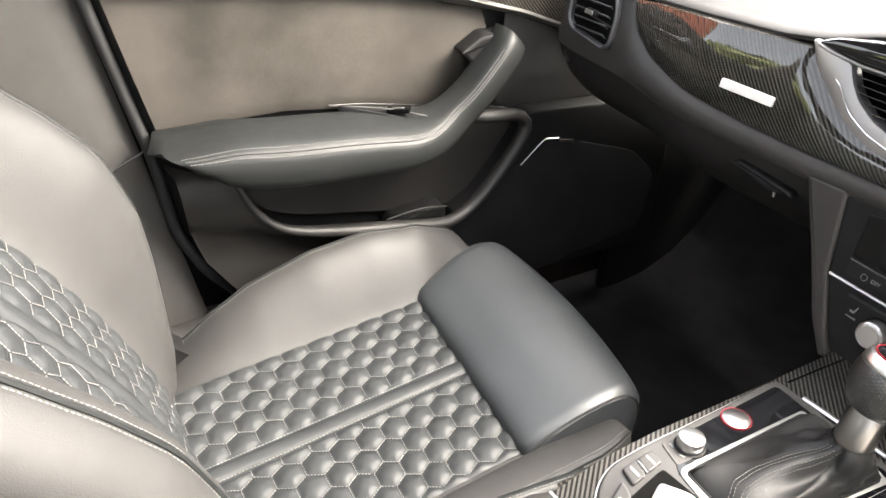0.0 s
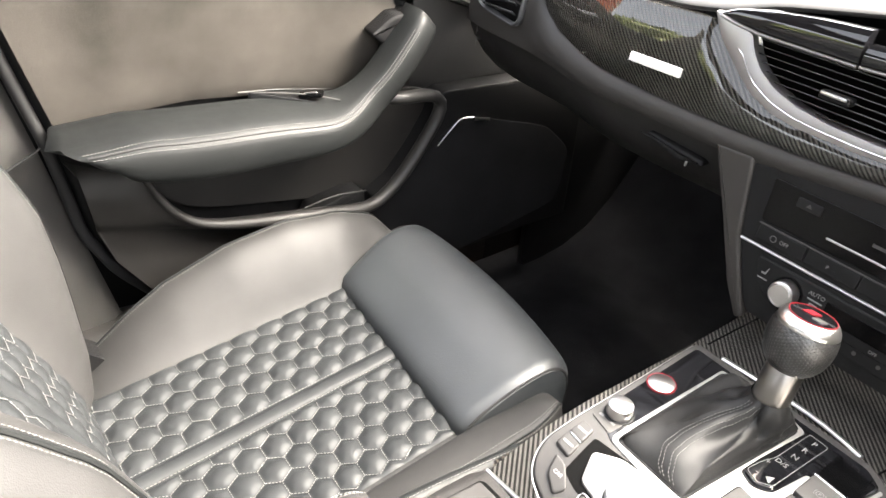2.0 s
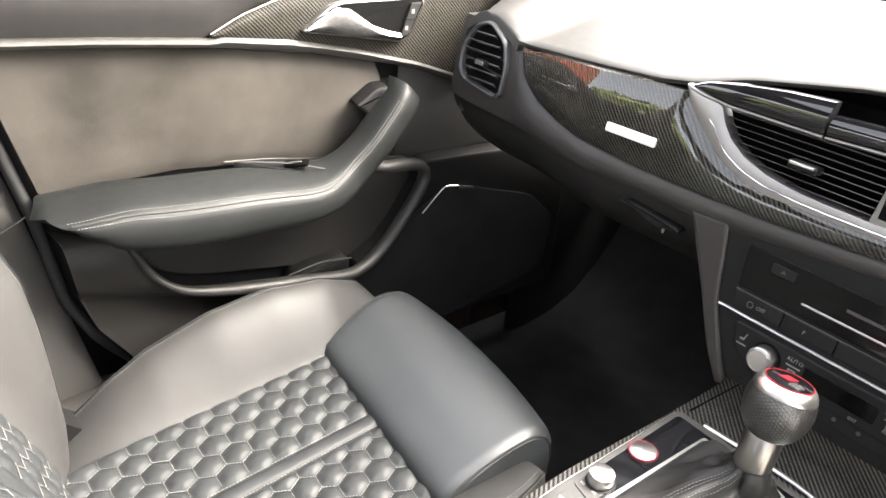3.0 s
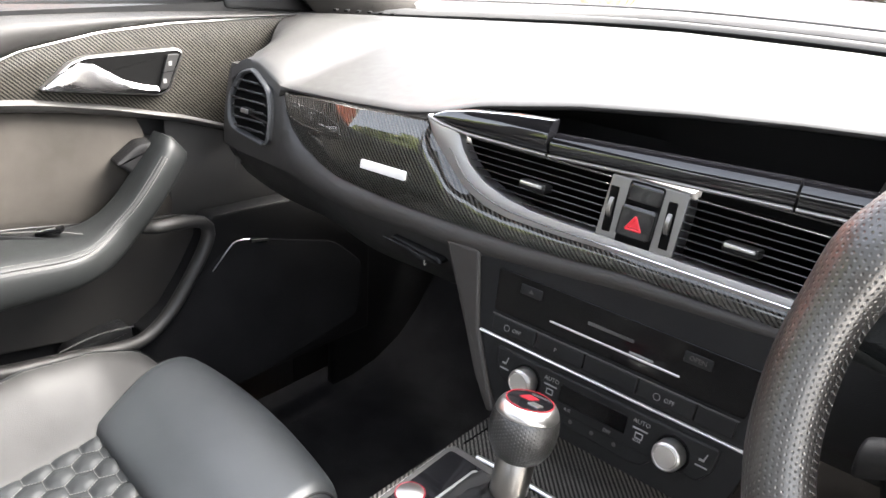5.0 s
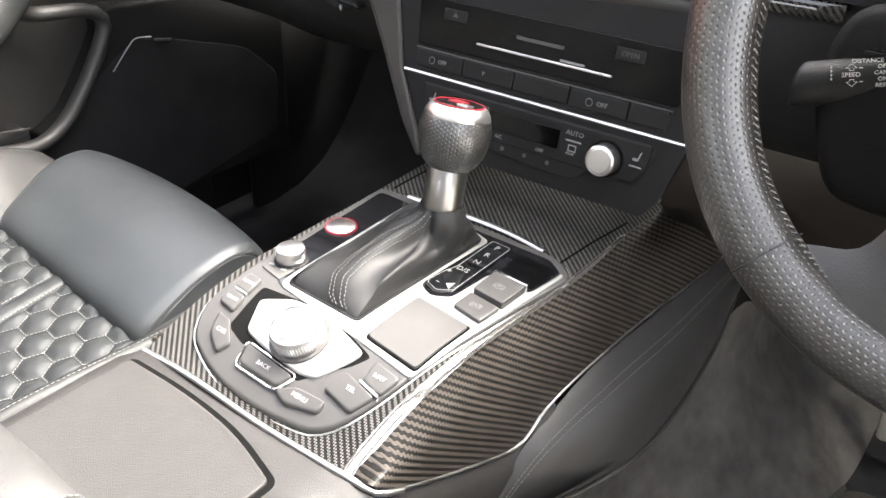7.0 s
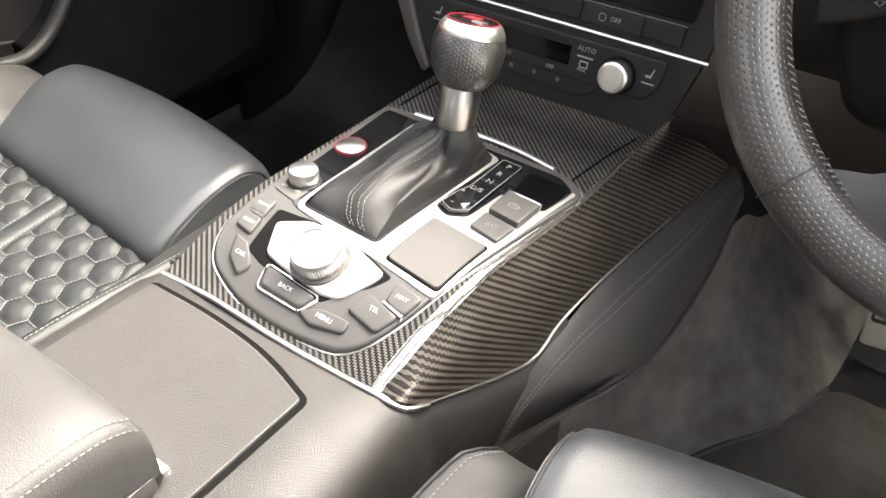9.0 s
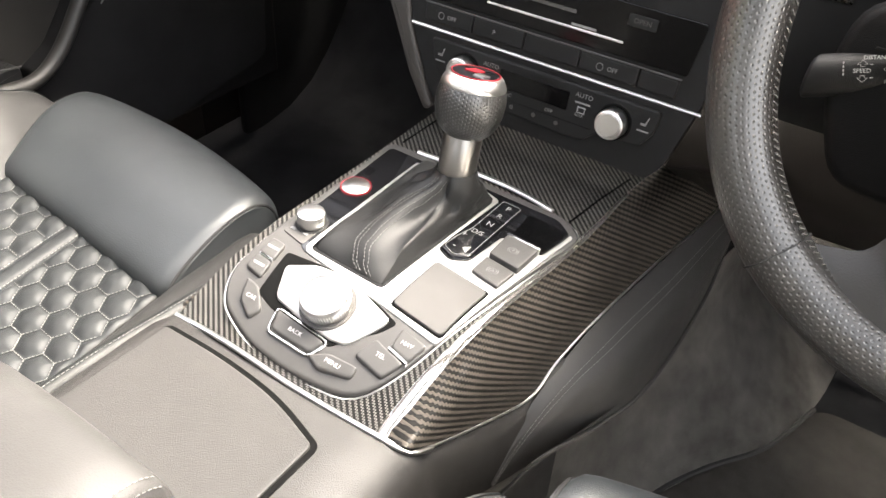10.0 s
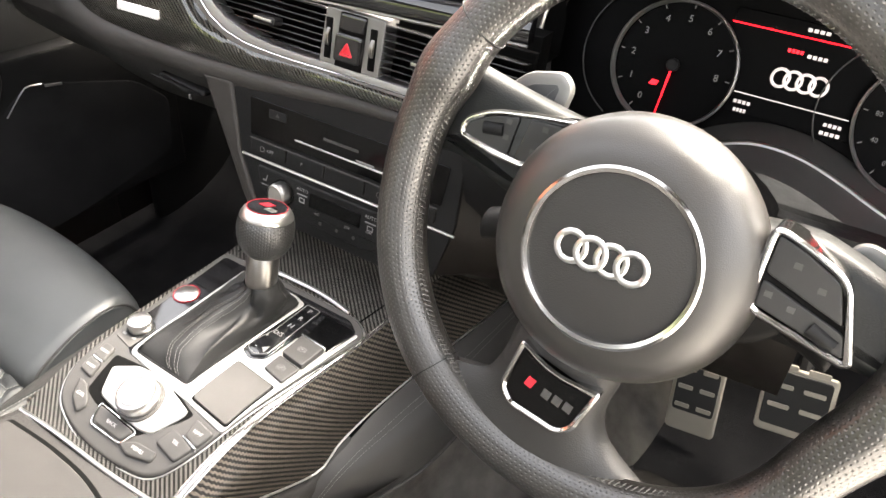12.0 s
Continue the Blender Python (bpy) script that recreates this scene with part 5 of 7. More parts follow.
def passenger_door():
    d = thing("door_1", (-0.75, -0.15, 0.1), "closed passenger door with suede panel, carbon trim and leather armrest", "door", "", "structure")
    rear = lambda z: lerp(z, [(0.1, -0.36), (0.18, -0.42), (0.25, -0.478), (0.32, -0.512), (0.45, -0.532), (0.64, -0.578), (0.76, -0.60)])
    # inner shell
    rows = []
    for z in np.linspace(0.1, 0.745, 30):
        r = rear(z)
        rows.append([(-0.79, r, z), (-0.75, r - 0.004, z), (-0.742, r, z)] + [(-0.738, r + 0.006 + (0.46 - r) * t, z) for t in np.linspace(0, 1, 14)])
    part("door_shell", loft(rows), BLACKP, d, "dark grey moulded door shell", 50)
    part("door_seal", sweep([(-0.735, rear(z) - 0.009, z) for z in np.linspace(0.1, 0.76, 30)], 0.0075, 10, up=(1, 0, 0)), RUBBER, d, "black rubber door seal")
    # window sill pad along the belt
    strip_lo = [(-0.62, 0.659), (-0.564, 0.656), (-0.45, 0.650), (-0.3, 0.638), (-0.15, 0.617), (0.0, 0.585), (0.093, 0.553), (0.2, 0.53)]
    carb_lo = [(-0.31, 0.653), (-0.2, 0.641), (-0.1, 0.621), (0.0, 0.594), (0.09, 0.563), (0.13, 0.555), (0.29, 0.555)]
    carb_hi = [(-0.31, 0.656), (-0.27, 0.677), (-0.2, 0.701), (-0.1, 0.717), (0, 0.7225), (0.15, 0.7225), (0.29, 0.7215)]
    belt = [(-0.62, 0.752), (-0.36, 0.751), (0.0, 0.738), (0.27, 0.725)]
    rows = []
    for y in np.linspace(-0.585, 0.29, 50):
        a, b = lerp(y, strip_lo) + 0.012 if y < -0.31 else max(lerp(y, strip_lo) + 0.012, lerp(y, carb_hi) - 0.002), lerp(y, belt)
        ring = [(-0.738, y, a)]
        for t in np.linspace(0, 1, 9):
            ring.append((-0.735 + 0.012 + 0.012 * math.sin(math.pi * t) - 0.03 * ease((t - 0.7) / 0.3), y, a + (b - a) * t))
        ring += [(-0.775, y, b + 0.004), (-0.79, y, b - 0.01)]
        rows.append(ring)
    part("sill_pad", loft(rows), SOFT, d, "grey soft window sill", 60)
    # carbon trim
    rows = []
    for y in np.linspace(-0.31, 0.29, 60):
        a, b = lerp(y, carb_lo), lerp(y, carb_hi)
        rows.append([(-0.735, y, a)] + [(-0.735 + 0.022 + 0.003 * math.sin(math.pi * t) - 0.004 * ease((t - 0.8) / 0.2), y, a + (b - a) * t) for t in np.linspace(0, 1, 9)] + [(-0.735, y, b)])
    trim = part("carbon_trim", loft(rows, False, True), CARBON_DOOR, d, "carbon fibre door trim", 50)
    edge = [on_door(y, lerp(y, carb_hi), 0.0195) for y in np.linspace(-0.31, 0.29, 40)]
    part("trim_edge", sweep(edge, 0.001, 6), SATIN, trim, "thin silver edge")
    # pale strip under the carbon
    rows = []
    for y in np.linspace(-0.585, 0.2, 50):
        a, b = lerp(y, strip_lo), max(lerp(y, carb_lo) if y > -0.31 else 0, lerp(y, strip_lo) + 0.010)
        rows.append([on_door(y, a - 0.001, 0.0), on_door(y, a, 0.014), on_door(y, a + 0.3 * (b - a), 0.026), on_door(y, a + 0.75 * (b - a), 0.03), on_door(y, b + 0.001, 0.026), on_door(y, b + 0.002, 0.01)])
    part("pale_strip", loft(rows), STRIP, d, "pale grey moulding strip", 60)
    # door handle in its bowl, whose shade is painted near-black
    bowl = [(-0.19, 0.6535), (-0.034, 0.6285), (-0.018, 0.634), (0.008, 0.684), (0.0, 0.691), (-0.13, 0.690), (-0.15, 0.684)]
    part("handle_rim", slab(rounded(bowl, 0.006, 3), on_door, 0.0335, 0.002, 0.01), SATIN, d, "silver rim")
    part("handle_bowl", slab(shrink(rounded(bowl, 0.006, 3), 0.0024), on_door, 0.0341, 0.0003, 0.02), RECESS_SHADE, d, "handle bowl plate, its shade painted near-black")
    rows = []
    for y, lo, hi, w in ((-0.184, 0.6535, 0.658, 0.036), (-0.165, 0.652, 0.672, 0.039), (-0.14, 0.649, 0.684, 0.043), (-0.125, 0.646, 0.682, 0.045), (-0.11, 0.644, 0.672, 0.046), (-0.09, 0.6415, 0.659, 0.047), (-0.065, 0.638, 0.650, 0.0475), (-0.042, 0.635, 0.6445, 0.047)):
        rows.append([on_door(y, lo, w - 0.006), on_door(y, lo, w), on_door(y, (lo + hi) / 2, w + 0.003), on_door(y, hi, w), on_door(y, hi, w - 0.006)])
    part("door_handle", loft(rows, True, True), LEVER, d, "satin chrome door lever")
    key = part("lock_keys", slab(rounded([(-0.036, 0.6365), (-0.022, 0.6385), (-0.001, 0.684), (-0.019, 0.684)], 0.003, 3), on_door, 0.038, 0.001, 0.02), SPOKEKEY, d, "black lock keys")
    part("key_gap", sweep([on_door(-0.0295, 0.6605, 0.0382), on_door(-0.0105, 0.6615, 0.0382)], 0.0005, 4, up=(1, 0, 0)), RECESS_SHADE, key)
    for y, z in ((-0.0265, 0.649), (-0.0165, 0.672)):
        part("lock_mark", slab([(y - 0.0025, z - 0.003), (y + 0.0025, z - 0.003), (y + 0.0025, z + 0.003), (y - 0.0025, z + 0.003)], on_door, 0.0384, 0.0001, 0.037), WHITE_INK, key)
    # suede panel
    arm_top = [(-0.56, 0.452), (-0.525, 0.462), (-0.44, 0.478), (-0.36, 0.48), (-0.27, 0.471), (-0.12, 0.448), (0.0, 0.44), (0.11, 0.44)]
    rows = []
    for t in np.linspace(0, 1, 50):
        ring = []
        for s in np.linspace(0, 1, 16):
            y = -0.526 - 0.048 * s + t * (0.515)
            a, b = lerp(y, arm_top), lerp(y, strip_lo)
            ring.append(on_door(y, a + (b - a) * s, 0.004 + 0.010 * math.sin(math.pi * s) ** 0.5))
        rows.append(ring)
    part("suede_panel", loft(rows), SUEDE, d, "brown-grey suede door panel")
    # dark panel ahead of the pull handle
    rows = [[on_door(y, 0.43, 0.004), on_door(y, 0.45, 0.013), on_door(y, 0.5, 0.016), on_door(y, lerp(y, strip_lo) - 0.001, 0.012)] for y in np.linspace(-0.02, 0.2, 12)]
    part("front_panel", loft(rows), PAD, d, "dark leather-covered panel ahead of the handle")
    # armrest and pull handle, one padded sweep
    path = spline([(-0.682, -0.532, 0.470), (-0.672, -0.48, 0.464), (-0.664, -0.40, 0.455), (-0.662, -0.30, 0.450), (-0.66, -0.22, 0.447), (-0.66, -0.165, 0.455), (-0.662, -0.115, 0.487), (-0.668, -0.072, 0.528), (-0.676, -0.045, 0.556), (-0.69, -0.028, 0.572)], 60)
    rows = []
    for i, p in enumerate(path):
        t = i / 59
        wide = 0.062 - 0.032 * ease((t - 0.55) / 0.2)
        tall = 0.012 + 0.014 * ease(t / 0.16) + 0.007 * math.sin(math.pi * min(t / 0.6, 1)) * (1 if t < 0.6 else 0) - 0.004 * ease((t - 0.6) / 0.2)
        k = min(1.0, math.sqrt(max(0.0, min(t, 1 - t)) / 0.02) + 0.02)
        a, b = path[max(i - 1, 0)], path[min(i + 1, 59)]
        ahead = (b - a).normalized()
        side = Vector((1, 0, 0))
        top = side.cross(ahead).normalized()
        if top.z < 0:
            top = -top
        if abs(top.z) < 0.05 and top.y > 0:
            top = -top
        ring = []
        slant = 0.03 * (1 - ease(t / 0.12))
        for w in np.linspace(0, 2 * math.pi, 28, endpoint=False):
            c, s = math.cos(w), math.sin(w)
            ring.append(p + Vector((0, slant * (0.3 - s), 0)) + k * (side * wide * abs(c) ** 0.52 * (1 if c > 0 else -1) + top * tall * abs(s) ** 0.62 * (1 if s > 0 else -1)))
        rows.append(ring)
    arm = part("armrest", loft(rows, True, True), LEATHER_DARK, d, "stitched black leather armrest and pull handle")
    for j in (2, 4):
        part("stitching", seam([r[j] + Vector((0.0008, 0, 0.0006)) for r in rows[2:56]], 0.004, 0.0028, 0.0004), THREAD, arm)
    part("armrest_fold", sweep([r[3] + Vector((0.0004, 0, 0.0002)) for r in rows[2:56]], 0.0016, 5), RUBBER, arm)
    # stub of the pull handle back to the door
    web = rounded([(-0.1, 0.543), (-0.064, 0.566), (-0.024, 0.566), (-0.03, 0.535), (-0.055, 0.508), (-0.08, 0.487), (-0.071, 0.52)], 0.006, 4)
    part("handle_stub", slab(web, lambda u, v, w: Vector((-0.75 + w, u - 0.25 * w, v + 0.08 * w)), 0.066, 0.005), BLACKP, arm, "dark inner web of the pull handle")
    # window switch inset with its silver arc
    part("switch_inset", slab(rounded([(-0.30, 0.0), (-0.13, 0.0), (-0.13, 0.045), (-0.2, 0.055)], 0.02, 5), lambda u, v, w: Vector((-0.715 + v, u, lerp(u, arm_top) + 0.006 + w)), 0.006, 0.002, -0.01), BLACKP, arm, "black switch inset")
    part("inset_edge", sweep(spline([(-0.722, -0.3, 0.482), (-0.7, -0.262, 0.4835), (-0.682, -0.23, 0.483), (-0.664, -0.205, 0.481), (-0.65, -0.185, 0.478)], 20), 0.0011, 6), STRIP, arm, "grey front edge of the switch inset")
    part("inset_edge", sweep(spline([(-0.724, -0.3, 0.482), (-0.727, -0.24, 0.475), (-0.728, -0.17, 0.464), (-0.728, -0.1, 0.456)], 20), 0.0009, 6), STRIP, arm, "grey line along the suede panel")
    switch = part("window_switch", block((0.017, 0.034, 0.007), pose(-0.678, -0.214, 0.481, 8, 0, -34), 0.0032), GLOSS, arm, "gloss black window switch")
    part("switch_face", block((0.004, 0.018, 0.003), pose(-0.676, -0.216, 0.4845, 8, 0, -34), 0.0012), CHROME, switch, "chrome switch edge")
    # pocket: dark back, lip, lower panel and speaker grille
    lip_pts = [(-0.452, 0.418), (-0.428, 0.37), (-0.398, 0.338), (-0.36, 0.322), (-0.3, 0.309), (-0.222, 0.296), (-0.14, 0.282), (-0.1, 0.283), (-0.06, 0.305), (-0.02, 0.352), (0.012, 0.402), (0.014, 0.428), (-0.012, 0.441), (-0.07, 0.447)]
    lip = spline([(-0.672 - 0.014 * ease((y + 0.16) / 0.12), y, z) for y, z in lip_pts] + [(-0.705, -0.088, 0.448), (-0.735, -0.1, 0.446)], 60)
    part("pocket_back", slab([(p.y, p.z) for p in lip], on_door, 0.012, 0.002, 0.002), DECK_SHADED, d, "dark door pocket")
    part("pocket_lip", sweep(lip, [0.0055 + 0.004 * ease((i - 4) / 14) + 0.0005 * ease((i - 30) / 8) for i in range(60)], 12, up=(1, 0, 0), squash=1.2), KNEE, d, "dark grey pocket lip")
    rows = []
    lead = [Vector((-0.69, y, z)) for y, z in ((-0.538, 0.458), (-0.525, 0.45), (-0.505, 0.44), (-0.48, 0.43))]
    for p in lead + lip[:31]:
        a = Vector((p.x + 0.004, p.y, p.z - 0.004))
        zc = min(0.352 - 0.27 * (p.y + 0.52), a.z - 0.008)
        edge = lambda z: max(p.y, rear(z) + 0.004)
        ring = [a]
        for t in (0.15, 0.5, 0.85, 1.0):
            z = a.z + (zc - a.z) * t
            ring.append((-0.672 - 0.016 * t + 0.007 * math.sin(math.pi * t), edge(z), z))
        for t, x in ((0.03, -0.698), (0.25, -0.694), (0.6, -0.694), (1.0, -0.706)):
            z = zc - 0.004 + (0.12 - zc) * t
            ring.append((x, edge(z), z))
        rows.append(ring)
    part("lower_panel", loft(rows), DECK_SHADED, d, "dark grey lower door panel", 60)
    clip = rounded([(-0.215, 0.276), (-0.118, 0.272), (-0.118, 0.301), (-0.14, 0.303), (-0.175, 0.298), (-0.205, 0.292)], 0.006, 4)
    part("bottle_clip", slab(clip, on_door, 0.048, 0.004, 0.008), BLACKP, d, "black bottle clip in the door pocket")
    part("clip_edge", sweep(spline([on_door(-0.225, 0.302, 0.05), on_door(-0.17, 0.309, 0.05), on_door(-0.118, 0.303, 0.05)], 12), 0.0012, 6), PAD, d)
    part("mirror_sail", slab(rounded([(0.1, 0.735), (0.27, 0.722), (0.19, 0.785), (0.09, 0.87)], 0.01, 3), on_door, 0.0, 0.004, -0.03), BLACKP, d, "black triangular mirror panel")
    around = [(-0.1, 0.283), (-0.06, 0.305), (-0.02, 0.352), (0.012, 0.402), (0.014, 0.428), (0.03, 0.437), (0.2, 0.43), (0.36, 0.4), (0.36, 0.12), (-0.1, 0.12)]
    part("grille_surround", slab(rounded(around, 0.006, 3), lambda u, v, w: Vector((-0.715 + w, u, v)), 0.021, 0.004, -0.02), BLACKP, d, "dark panel round the speaker grille")
    grille = [(0.062, 0.384), (0.12, 0.375), (0.27, 0.33), (0.34, 0.27), (0.33, 0.16), (0.1, 0.12), (-0.22, 0.12), (-0.22, 0.27), (-0.1, 0.262), (-0.07, 0.28), (-0.03, 0.325)]
    part("speaker_grille", slab(rounded(grille, 0.02, 5), lambda u, v, w: Vector((-0.715 + w, u, v)), 0.022, 0.0015, -0.01), MESHBLACK, d, "black speaker grille")
    part("grille_edge", sweep(spline([(-0.689, 0.02, 0.347), (-0.687, 0.05, 0.378), (-0.687, 0.064, 0.387), (-0.688, 0.09, 0.384)], 24), 0.0011, 6, up=(1, 0, 0)), SATIN, d, "thin silver grille edge")
    part("grille_badge", slab([(0.098, 0.3745), (0.128, 0.369), (0.128, 0.373), (0.098, 0.3785)], on_door, 0.0435, 0.0002, 0.04), SATIN, d)


MESHBLACK = grained("speaker_mesh", (0.014, 0.014, 0.0148), (0.021, 0.021, 0.022), 0.75, 1800, 0.001, 0.8, spec=0.06)
passenger_door()


# ---- seats ----
HEX = 0.034


def quilt(place, w, h, shift, parent, name):
    """A quilted leather panel of hexagon cushions, w wide and h long, laid out by place, with its seams."""
    col = HEX * 0.866
    apo = HEX / 2
    dirs = [(math.cos(a), math.sin(a)) for a in (math.pi / 2, math.pi / 6, -math.pi / 6)]
    centres = []
    for i in range(-2, int(w / col) + 3):
        for j in range(-2, int(h / HEX) + 3):
            centres.append((i * col + shift[0], (j + 0.5 * (i % 2)) * HEX + shift[1]))
    cs = np.array(centres)
    nu, nv = int(w / 0.0031), int(h / 0.0031)
    rows = []
    for u in np.linspace(0, w, nu):
        v = np.linspace(0, h, nv)
        du, dv = u - cs[:, 0][None], v[:, None] - cs[:, 1][None]
        m = np.max([np.abs(du * a + dv * b) for a, b in dirs], axis=0).min(axis=1) / apo
        z = 0.0051 * (1 - np.clip(m, 0, 1) ** 2.5)
        rim = np.minimum(np.minimum(u, w - u), np.minimum(v, h - v))
        z = z * np.clip(rim / 0.008, 0, 1) ** 0.5
        rows.append([place(float(u), float(b), float(c)) for b, c in zip(v, z)])
    panel = part(name, loft(rows), QUILT, parent, "hexagon-quilted black leather", 80)
    bm = bmesh.new()
    done = set()
    side = apo / math.cos(math.pi / 6)
    for cu, cv in centres:
        corners = [(cu + side * math.cos(k * math.pi / 3), cv + side * math.sin(k * math.pi / 3)) for k in range(6)]
        for a, b in zip(corners, corners[1:] + corners[:1]):
            mu, mv = (a[0] + b[0]) / 2, (a[1] + b[1]) / 2
            tag = (round(mu, 3), round(mv, 3))
            if tag in done or not (0.004 < mu < w - 0.004 and 0.004 < mv < h - 0.004):
                continue
            done.add(tag)
            cut = lambda p: (min(max(p[0], 0.002), w - 0.002), min(max(p[1], 0.002), h - 0.002))
            a, b = cut(a), cut(b)
            seam([place(*a, 0.0018), place(*b, 0.0018)], 0.0037, 0.0028, 0.00046, bm=bm)
    part("stitching", bm, THREAD, panel, "pale grey hexagon stitching")
    return panel


def seat():
    c = -0.375
    s = thing("car_seat", (c, -0.35, 0.0), "black leather passenger sports seat with honeycomb quilting", "car seat", "front seats")
    zi = lambda y: 0.262 + 0.12 * (y + 0.25)

    def askew(p):
        """The cushion narrows towards the tunnel and its front edge runs slightly back there."""
        p = Vector(p)
        k = min(max((p.x - c + 0.175) / 0.344, 0.0), 1.15)
        front = ease((p.y + 0.25) / 0.1)
        dx = -0.021 * k + front * (0.008 * k - 0.014 * max(1 - k, 0.0))
        return Vector((p.x + dx, p.y + (0.010 - 0.034 * k) * ease((p.y + 0.5) / 0.2), p.z))

    crest = [(-0.64, 0.16), (-0.60, 0.19), (-0.56, 0.222), (-0.51, 0.26), (-0.46, 0.29), (-0.38, 0.319), (-0.30, 0.331), (-0.22, 0.322), (-0.15, 0.292), (-0.125, 0.266), (-0.112, 0.225)]
    rows = []
    for y in np.linspace(-0.64, -0.112, 48):
        top, flat = lerp(y, crest), zi(y) - 0.004
        front = ease((y + 0.26) / 0.1)
        half = []
        inner = 0.152 + 0.024 * front
        for k in np.linspace(0, inner, 6):
            half.append((k, flat))
        for t in np.linspace(0.08, 1, 12):
            half.append((inner + (0.243 - inner) * t, flat + (top - flat) * math.sin(t * math.pi / 2) ** 1.25))
        for t in np.linspace(0.15, 1, 8):
            half.append((0.243 + 0.024 * math.sin(t * math.pi / 2), top - 0.030 * (1 - math.cos(t * math.pi / 2))))
        half.append((0.268, max(top - 0.06, 0.1)))
        half.append((0.262, 0.09))
        slim = [(k, flat) for k in np.linspace(0, 0.164, 6)]
        high = min(flat + 0.031 - 0.08 * ease((y + 0.155) / 0.045), top)
        ridge = lerp(y, [(-0.64, 0.222), (-0.24, 0.226), (-0.2, 0.222), (-0.17, 0.213), (-0.145, 0.199), (-0.125, 0.182), (-0.112, 0.172)])
        for t in np.linspace(0.08, 1, 12):
            slim.append((0.164 + (ridge - 0.164) * t, flat + (high - flat) * math.sin(t * math.pi / 2) ** 0.55))
        for t in np.linspace(0.15, 1, 8):
            slim.append((ridge + 0.010 * math.sin(t * math.pi / 2), high - 0.030 * (1 - math.cos(t * math.pi / 2))))
        slim += [(ridge + 0.010, max(high - 0.06, 0.1)), (ridge + 0.007, 0.09)]
        rows.append([askew((c - a, y, z)) for a, z in reversed(half)] + [askew((c + a, y, z)) for a, z in slim[1:]])
    cushion = part("cushion", loft(rows, False, True), LEATHER, s, "smooth black leather seat bolsters", 60)
    for k in (9, -10):
        line = [Vector(r[k]) + Vector((0, 0, 0.0008)) for r in rows[1:-1]]
        part("piping", sweep(line, 0.0014, 6), LEATHER_DARK, cushion)
        for j in ((k + 1, k - 1) if k > 0 else (k - 2, k + 1)):
            part("stitching", seam([Vector(r[j]) + Vector((0, 0, 0.0007)) for r in rows[1:-1]], 0.004, 0.0028, 0.0004), THREAD, cushion)
    # quilted inserts and the plain strip between them
    f = Vector((0, 1, 0.12)).normalized()
    up = Vector((0, -0.12, 1)).normalized()
    length = 0.36
    for x0, w, shift in ((c - 0.158, 0.146, (0.010, 0.006)), (c + 0.012, 0.146, (0.004, 0.018))):
        o = Vector((x0, -0.61, zi(-0.61) - 0.003))
        quilt(lambda u, v, z, o=o: askew(o + Vector((u, 0, 0)) + f * v + up * z), w, length + 0.01, shift, s, "seat_insert")
    rows = []
    for y in np.linspace(-0.62, -0.252, 20):
        rows.append([askew((c + dx, y, zi(y) + dz)) for dx, dz in ((-0.0135, -0.005), (-0.0115, 0.0), (-0.006, 0.0022), (0, 0.0028), (0.006, 0.0022), (0.0115, 0.0), (0.0135, -0.005))])
    strip = part("centre_strip", loft(rows, False, True), QUILT, s, "plain leather strip between the quilted panels", 80)
    for dx in (-0.0128, 0.0128):
        part("stitching", seam([askew((c + dx, y, zi(y) + 0.001)) for y in np.linspace(-0.61, -0.255, 40)], 0.0043, 0.003, 0.0005), THREAD, strip)
    # thigh support
    prof = [(-0.254, 0.245), (-0.2545, 0.262), (-0.250, 0.272), (-0.235, 0.283), (-0.21, 0.294), (-0.18, 0.304), (-0.15, 0.310), (-0.125, 0.309), (-0.106, 0.300), (-0.094, 0.284), (-0.09, 0.262), (-0.092, 0.235), (-0.1, 0.21)]
    prof = spline([(y, z, 0) for y, z in prof], 30)
    rows = []
    for t in (-1.0, -0.985, -0.95, *np.linspace(-0.9, 0.9, 22), 0.95, 0.985, 1.0):
        k = 1 - abs(t) ** 30 * 0.16
        ring = []
        for p in prof:
            y, z = p[0], p[1]
            drop = 0.003 * t * t + (0.005 if abs(t) > 0.97 else 0) - 0.004 * ease((y + 0.25) / 0.08)
            bow = 0.016 * (1 - t * t) * ease((y + 0.2) / 0.1)
            ring.append(askew((c - 0.003 + 0.172 * t, -0.175 + (y + 0.17) * k + bow, z - drop)))
        rows.append(ring)
    thigh = part("thigh_support", loft(rows, False, True), THIGH, s, "smooth padded leather thigh support", 60)
    for ring in (rows[1], rows[-2]):
        part("seam_line", sweep([Vector(p) + Vector((0, 0, 0.0003)) for p in ring[3:27]], 0.0017, 6), RUBBER, thigh)
    # backrest: a leaning curve with high bolsters
    line = spline([(-0.588, 0.15, 0), (-0.592, 0.227, 0), (-0.603, 0.275, 0), (-0.641, 0.365, 0), (-0.682, 0.441, 0), (-0.72, 0.5, 0), (-0.785, 0.6, 0), (-0.85, 0.7, 0), (-0.905, 0.79, 0)], 60)
    run = np.r_[0, np.cumsum([(line[k + 1] - line[k]).length for k in range(59)])]

    def at(x, h, d):
        h = min(max(h, 0.0), run[-1] - 1e-4)
        k = min(max(int(np.searchsorted(run, h)), 1), 59)
        q = line[k - 1].lerp(line[k], (h - run[k - 1]) / (run[k] - run[k - 1]))
        a, b = line[max(k - 4, 0)], line[min(k + 3, 59)]
        way = (b - a).normalized()
        return Vector((c + x, q[0] + d * way[1], q[1] - d * way[0]))

    rows = []
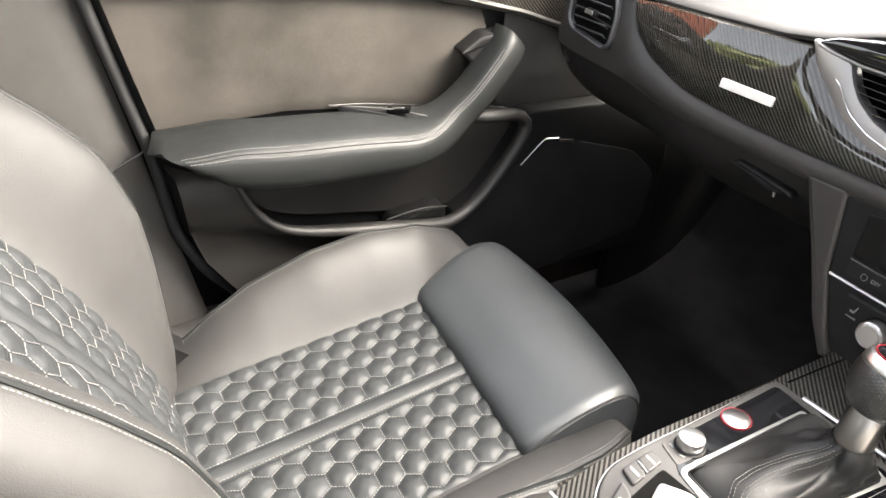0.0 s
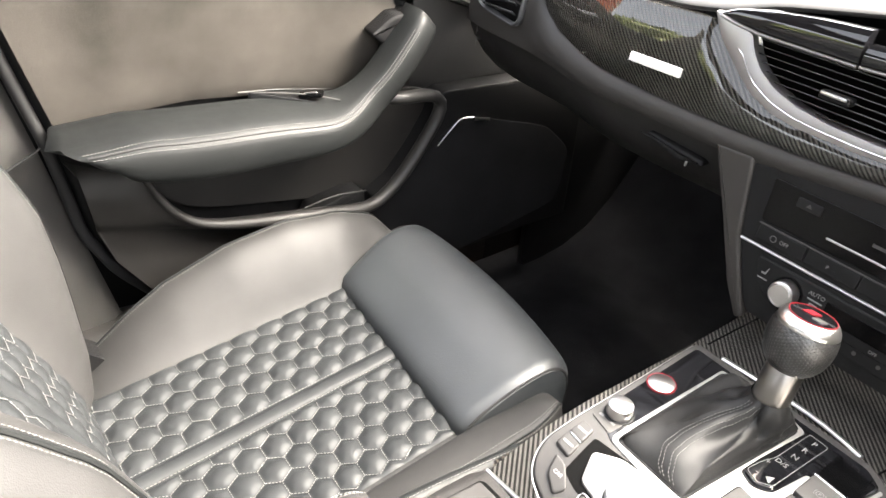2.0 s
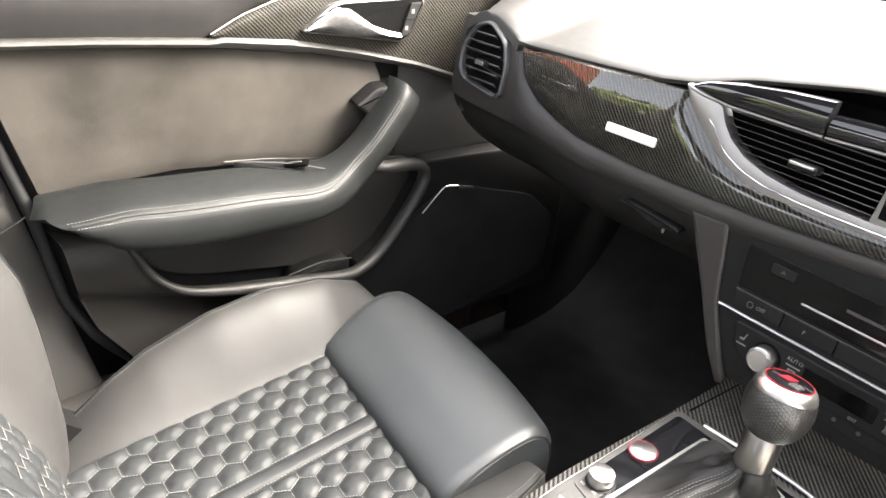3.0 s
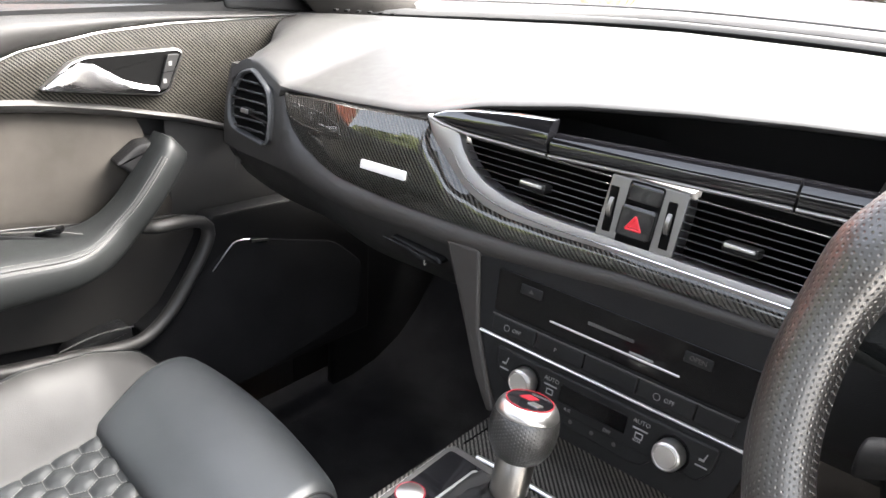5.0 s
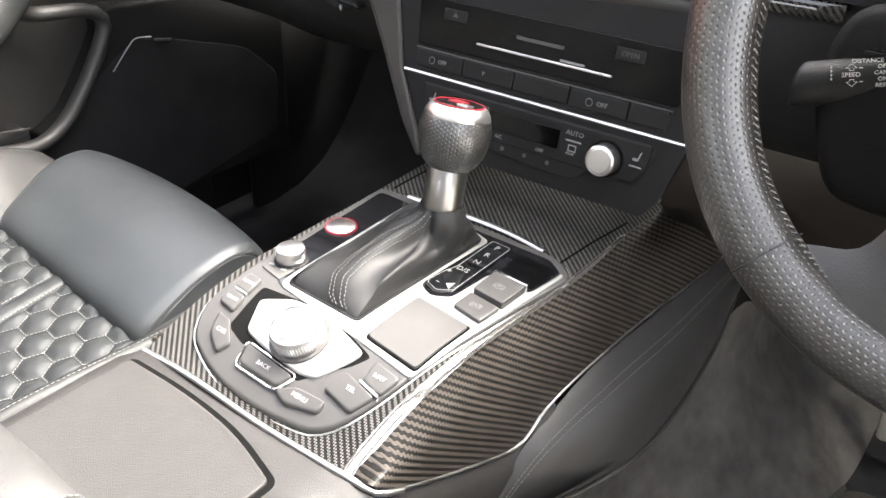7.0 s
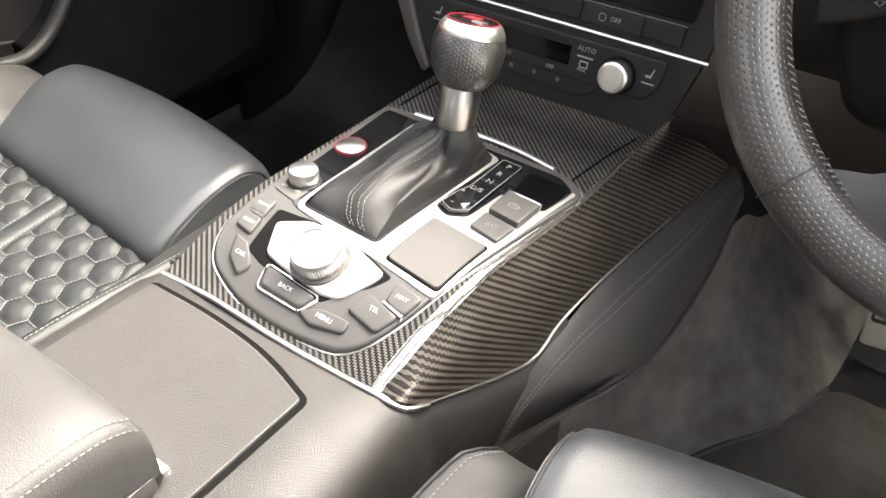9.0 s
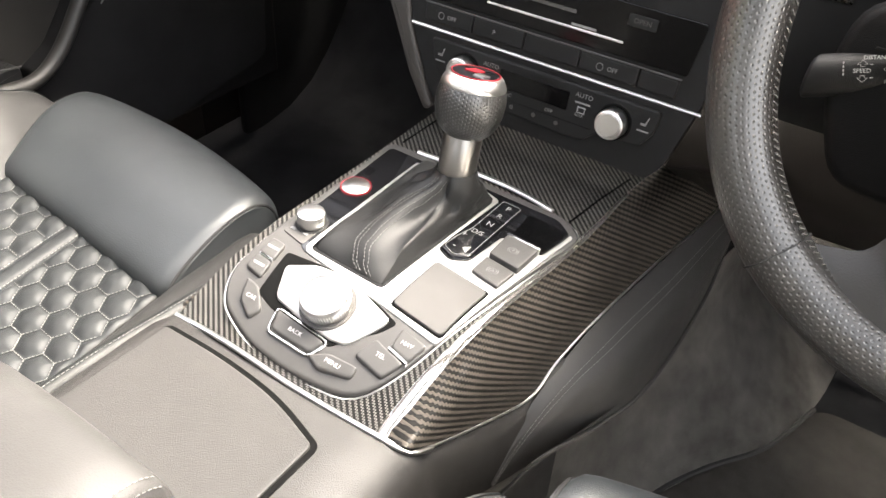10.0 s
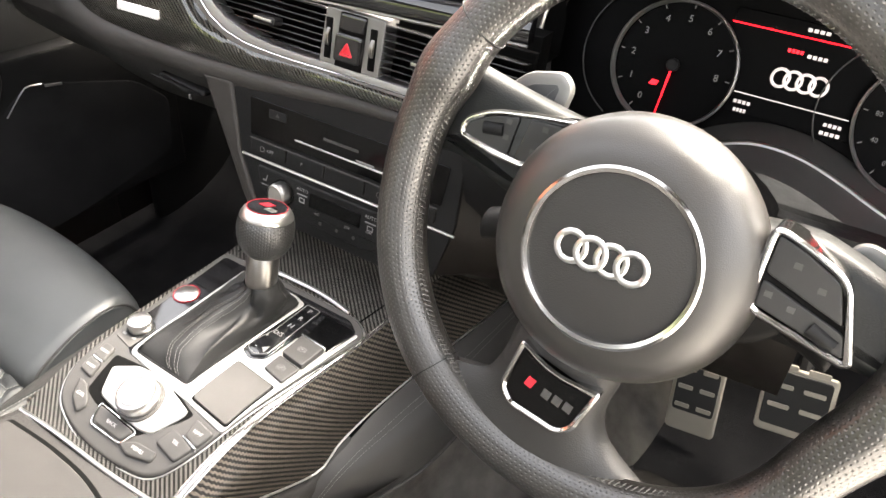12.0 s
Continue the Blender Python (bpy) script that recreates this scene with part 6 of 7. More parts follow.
    for h in np.linspace(0.0, run[-1], 44):
        wide = 0.262 - 0.02 * ease((h - 0.4) / 0.3)
        lift = lerp(h, [(0, 0.012), (0.077, 0.024), (0.127, 0.037), (0.2, 0.064), (0.27, 0.09), (0.345, 0.104), (0.40, 0.097), (0.46, 0.082), (0.52, 0.064), (0.72, 0.04)])
        half = [(k, -0.004) for k in np.linspace(0, 0.124, 6)]
        for t in np.linspace(0.1, 1, 10):
            half.append((0.124 + 0.084 * t, -0.004 + lift * math.sin(t * math.pi / 2) ** 1.4))
        for t in np.linspace(0.12, 1, 8):
            half.append((0.208 + (wide - 0.208) * math.sin(t * math.pi / 2), lift - 0.004 - 0.055 * (1 - math.cos(t * math.pi / 2))))
        half += [(wide, -0.03), (wide - 0.01, -0.1)]
        low = lambda d: d * 0.72 if d > 0 else d
        rows.append([at(-a, h, d) for a, d in reversed(half)] + [at(a, h, low(d)) for a, d in half[1:]])
    back = part("backrest", loft(rows, False, True), LEATHER, s, "black leather backrest with high side bolsters", 60)
    for k in (9, -10):
        edge = [Vector(r[k]) for r in rows[2:-1]]
        out = Vector((0, 0.0007, 0.0005))
        part("piping", sweep([p + out for p in edge], 0.0022, 6), LEATHER_DARK, back)
        for j in (-0.0065, 0.0065):
            part("stitching", seam([p + Vector((j, 0, 0)) + out for p in edge], 0.004, 0.0028, 0.0004), THREAD, back)
    for x0, w, shift in ((-0.130, 0.118, (0.012, 0.004)), (0.012, 0.118, (0.0, 0.02))):
        quilt(lambda u, v, z, x0=x0: at(x0 + u, 0.075 + v, z - 0.003), w, 0.6, shift, s, "back_insert")
    rows = [[at(dx, h, dz) for dx, dz in ((-0.0135, -0.005), (-0.0115, 0.0), (0, 0.0026), (0.0115, 0.0), (0.0135, -0.005))] for h in np.linspace(0.06, 0.68, 24)]
    part("centre_strip", loft(rows, False, True), QUILT, s, "", 80)
    # recliner cover between cushion and backrest, added black to give the gap its shade
    cover = rounded([(-0.80, 0.09), (-0.50, 0.10), (-0.515, 0.19), (-0.575, 0.25), (-0.66, 0.33), (-0.73, 0.36), (-0.80, 0.3)], 0.03, 4)
    for sx in (-1, 1):
        part("recliner_cover", slab(cover, lambda u, v, w, sx=sx: Vector((c + sx * (0.215 + w), u, v)), 0.048 if sx < 0 else 0.012, 0.008), BLACKP, s, "black plastic recliner cover, added to darken the gap beside the backrest")
    # base
    part("seat_base", block((0.46, 0.42, 0.16), pose(c, -0.36, 0.10), 0.02), BLACKP, s, "black plastic seat base")
    for sx in (-1, 1):
        part("rail", block((0.03, 0.5, 0.06), pose(c + sx * 0.19, -0.36, -0.012), 0.004), DARKSILVER, s)
    return s


passenger = seat()
driver = copy_thing(passenger, pose(0.369, -0.501, 0.052) @ Matrix.Diagonal((-1.06, 1, 1, 1)))
tagged(driver, "black leather driver's sports seat with honeycomb quilting")


# ---- steering wheel ----
TAU, YAW = radians(18.68), radians(-1.16)
W_N = Vector((math.sin(YAW) * math.cos(TAU), -math.cos(YAW) * math.cos(TAU), math.sin(TAU)))
W_U = Vector((math.cos(YAW), math.sin(YAW), 0))
W_V = W_N.cross(W_U)
W_O = Vector((0.377, -0.1606, 0.652))
RIM_U = 0.004


def on_wheel(u, v, w):
    return W_O + W_U * u + W_V * v + W_N * w


W_M = facing(W_O, W_U, W_V)


def steering_wheel():
    s = thing("steering_wheel", W_O, "flat-bottomed leather steering wheel with silver spoke trim", "steering wheel")
    def rim_at(a):
        i, k = math.sin(a), math.cos(a)
        if k < 0:
            return RIM_U + 0.1755 * math.copysign(abs(i) ** 0.93, i), -0.179 * (-k) ** 0.93
        return RIM_U + 0.1755 * math.copysign(abs(i) ** 0.94, i), 0.187 * k
    pts = [rim_at(a) for a in np.linspace(0, 2 * math.pi, 120, endpoint=False)]
    rim = [on_wheel(u, v, 0.0) for u, v in pts]
    rows = []
    for i, p in enumerate(rim):
        a, b = rim[i - 1], rim[(i + 1) % 120]
        ahead = (b - a).normalized()
        side = ahead.cross(W_N).normalized()
        thumb = 0.0035 * math.exp(-((pts[i][1] - 0.075) / 0.02) ** 2) + (0.004 * math.exp(-((pts[i][1] + 0.03) / 0.05) ** 2) if pts[i][0] > 0 else 0)
        if pts[i][0] > 0.02:
            p = p - (W_U * pts[i][0] + W_V * pts[i][1]) / 0.175 * 0.011 * math.exp(-((pts[i][1] + 0.085) / 0.045) ** 2)
        rows.append([p + side * (0.0194 + thumb) * math.cos(w) + W_N * (0.0182 + thumb) * math.sin(w) for w in np.linspace(0, 2 * math.pi, 20, endpoint=False)])
    bm = loft(rows + [rows[0]], True)
    bmesh.ops.remove_doubles(bm, verts=bm.verts[:], dist=1e-6)
    ring = part("rim", bm, PERFORATED, s, "rim in perforated black leather")
    for a in (1.22 * math.pi, 0.3 * math.pi, 1.7 * math.pi):
        u, v = rim_at(a)
        d = W_U * math.sin(a) + W_V * math.cos(a)
        part("rim_seam", sweep([on_wheel(u, v, 0) + d * 0.0204 * math.cos(w) + W_N * 0.0187 * math.sin(w) for w in np.linspace(0, 2 * math.pi, 24, endpoint=False)], 0.0006, 4, True), RUBBER, ring)
    # gathered stitches along the inner edge of the rim
    bm = bmesh.new()
    for i in range(0, 240):
        a = i / 240 * 2 * math.pi
        u, v = rim_at(a)
        u2, v2 = rim_at(a + 0.02)
        ahead = (W_U * (u2 - u) + W_V * (v2 - v)).normalized()
        inward = ahead.cross(W_N).normalized()
        if inward.dot(W_U * u + W_V * v) > 0:
            inward = -inward
        base = on_wheel(u, v, 0.0)
        sweep([base + inward * 0.0196 * math.cos(w) + W_N * 0.0184 * math.sin(w) + ahead * 0.0012 * k for k, w in ((-1, 0.12), (0, 0.24), (1, 0.38))], 0.0005, 5, bm=bm)
    part("rim_stitching", bm, DARKTHREAD, ring, "dark cross stitching along the rim")
    # hub
    prof = [(0.07, -0.05), (0.082, -0.028), (0.087, -0.002), (0.0865, 0.012), (0.082, 0.025), (0.073, 0.0345), (0.064, 0.0382), (0.0565, 0.039), (0.0545, 0.0345)]
    hub = part("airbag_cover", turned(prof, W_M, 56), HUB, s, "dark moulded airbag cover")
    part("hub_disc", turned([(0.0545, 0.0355), (0.053, 0.0378), (0.03, 0.0392), (0.0002, 0.0396)], W_M, 48), KNEE, hub)
    part("hub_ring", turned([(0.0572, 0.0375), (0.057, 0.040), (0.0552, 0.0412), (0.0526, 0.0406), (0.0518, 0.0385)], W_M, 64, caps=False), WHEELSILVER, hub, "satin silver ring")
    for k in range(4):
        x = -0.0238 + 0.0132 * k
        part("ring_emblem", sweep([on_wheel(x + 0.0093 * math.cos(a), 0.0093 * math.sin(a), 0.0405 + 0.0006 * (k % 2)) for a in np.linspace(0, 2 * math.pi, 36, endpoint=False)], 0.0021, 8, True, up=W_N, squash=0.6), SATIN, hub, "satin chrome ring of the emblem")
    # spokes: left, right and the lower fork
    def spoke(points, h0, h1, name, label, mat, r=0.012, bev=0.009):
        return part(name, slab(rounded(points, r, 4), on_wheel, h1, bev, h0), mat, s, label, 50)
    sides = ((-1, [(-0.045, 0.064), (-0.11, 0.075), (-0.165, 0.086), (-0.172, 0.012), (-0.146, 0.018), (-0.06, -0.01)], [(-0.052, 0.0685), (-0.085, 0.0645), (-0.118, 0.0585), (-0.138, 0.0475), (-0.141, 0.0335), (-0.114, 0.0275), (-0.082, 0.0245), (-0.0625, 0.052)]),
             (1, [(0.06, 0.042), (0.1, 0.047), (0.132, 0.038), (0.165, 0.024), (0.168, -0.026), (0.145, -0.02), (0.06, -0.008)], [(0.078, 0.051), (0.1, 0.045), (0.126, 0.0335), (0.1425, -0.012), (0.138, -0.0155), (0.078, -0.003)]))
    for sx, arm, out in sides:
        lift = 0.022 if sx > 0 else 0.0
        spoke(arm, -0.03, -0.008 + lift * 0.5, "spoke", "leather-covered wheel spoke", LEATHER_DARK)
        rimp = rounded(out, 0.010, 5)
        part("spoke_frame", frame_slab(rimp, shrink(rimp, 0.0042), on_wheel, lift, 0.0016, -0.012), WHEELSILVER, s, "satin silver spoke frame")
        keys = part("spoke_keys", slab(shrink(rimp, 0.0040), on_wheel, lift - 0.0042, 0.0004, -0.012), GLOSS, s, "gloss black spoke key field")
        pads = ([(-0.066, 0.0605), (-0.089, 0.0585), (-0.0945, 0.030), (-0.083, 0.0285), (-0.068, 0.051)], [(-0.097, 0.058), (-0.117, 0.0535), (-0.134, 0.0445), (-0.136, 0.0365), (-0.114, 0.0318), (-0.100, 0.0295)])
        if sx > 0:
            pads = ([(0.0835, 0.0445), (0.1, 0.0395), (0.1215, 0.0295), (0.1305, 0.007), (0.0835, 0.0215)], [(0.0835, 0.0175), (0.1325, 0.003), (0.1368, -0.0105), (0.0835, 0.0015)])
        for pad in pads:
            part("key", slab(rounded(pad, 0.003, 3), on_wheel, lift - 0.0022, 0.0008, lift - 0.006), SPOKEKEY, keys, "dark grey spoke key")
        if sx < 0:
            marks, roll = ((-0.082, 0.038), (-0.104, 0.042), (-0.077, 0.055), (-0.104, 0.053)), ((-0.122, 0.044), (-0.107, 0.046))
        else:
            marks, roll = ((0.089, 0.010), (0.103, 0.006), (0.098, 0.031), (0.114, 0.022)), ((0.115, 0.0), (0.13, -0.006))
        part("roller", sweep([on_wheel(*p, lift - 0.0045) for p in roll], 0.005, 12, up=W_N), BLACKP, keys, "ribbed roller")
        for u, v in marks:
            part("key_mark", slab([(u - 0.0022, v - 0.0018), (u + 0.0022, v - 0.0018), (u + 0.0022, v + 0.0018), (u - 0.0022, v + 0.0018)], on_wheel, lift - 0.0018, 0.0001, lift - 0.003), PADGREY, keys)
    left = spline([(-0.053, -0.06, 0), (-0.0575, -0.082, 0), (-0.0615, -0.104, 0), (-0.071, -0.1225, 0), (-0.09, -0.128, 0), (-0.118, -0.133, 0)], 20)
    right = spline([(0.03, -0.068, 0), (0.021, -0.1, 0), (0.018, -0.124, 0), (0.028, -0.143, 0), (0.06, -0.162, 0)], 20)
    rows = []
    for k, (a, b) in enumerate(zip(left, right)):
        ring = [on_wheel(a.x + 0.002, a.y - 0.003, -0.016)]
        for w in np.linspace(0, 1, 15):
            p = a.lerp(b, w)
            p.y -= 0.1 * w * (1 - w) * (k / 19) ** 1.5
            ring.append(on_wheel(p.x, p.y, -0.006 + 0.0172 * math.sin(math.pi * min(max(w, 0.01), 0.99)) ** 0.35))
        rows.append(ring + [on_wheel(b.x, b.y, -0.02)])
    part("lower_spoke", loft(rows, False, True), KNEE, s, "lower leather spoke", 60)
    out = [(-0.045, -0.083), (-0.016, -0.096), (0.018, -0.0955), (0.0075, -0.131), (-0.003, -0.139), (-0.043, -0.134), (-0.0525, -0.123)]
    rimp = rounded(out, [0.004, 0.03, 0.004, 0.006, 0.01, 0.008, 0.006], 4)
    part("badge_frame", frame_slab(rimp, shrink(rimp, 0.0042), on_wheel, 0.0155, 0.0016, 0.004), WHEELSILVER, s, "silver badge frame")
    badge = part("badge_plate", slab(shrink(rimp, 0.004), on_wheel, 0.0135, 0.0006, 0.004), GLOSS, s, "gloss black badge plate")
    part("red_mark", slab([(-0.0355, -0.1135), (-0.0295, -0.115), (-0.0268, -0.108), (-0.0328, -0.1065)], on_wheel, 0.0141, 0.0002, 0.0133), RED_INK, badge, "red badge block")
    for k in range(3):
        x = -0.0215 + 0.0085 * k
        part("bar_mark", slab([(x, -0.1165 - 0.001 * k), (x + 0.006, -0.118 - 0.001 * k), (x + 0.0075, -0.1115 - 0.001 * k), (x + 0.0015, -0.110 - 0.001 * k)], on_wheel, 0.0141, 0.0002, 0.0133), PADGREY, badge)
    # shift paddles behind the rim
    for out in ([(-0.085, 0.05), (-0.079, 0.082), (-0.088, 0.092), (-0.115, 0.086), (-0.13, 0.07), (-0.13, 0.03), (-0.1, 0.03)], [(0.116, 0.02), (0.121, 0.042), (0.13, 0.046), (0.15, 0.04), (0.162, 0.02), (0.16, -0.02), (0.12, -0.01)]):
        poly = rounded(out, 0.008, 5)
        paddle = part("shift_paddle", slab(poly, on_wheel, -0.036, 0.003, -0.044), PADDLE, s, "grey metal shift paddle")
        part("paddle_face", slab(shrink(poly, 0.009), on_wheel, -0.0355, 0.0003, -0.04), FRAMEGREY, paddle, "darker grip face")
    return s


steering_wheel()


def column():
    c = thing("steering_column", (0.37, 0.0, 0.55), "black steering column shroud with control stalks", "steering column")
    rows = []
    for d, r in ((-0.05, 0.066), (-0.075, 0.072), (-0.11, 0.075), (-0.2, 0.078)):
        rows.append([on_wheel(r * math.cos(a) * 0.95, r * math.sin(a) * 0.8 - 0.012, d) for a in np.linspace(0, 2 * math.pi, 28, endpoint=False)])
    part("neck", loft(rows, True, True), SHROUD_SHADED, c, "black column neck")
    out = rounded([(-0.128, 0.004), (-0.137, -0.03), (-0.13, -0.065), (-0.108, -0.112), (-0.05, -0.116), (0.02, -0.09), (0.09, -0.064), (0.122, -0.02), (0.122, 0.004), (0.0, 0.03)], 0.018, 4)
    rows = [[on_wheel(*p, d) for p in shrink(out, k)] for d, k in ((-0.1, 0.008), (-0.103, 0.003), (-0.11, 0.0), (-0.2, 0.0))]
    part("shroud", loft(rows, True, True), SHROUD_SHADED, c, "black column shroud")
    z0 = 0.572
    for sx in (-1, 1):
        x = lambda d: 0.375 + sx * d
        path = spline([(x(0.04), -0.045, z0 + 0.02), (x(0.07), -0.055, z0 + 0.016), (x(0.1), -0.066, z0 + 0.010), (x(0.138), -0.08, z0 + 0.001)], 14)
        tip = (path[-1] - path[-2]).normalized()
        ends = [(p, (0.009, 0.0148)[k > 3]) for k, p in enumerate(path)] + [(path[-1] + tip * a, r) for a, r in ((0.0016, 0.0141), (0.003, 0.0122), (0.0039, 0.009), (0.0042, 0.005))]
        rows = []
        for p, r in ends:
            rows.append([p + Vector((0, r * 0.85 * math.cos(w), r * math.sin(w))) for w in np.linspace(0, 2 * math.pi, 20, endpoint=False)])
        stalk = part("stalk", loft(rows, True, True), BLACKP, c, "black control stalk with white markings")
        if sx < 0:
            m = facing(path[9] + Vector((0.004, -0.0112, 0.0088)), (1, 0.354, 0.2), (0, 0.6, 0.8))
            for text, dx, dy, size in (("DISTANCE", 0.0005, 0.0068, 0.0036), ("SPEED", -0.0085, -0.0015, 0.0038), ("OFF", 0.0085, 0.003, 0.0034), ("CANCEL", 0.0102, -0.0008, 0.0034), ("ON", 0.0082, -0.0046, 0.0034), ("RESUME", 0.0102, -0.0084, 0.0034)):
                words(text, size, m @ pose(dx, dy, 0.0008), STALKINK, stalk)
            for dy, k in ((0.0026, 1), (-0.0058, -1)):
                arrow = [(-0.0112, dy), (-0.0082, dy + 0.0028 * k), (-0.0052, dy), (-0.007, dy), (-0.007, dy - 0.0014 * k), (-0.0094, dy - 0.0014 * k), (-0.0094, dy)]
                part("arrow_mark", sweep([m @ Vector((u, v, 0.0008)) for u, v in arrow], 0.00022, 4, True), STALKINK, stalk)
                part("sign_mark", sweep([m @ Vector((u, dy, 0.0008)) for u in (-0.0042, -0.0022)], 0.00025, 4), STALKINK, stalk)
            for k in range(4):
                part("stalk_mark", sweep([m @ Vector((-0.019, -0.004 + 0.0024 * k, 0.0002)), m @ Vector((-0.019, -0.0026 + 0.0024 * k, 0.0002))], 0.0005, 4), STALKINK, stalk)
            top = path[8] + Vector((0, 0, 0.0152))
            slide = part("slider", block((0.019, 0.011, 0.004), Matrix.Translation(top), 0.0015), BLACKP, stalk, "ribbed distance slider")
            for k in (-1, 0, 1):
                part("slider_rib", block((0.0016, 0.009, 0.0022), Matrix.Translation(top + Vector((0.004 * k, 0, 0.0026))), 0.0005), BLACKP, slide)


column()


def cluster():
    c = thing("instrument_cluster", (0.4, 0.15, 0.66), "instrument cluster with red-needle dials and a lit display", "instrument cluster")
    on = lambda u, v, w: Vector((u, 0.133 + 0.3 * (v - 0.666) - w, v))
    m = lambda u, v, w=0.0: facing(on(u, v, w), (1, 0, 0), (0, 0.3, 1))
    out = rounded([(0.182, 0.64), (0.195, 0.60), (0.27, 0.594), (0.32, 0.599), (0.365, 0.626), (0.4, 0.638), (0.44, 0.637), (0.478, 0.626), (0.52, 0.61), (0.56, 0.6), (0.64, 0.605), (0.66, 0.66), (0.63, 0.745), (0.54, 0.775), (0.3, 0.775), (0.205, 0.745), (0.184, 0.7)], 0.03, 5)
    part("face", slab(out, on, -0.006, 0.001, -0.03), DIALFACE, c, "black instrument face")
    rows = [[on(*p, -0.006) for p in out], [on(*p, 0.02) for p in shrink(out, -0.004)], [on(*p, 0.07) for p in shrink(out, -0.012)]]
    part("surround", loft(rows, True), PAD, c, "dark cluster hood wall")
    part("surround_edge", sweep([on(*p, 0.03) for p in shrink(out, -0.006)], 0.0026, 8, True), SATIN, c, "silver edge line")
    for x, label in ((0.306, "rev counter"), (0.526, "speedometer")):
        z = 0.666
        dial = part("dial", turned([(0.056, -0.004), (0.056, -0.003), (0.0002, -0.003)], m(x, z, 0.0), 40), DIALFACE, c, label)
        part("dial_ring", turned([(0.0595, -0.003), (0.0595, 0.004), (0.058, 0.005), (0.0565, 0.002), (0.0565, -0.003)], m(x, z), 56, caps=False), DARKSILVER, dial, "silver dial ring")
        part("outer_ring", sweep([on(x - 0.018 + 0.072 * math.cos(a), z + 0.066 * math.sin(a), -0.001) for a in np.linspace(2.3, 4.2, 20)], 0.0007, 6), BUTTON, dial)
        for k in range(9):
            a = radians(236 - 30 * k)
            r = 0.041
            words(str(k) if x < 0.4 else str(40 * k), 0.009 if x < 0.4 else 0.006, m(x + r * math.cos(a), z + r * math.sin(a), -0.002), DIMWHITE, dial, "number")
            part("tick", sweep([on(x + q * math.cos(a), z + q * math.sin(a), -0.002) for q in (0.05, 0.054)], 0.0006, 4, up=(0, 1, 0)), DIMWHITE, dial)
        a = radians(266)
        part("needle", sweep([on(x, z, 0.002), on(x + 0.047 * math.cos(a), z + 0.047 * math.sin(a), 0.002)], [0.0012, 0.0006], 6, up=(0, 1, 0)), RED_GLOW, dial, "red needle")
        part("pivot", turned([(0.006, -0.002), (0.006, 0.004), (0.005, 0.005), (0.0002, 0.005)], m(x, z), 20), BLACKP, dial)
        part("red_bar", slab([(x - 0.018, z - 0.0215), (x - 0.011, z - 0.0215), (x - 0.009, z - 0.0175), (x - 0.016, z - 0.0175)], on, -0.0015, 0.0001, -0.003), RED_GLOW, dial)
    disp = part("display", slab(rounded([(0.355, 0.639), (0.477, 0.639), (0.477, 0.725), (0.345, 0.725)], 0.004, 3), on, -0.004, 0.0005, -0.006), DIALFACE, c, "lit centre display")
    part("red_line", sweep([on(0.345, 0.713, -0.003), on(0.478, 0.713, -0.003)], 0.0007, 4), RED_GLOW, disp, "red display line")
    part("white_line", sweep([on(0.366, 0.657, -0.003), on(0.465, 0.657, -0.003)], 0.0006, 4), WHITE_GLOW, disp)
    for u, v, a, mat in ((0.418, 0.719, 0.01, WHITE_GLOW), (0.405, 0.7, 0.007, RED_GLOW), (0.424, 0.6985, 0.009, WHITE_GLOW), (0.376, 0.649, 0.008, WHITE_GLOW), (0.376, 0.642, 0.006, WHITE_GLOW), (0.455, 0.649, 0.008, WHITE_GLOW), (0.455, 0.642, 0.009, WHITE_GLOW)):
        cells = bmesh.new()
        for k in range(4):
            p = u - a + a * 0.5 * k
            slab([(p, v - 0.0014), (p + a * 0.36, v - 0.0014), (p + a * 0.36, v + 0.0014), (p, v + 0.0014)], on, -0.0032, 0.0001, -0.0045, cells)
        part("bar_mark", cells, mat, disp)
    for k in range(4):
        part("ring_mark", sweep([on(0.4 + 0.0108 * k + 0.0074 * math.cos(a), 0.677 + 0.0074 * math.sin(a), -0.003) for a in np.linspace(0, 6.2832, 24, endpoint=False)], 0.0014, 5, True, up=(0, 1, 0)), WHITE_GLOW, disp)


DIMWHITE = glowing("dim_display", (0.12, 0.12, 0.12), 0.03)
cluster()


STEEL = material("pale_brushed_steel", (0.36, 0.33, 0.28), 0.42, 0.5)


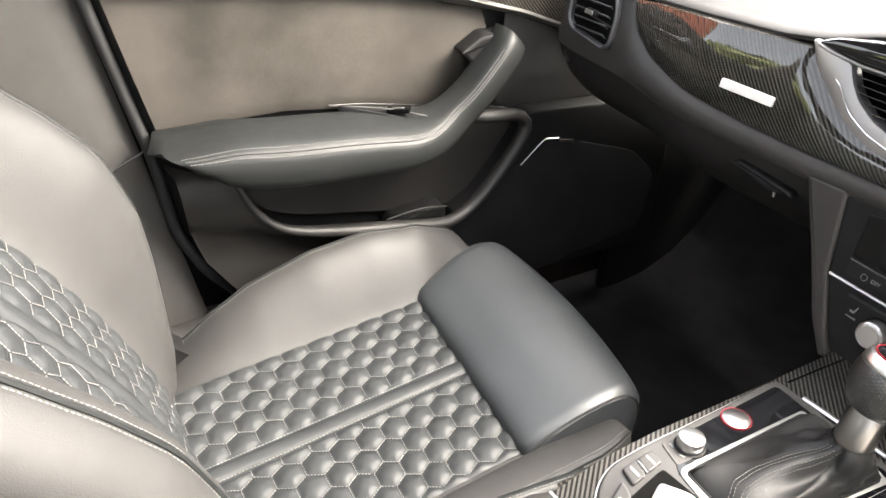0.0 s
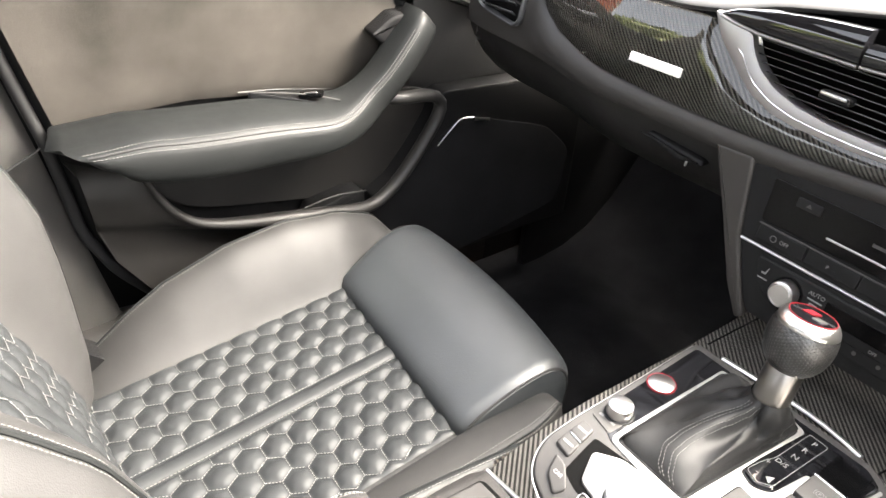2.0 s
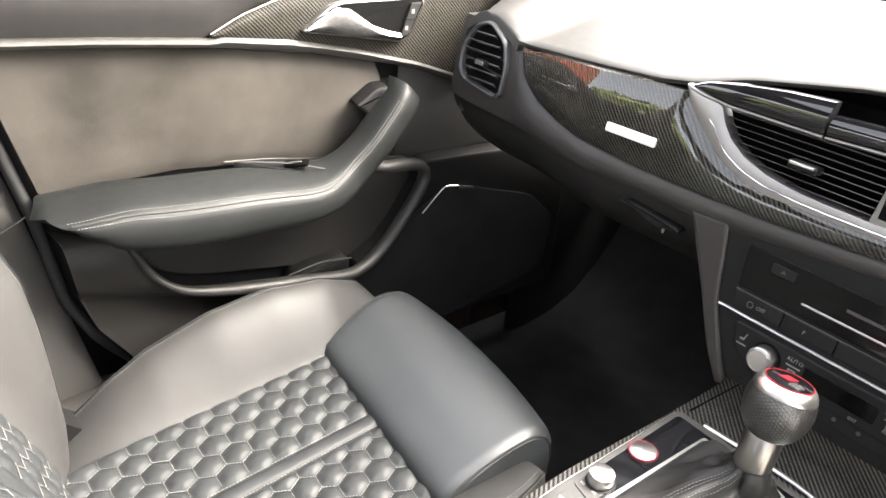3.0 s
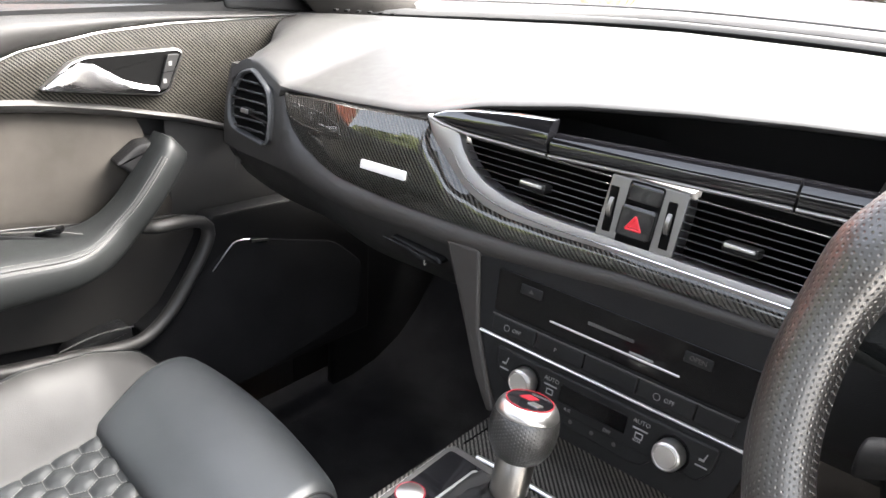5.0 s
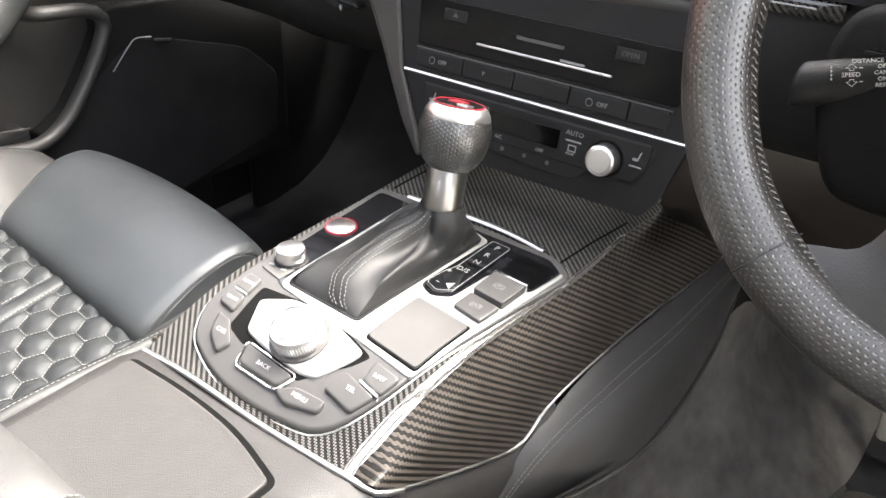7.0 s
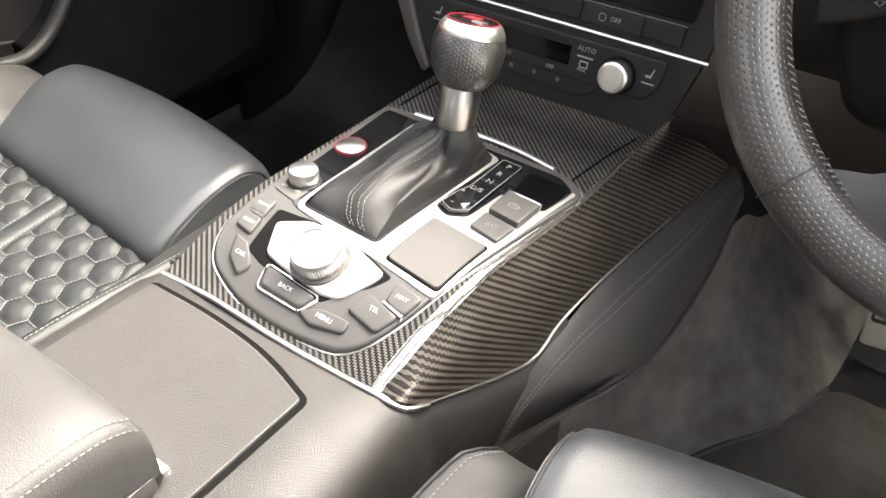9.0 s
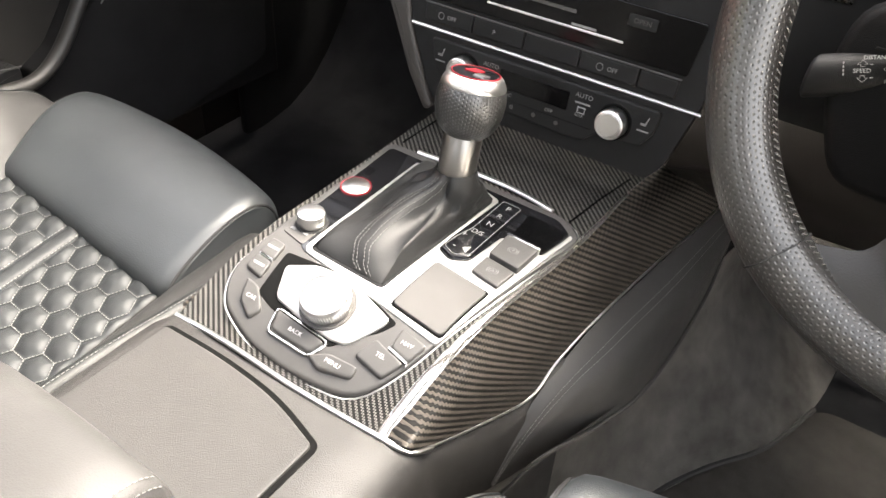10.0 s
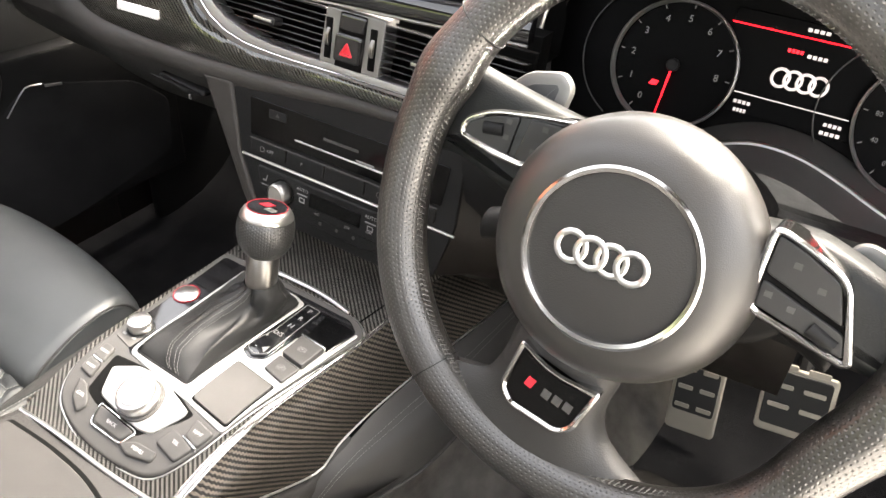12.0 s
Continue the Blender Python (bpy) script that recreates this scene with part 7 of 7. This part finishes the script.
def pedals():
    for name, x, y, z, w, h in (("brake_pedal", 0.405, 0.36, 0.084, 0.074, 0.112), ("accelerator_pedal", 0.533, 0.36, 0.152, 0.096, 0.1)):
        m = facing((x, y, z), (1, 0, 0.14), (0, 0.35, 1))
        skirt = 0.034 if name == "brake_pedal" else 0.012
        p = thing(name, (x, y, z - h / 2), "brushed steel pedal with black rubber bars", "pedal")
        part("plate", slab(rounded([(-w / 2, -h / 2), (w / 2, -h / 2), (w / 2, h / 2), (-w / 2, h / 2)], 0.008, 4), lambda u, v, t: m @ Vector((u, v, t)), 0.008, 0.002), STEEL, p)
        part("rubber_face", slab(rounded([(-w / 2 + 0.006, -h / 2 + skirt), (w / 2 - 0.006, -h / 2 + skirt), (w / 2 - 0.006, h / 2 - 0.006), (-w / 2 + 0.006, h / 2 - 0.006)], 0.006, 4), lambda u, v, t: m @ Vector((u, v, t)), 0.011, 0.001, 0.006), RUBBER, p, "black rubber pad")
        for i in (-1, 1):
            for k in range(3):
                v = -h / 2 + 0.04 + 0.03 * k
                part("steel_bar", slab(rounded([(i * w * 0.22 - w * 0.15, v), (i * w * 0.22 + w * 0.15, v), (i * w * 0.22 + w * 0.15, v + 0.007), (i * w * 0.22 - w * 0.15, v + 0.007)], 0.002, 2), lambda u, q, t: m @ Vector((u, q, t)), 0.0125, 0.0006, 0.009), STEEL, p)
        part("arm", sweep([m @ Vector((0, 0.02, 0.0)), m @ Vector((0, 0.1, -0.05)), Vector((x, 0.62, 0.45))], 0.011, 8), BLACKP, p)


pedals()


def footwell():
    # grey carpet on the tunnel, sweeping out to the floor on the driver's side and, blackened for shade, the
    # passenger's
    for side in (1, -1):
        top = spline([(0.14, -0.32, 0.29), (0.17, -0.2, 0.26), (0.19, -0.1, 0.24), (0.197, -0.02, 0.243), (0.2, 0.08, 0.265), (0.205, 0.16, 0.262), (0.215, 0.28, 0.2), (0.24, 0.42, 0.2), (0.25, 0.56, 0.24)], 40)
        low = spline([(0.19, -0.32, 0.008), (0.205, -0.15, 0.008), (0.235, -0.02, 0.008), (0.275, 0.06, 0.008), (0.33, 0.14, 0.008), (0.362, 0.25, 0.008), (0.372, 0.34, 0.012), (0.378, 0.44, 0.045), (0.38, 0.56, 0.16)], 40)
        flip = lambda p: Vector((0.045 - p.x, p.y, p.z)) if side < 0 else p
        rows = []
        for a, b in zip(top, low):
            ring = []
            for t in np.linspace(0, 1, 12):
                p = a.lerp(b, t)
                p.x -= 0.05 * math.sin(math.pi * t) * (1 - 0.3 * t)
                ring.append(flip(p))
            rows.append(ring)
        bm = loft(rows)
        bmesh.ops.solidify(bm, geom=bm.faces[:], thickness=0.006)
        single("tunnel_carpet", bm, CARPET if side > 0 else CARPET_SHADED, "grey carpet over the transmission tunnel" if side > 0 else "carpet over the transmission tunnel, blackened for footwell shade", "carpet", "structure")
    bm = slab(rounded([(0.2, -0.5), (0.2, -0.14), (0.232, -0.02), (0.272, 0.06), (0.327, 0.14), (0.365, 0.25), (0.7, 0.25), (0.7, -0.5)], 0.03, 5), lambda u, v, w: Vector((u, v, 0.001 + w)), 0.012, 0.004)
    mat = thing("floor_mat", (0.45, -0.1, 0.001), "dark grey carpet floor mat in the driver's footwell", "floor mat")
    part("mat_body", bm, MAT, mat)
    edge = spline([(0.2, -0.4, 0.013), (0.2, -0.14, 0.013), (0.232, -0.02, 0.013), (0.272, 0.06, 0.013), (0.327, 0.14, 0.013), (0.362, 0.24, 0.013)], 40)
    part("edge_binding", sweep(edge, 0.0035, 6), RUBBER, mat, "dark stitched edge binding")
    bm = slab(rounded([(-0.68, -0.5), (-0.22, -0.5), (-0.25, 0.1), (-0.3, 0.42), (-0.66, 0.42)], 0.03, 5), lambda u, v, w: Vector((u, v, 0.001 + w)), 0.012, 0.004)
    single("floor_mat", bm, CARPET_SHADED, "carpet floor mat in the passenger's footwell, blackened for its shade", "floor mat")


footwell()


# ---- outside ----
def outside():
    # brick wall beside the car
    brick = grained("red_brick", (0.2, 0.058, 0.032), (0.3, 0.095, 0.055), 0.9, 260, 0.002, 0.6, 9, 0, 0.2, False)
    mortar = grained("pale_mortar", (0.22, 0.185, 0.14), (0.3, 0.26, 0.2), 0.95, 400, 0.002, 0.6, 12, 0, 0.2, False)
    wall = thing("brick_wall", (-2.1, 1.5, -0.42), "red brick garden wall with pale mortar", "wall", "", "structure")
    part("mortar_core", block((0.18, 4.16, 2.1), pose(-2.31, 0.79, 0.62), 0.0), mortar, wall, "pale mortar bed")
    me = bpy.data.meshes.new("brick")
    bm = block((0.02, 0.215, 0.065), Matrix.Identity(4), 0.004, 1)
    bm.to_mesh(me)
    bm.free()
    me.materials.append(brick)
    rest = bmesh.new()
    for row in range(27):
        for k in range(10, 28):
            y = -3.4 + 0.225 * k + (0.1125 if row % 2 else 0)
            z = -0.38 + 0.075 * row
            dx = random.uniform(-0.002, 0.002)
            if 10 <= row <= 17 and 10 <= k < 28 and (row >= 12 or k % 2):
                ob = new("brick", me)
                ob.parent = wall
                ob.matrix_parent_inverse = Matrix.Translation(-HOME[wall])
                ob.location = (-2.213 + dx, y, z)
            else:
                bmesh.ops.create_cube(rest, size=1.0, matrix=Matrix.LocRotScale((-2.213 + dx, y, z), None, (0.02, 0.215, 0.065)))
    part("brickwork", rest, brick, wall, "", 30)
    wall.children[-1]["kind"] = "stuff"
    # stone planter ahead of the car
    m = grained("cream_stone", (0.24, 0.21, 0.16), (0.34, 0.3, 0.235), 0.9, 120, 0.004, 0.6, 6, 0, 0.2, False)
    p = thing("stone_planter", (-2.5, 4.2, -0.42), "weathered cream stone urn planter", "planter")
    at = pose(-2.5, 4.2, -0.42)
    part("urn", turned([(0.2, 0), (0.2, 0.06), (0.16, 0.1), (0.14, 0.5), (0.12, 0.66), (0.1, 0.76), (0.14, 0.81), (0.2, 0.86), (0.245, 0.95), (0.255, 1.05), (0.24, 1.1), (0.28, 1.2), (0.29, 1.26), (0.24, 1.26), (0.22, 1.15)], at, 32), m, p, "stone urn")
    bm = bmesh.new()
    for k in range(22):
        a = 2 * math.pi * k / 22
        sweep([at @ Vector((r * math.cos(a), r * math.sin(a), h)) for r, h in ((0.14, 0.81), (0.2, 0.862), (0.247, 0.95), (0.257, 1.05))], 0.018, 5, up=(math.cos(a), math.sin(a), 0.1), bm=bm)
    part("fluting", bm, m, p)
    # drainpipe
    single("drainpipe", turned([(0.06, -0.42), (0.06, 2.0)], pose(-1.93, 2.0, 0), 20), material("blue_grey_pipe", (0.3, 0.34, 0.38), 0.5), "blue-grey pipe standing before the wall", "pipe")
    # shrubs
    leaf = grained("leaf_green", (0.085, 0.11, 0.04), (0.2, 0.22, 0.1), 0.6, 80, 0.002, 0.4, 6, 0, 0.3, False)
    for cx, cy, rad, count in ((-1.72, -0.1, 0.28, 260), (-2.6, -2.6, 1.0, 1500), (-2.9, -4.4, 1.2, 1700)):
        sh = thing("shrub", (cx, cy, -0.42), "leafy green garden shrub by the wall", "shrub", "shrubs")
        bm = bmesh.new()
        for k in range(count):
            v = Vector((random.gauss(0, 1), random.gauss(0, 1), random.gauss(0, 1))).normalized() * rad * random.uniform(0.5, 1) ** 0.5
            c = Vector((cx, cy, -0.42 + rad * 1.05)) + Vector((v.x * 0.8, v.y, v.z * 1.05))
            q = Euler((random.uniform(0, 6), random.uniform(0, 6), random.uniform(0, 6))).to_matrix()
            s = rad * random.uniform(0.1, 0.17)
            vs = [bm.verts.new(c + q @ Vector(w) * s) for w in ((-0.5, -1, 0), (0.5, -0.4, 0.1), (0.35, 0.7, 0), (0, 1.2, -0.1), (-0.45, 0.4, 0.1))]
            bm.faces.new(vs)
        part("foliage", bm, leaf, sh, "", 30, False)
        part("stem", sweep([(cx, cy, -0.44), (cx + 0.03, cy, -0.2), (cx, cy + 0.03, -0.42 + rad)], [0.04 * rad + 0.015, 0.03 * rad + 0.01, 0.01], 7), BARK, sh)
    # far hedge across the end of the drive
    bm = bmesh.new()
    for k in range(15000):
        t = random.uniform(-1, 1)
        c = Vector((-4 + 10 * t, 21 + 2 * t + random.uniform(-0.5, 0.5), -0.42 + 1.7 * random.uniform(0, 1) ** 0.9))
        q = Euler((random.uniform(0, 6), random.uniform(0, 6), random.uniform(0, 6))).to_matrix()
        s = random.uniform(0.07, 0.14)
        bm.faces.new([bm.verts.new(c + q @ Vector(w) * s) for w in ((-0.5, -1, 0), (0.5, -0.4, 0.1), (0.35, 0.7, 0), (0, 1.2, -0.1), (-0.45, 0.4, 0.1))])
    dusk = grained("hedge_brown_green", (0.05, 0.06, 0.025), (0.11, 0.085, 0.05), 0.8, 60, 0.002, 0.4, 1.5, 0, 0.2, False)
    tagged(part("hedge", bm, dusk, None, "", 30, False), "dark brown-green hedge far across the drive", "hedge", "", "stuff")
    # door mirror
    turn = pose(-0.92, 0.06, 0.8, 0, 0, 35)
    mi = thing("door_mirror", (-0.9, 0.1, 0.72), "silver door mirror housing outside the passenger window", "mirror")
    rows = []
    for t in np.linspace(0, 1, 12):
        k = math.sin(math.pi * (0.5 + 0.5 * t)) ** 0.5 if t < 1 else 0.02
        rows.append([turn @ Vector((0.118 * k * math.cos(a), 0.11 * t, 0.088 * k * math.sin(a))) for a in np.linspace(0, 2 * math.pi, 28, endpoint=False)])
    part("housing", loft(rows, True, False), PAINT, mi, "silver painted housing")
    part("mirror_glass", slab([(0.1 * math.cos(a), 0.072 * math.sin(a)) for a in np.linspace(0, 6.2832, 28, endpoint=False)], lambda u, v, w: turn @ Vector((u, 0.004 - w, v)), 0.003, 0.001), MIRROR, mi, "mirror glass")
    part("foot", sweep([(-0.87, 0.12, 0.78), (-0.82, 0.14, 0.757), (-0.765, 0.17, 0.745)], 0.028, 12), PAINT, mi)
    # windscreen, and an unseen roof pane added for overhead light, thin clear panes
    rows = []
    for x in np.linspace(-0.7, 0.7, 20):
        y0 = 0.66 - 0.75 * abs(x) ** 2.6
        rows.append([(x * (1 - 0.14 * t), y0 + (-0.14 - y0) * t, 0.74 + 0.43 * t + 0.03 * math.sin(math.pi * t)) for t in np.linspace(0, 1, 8)])
    w2 = single("window_2", loft([[(x, y, 1.2 - 0.05 * ((y + 0.9) / 0.8) ** 2) for x in (-0.45, 0.0, 0.45)] for y in np.linspace(-0.98, -0.2, 6)]), PANE, "clear glass roof panel, out of view, added for overhead light", "window", "structure")
    w2.visible_shadow = False
    w = single("window_1", loft(rows), PANE, "clear curved windscreen", "window", "structure")
    w.visible_shadow = False


BARK = material("bark", (0.12, 0.09, 0.06), 0.9)
PAINT = material("silver_paint", (0.55, 0.56, 0.58), 0.3, 0.6, 0.8)
MIRROR = material("mirror_silver", (0.9, 0.9, 0.9), 0.02, 1.0)


def pane():
    """Thin clear glass: mostly see-through, with a faint gloss."""
    m = bpy.data.materials.new("clear_pane")
    m.use_nodes = True
    t = m.node_tree
    t.nodes.clear()
    out, mix = t.nodes.new("ShaderNodeOutputMaterial"), t.nodes.new("ShaderNodeMixShader")
    clear, gloss = t.nodes.new("ShaderNodeBsdfTransparent"), t.nodes.new("ShaderNodeBsdfGlossy")
    gloss.inputs["Roughness"].default_value = 0.02
    mix.inputs[0].default_value = 0.05
    t.links.new(clear.outputs[0], mix.inputs[1])
    t.links.new(gloss.outputs[0], mix.inputs[2])
    t.links.new(mix.outputs[0], out.inputs[0])
    return m


PANE = pane()
outside()
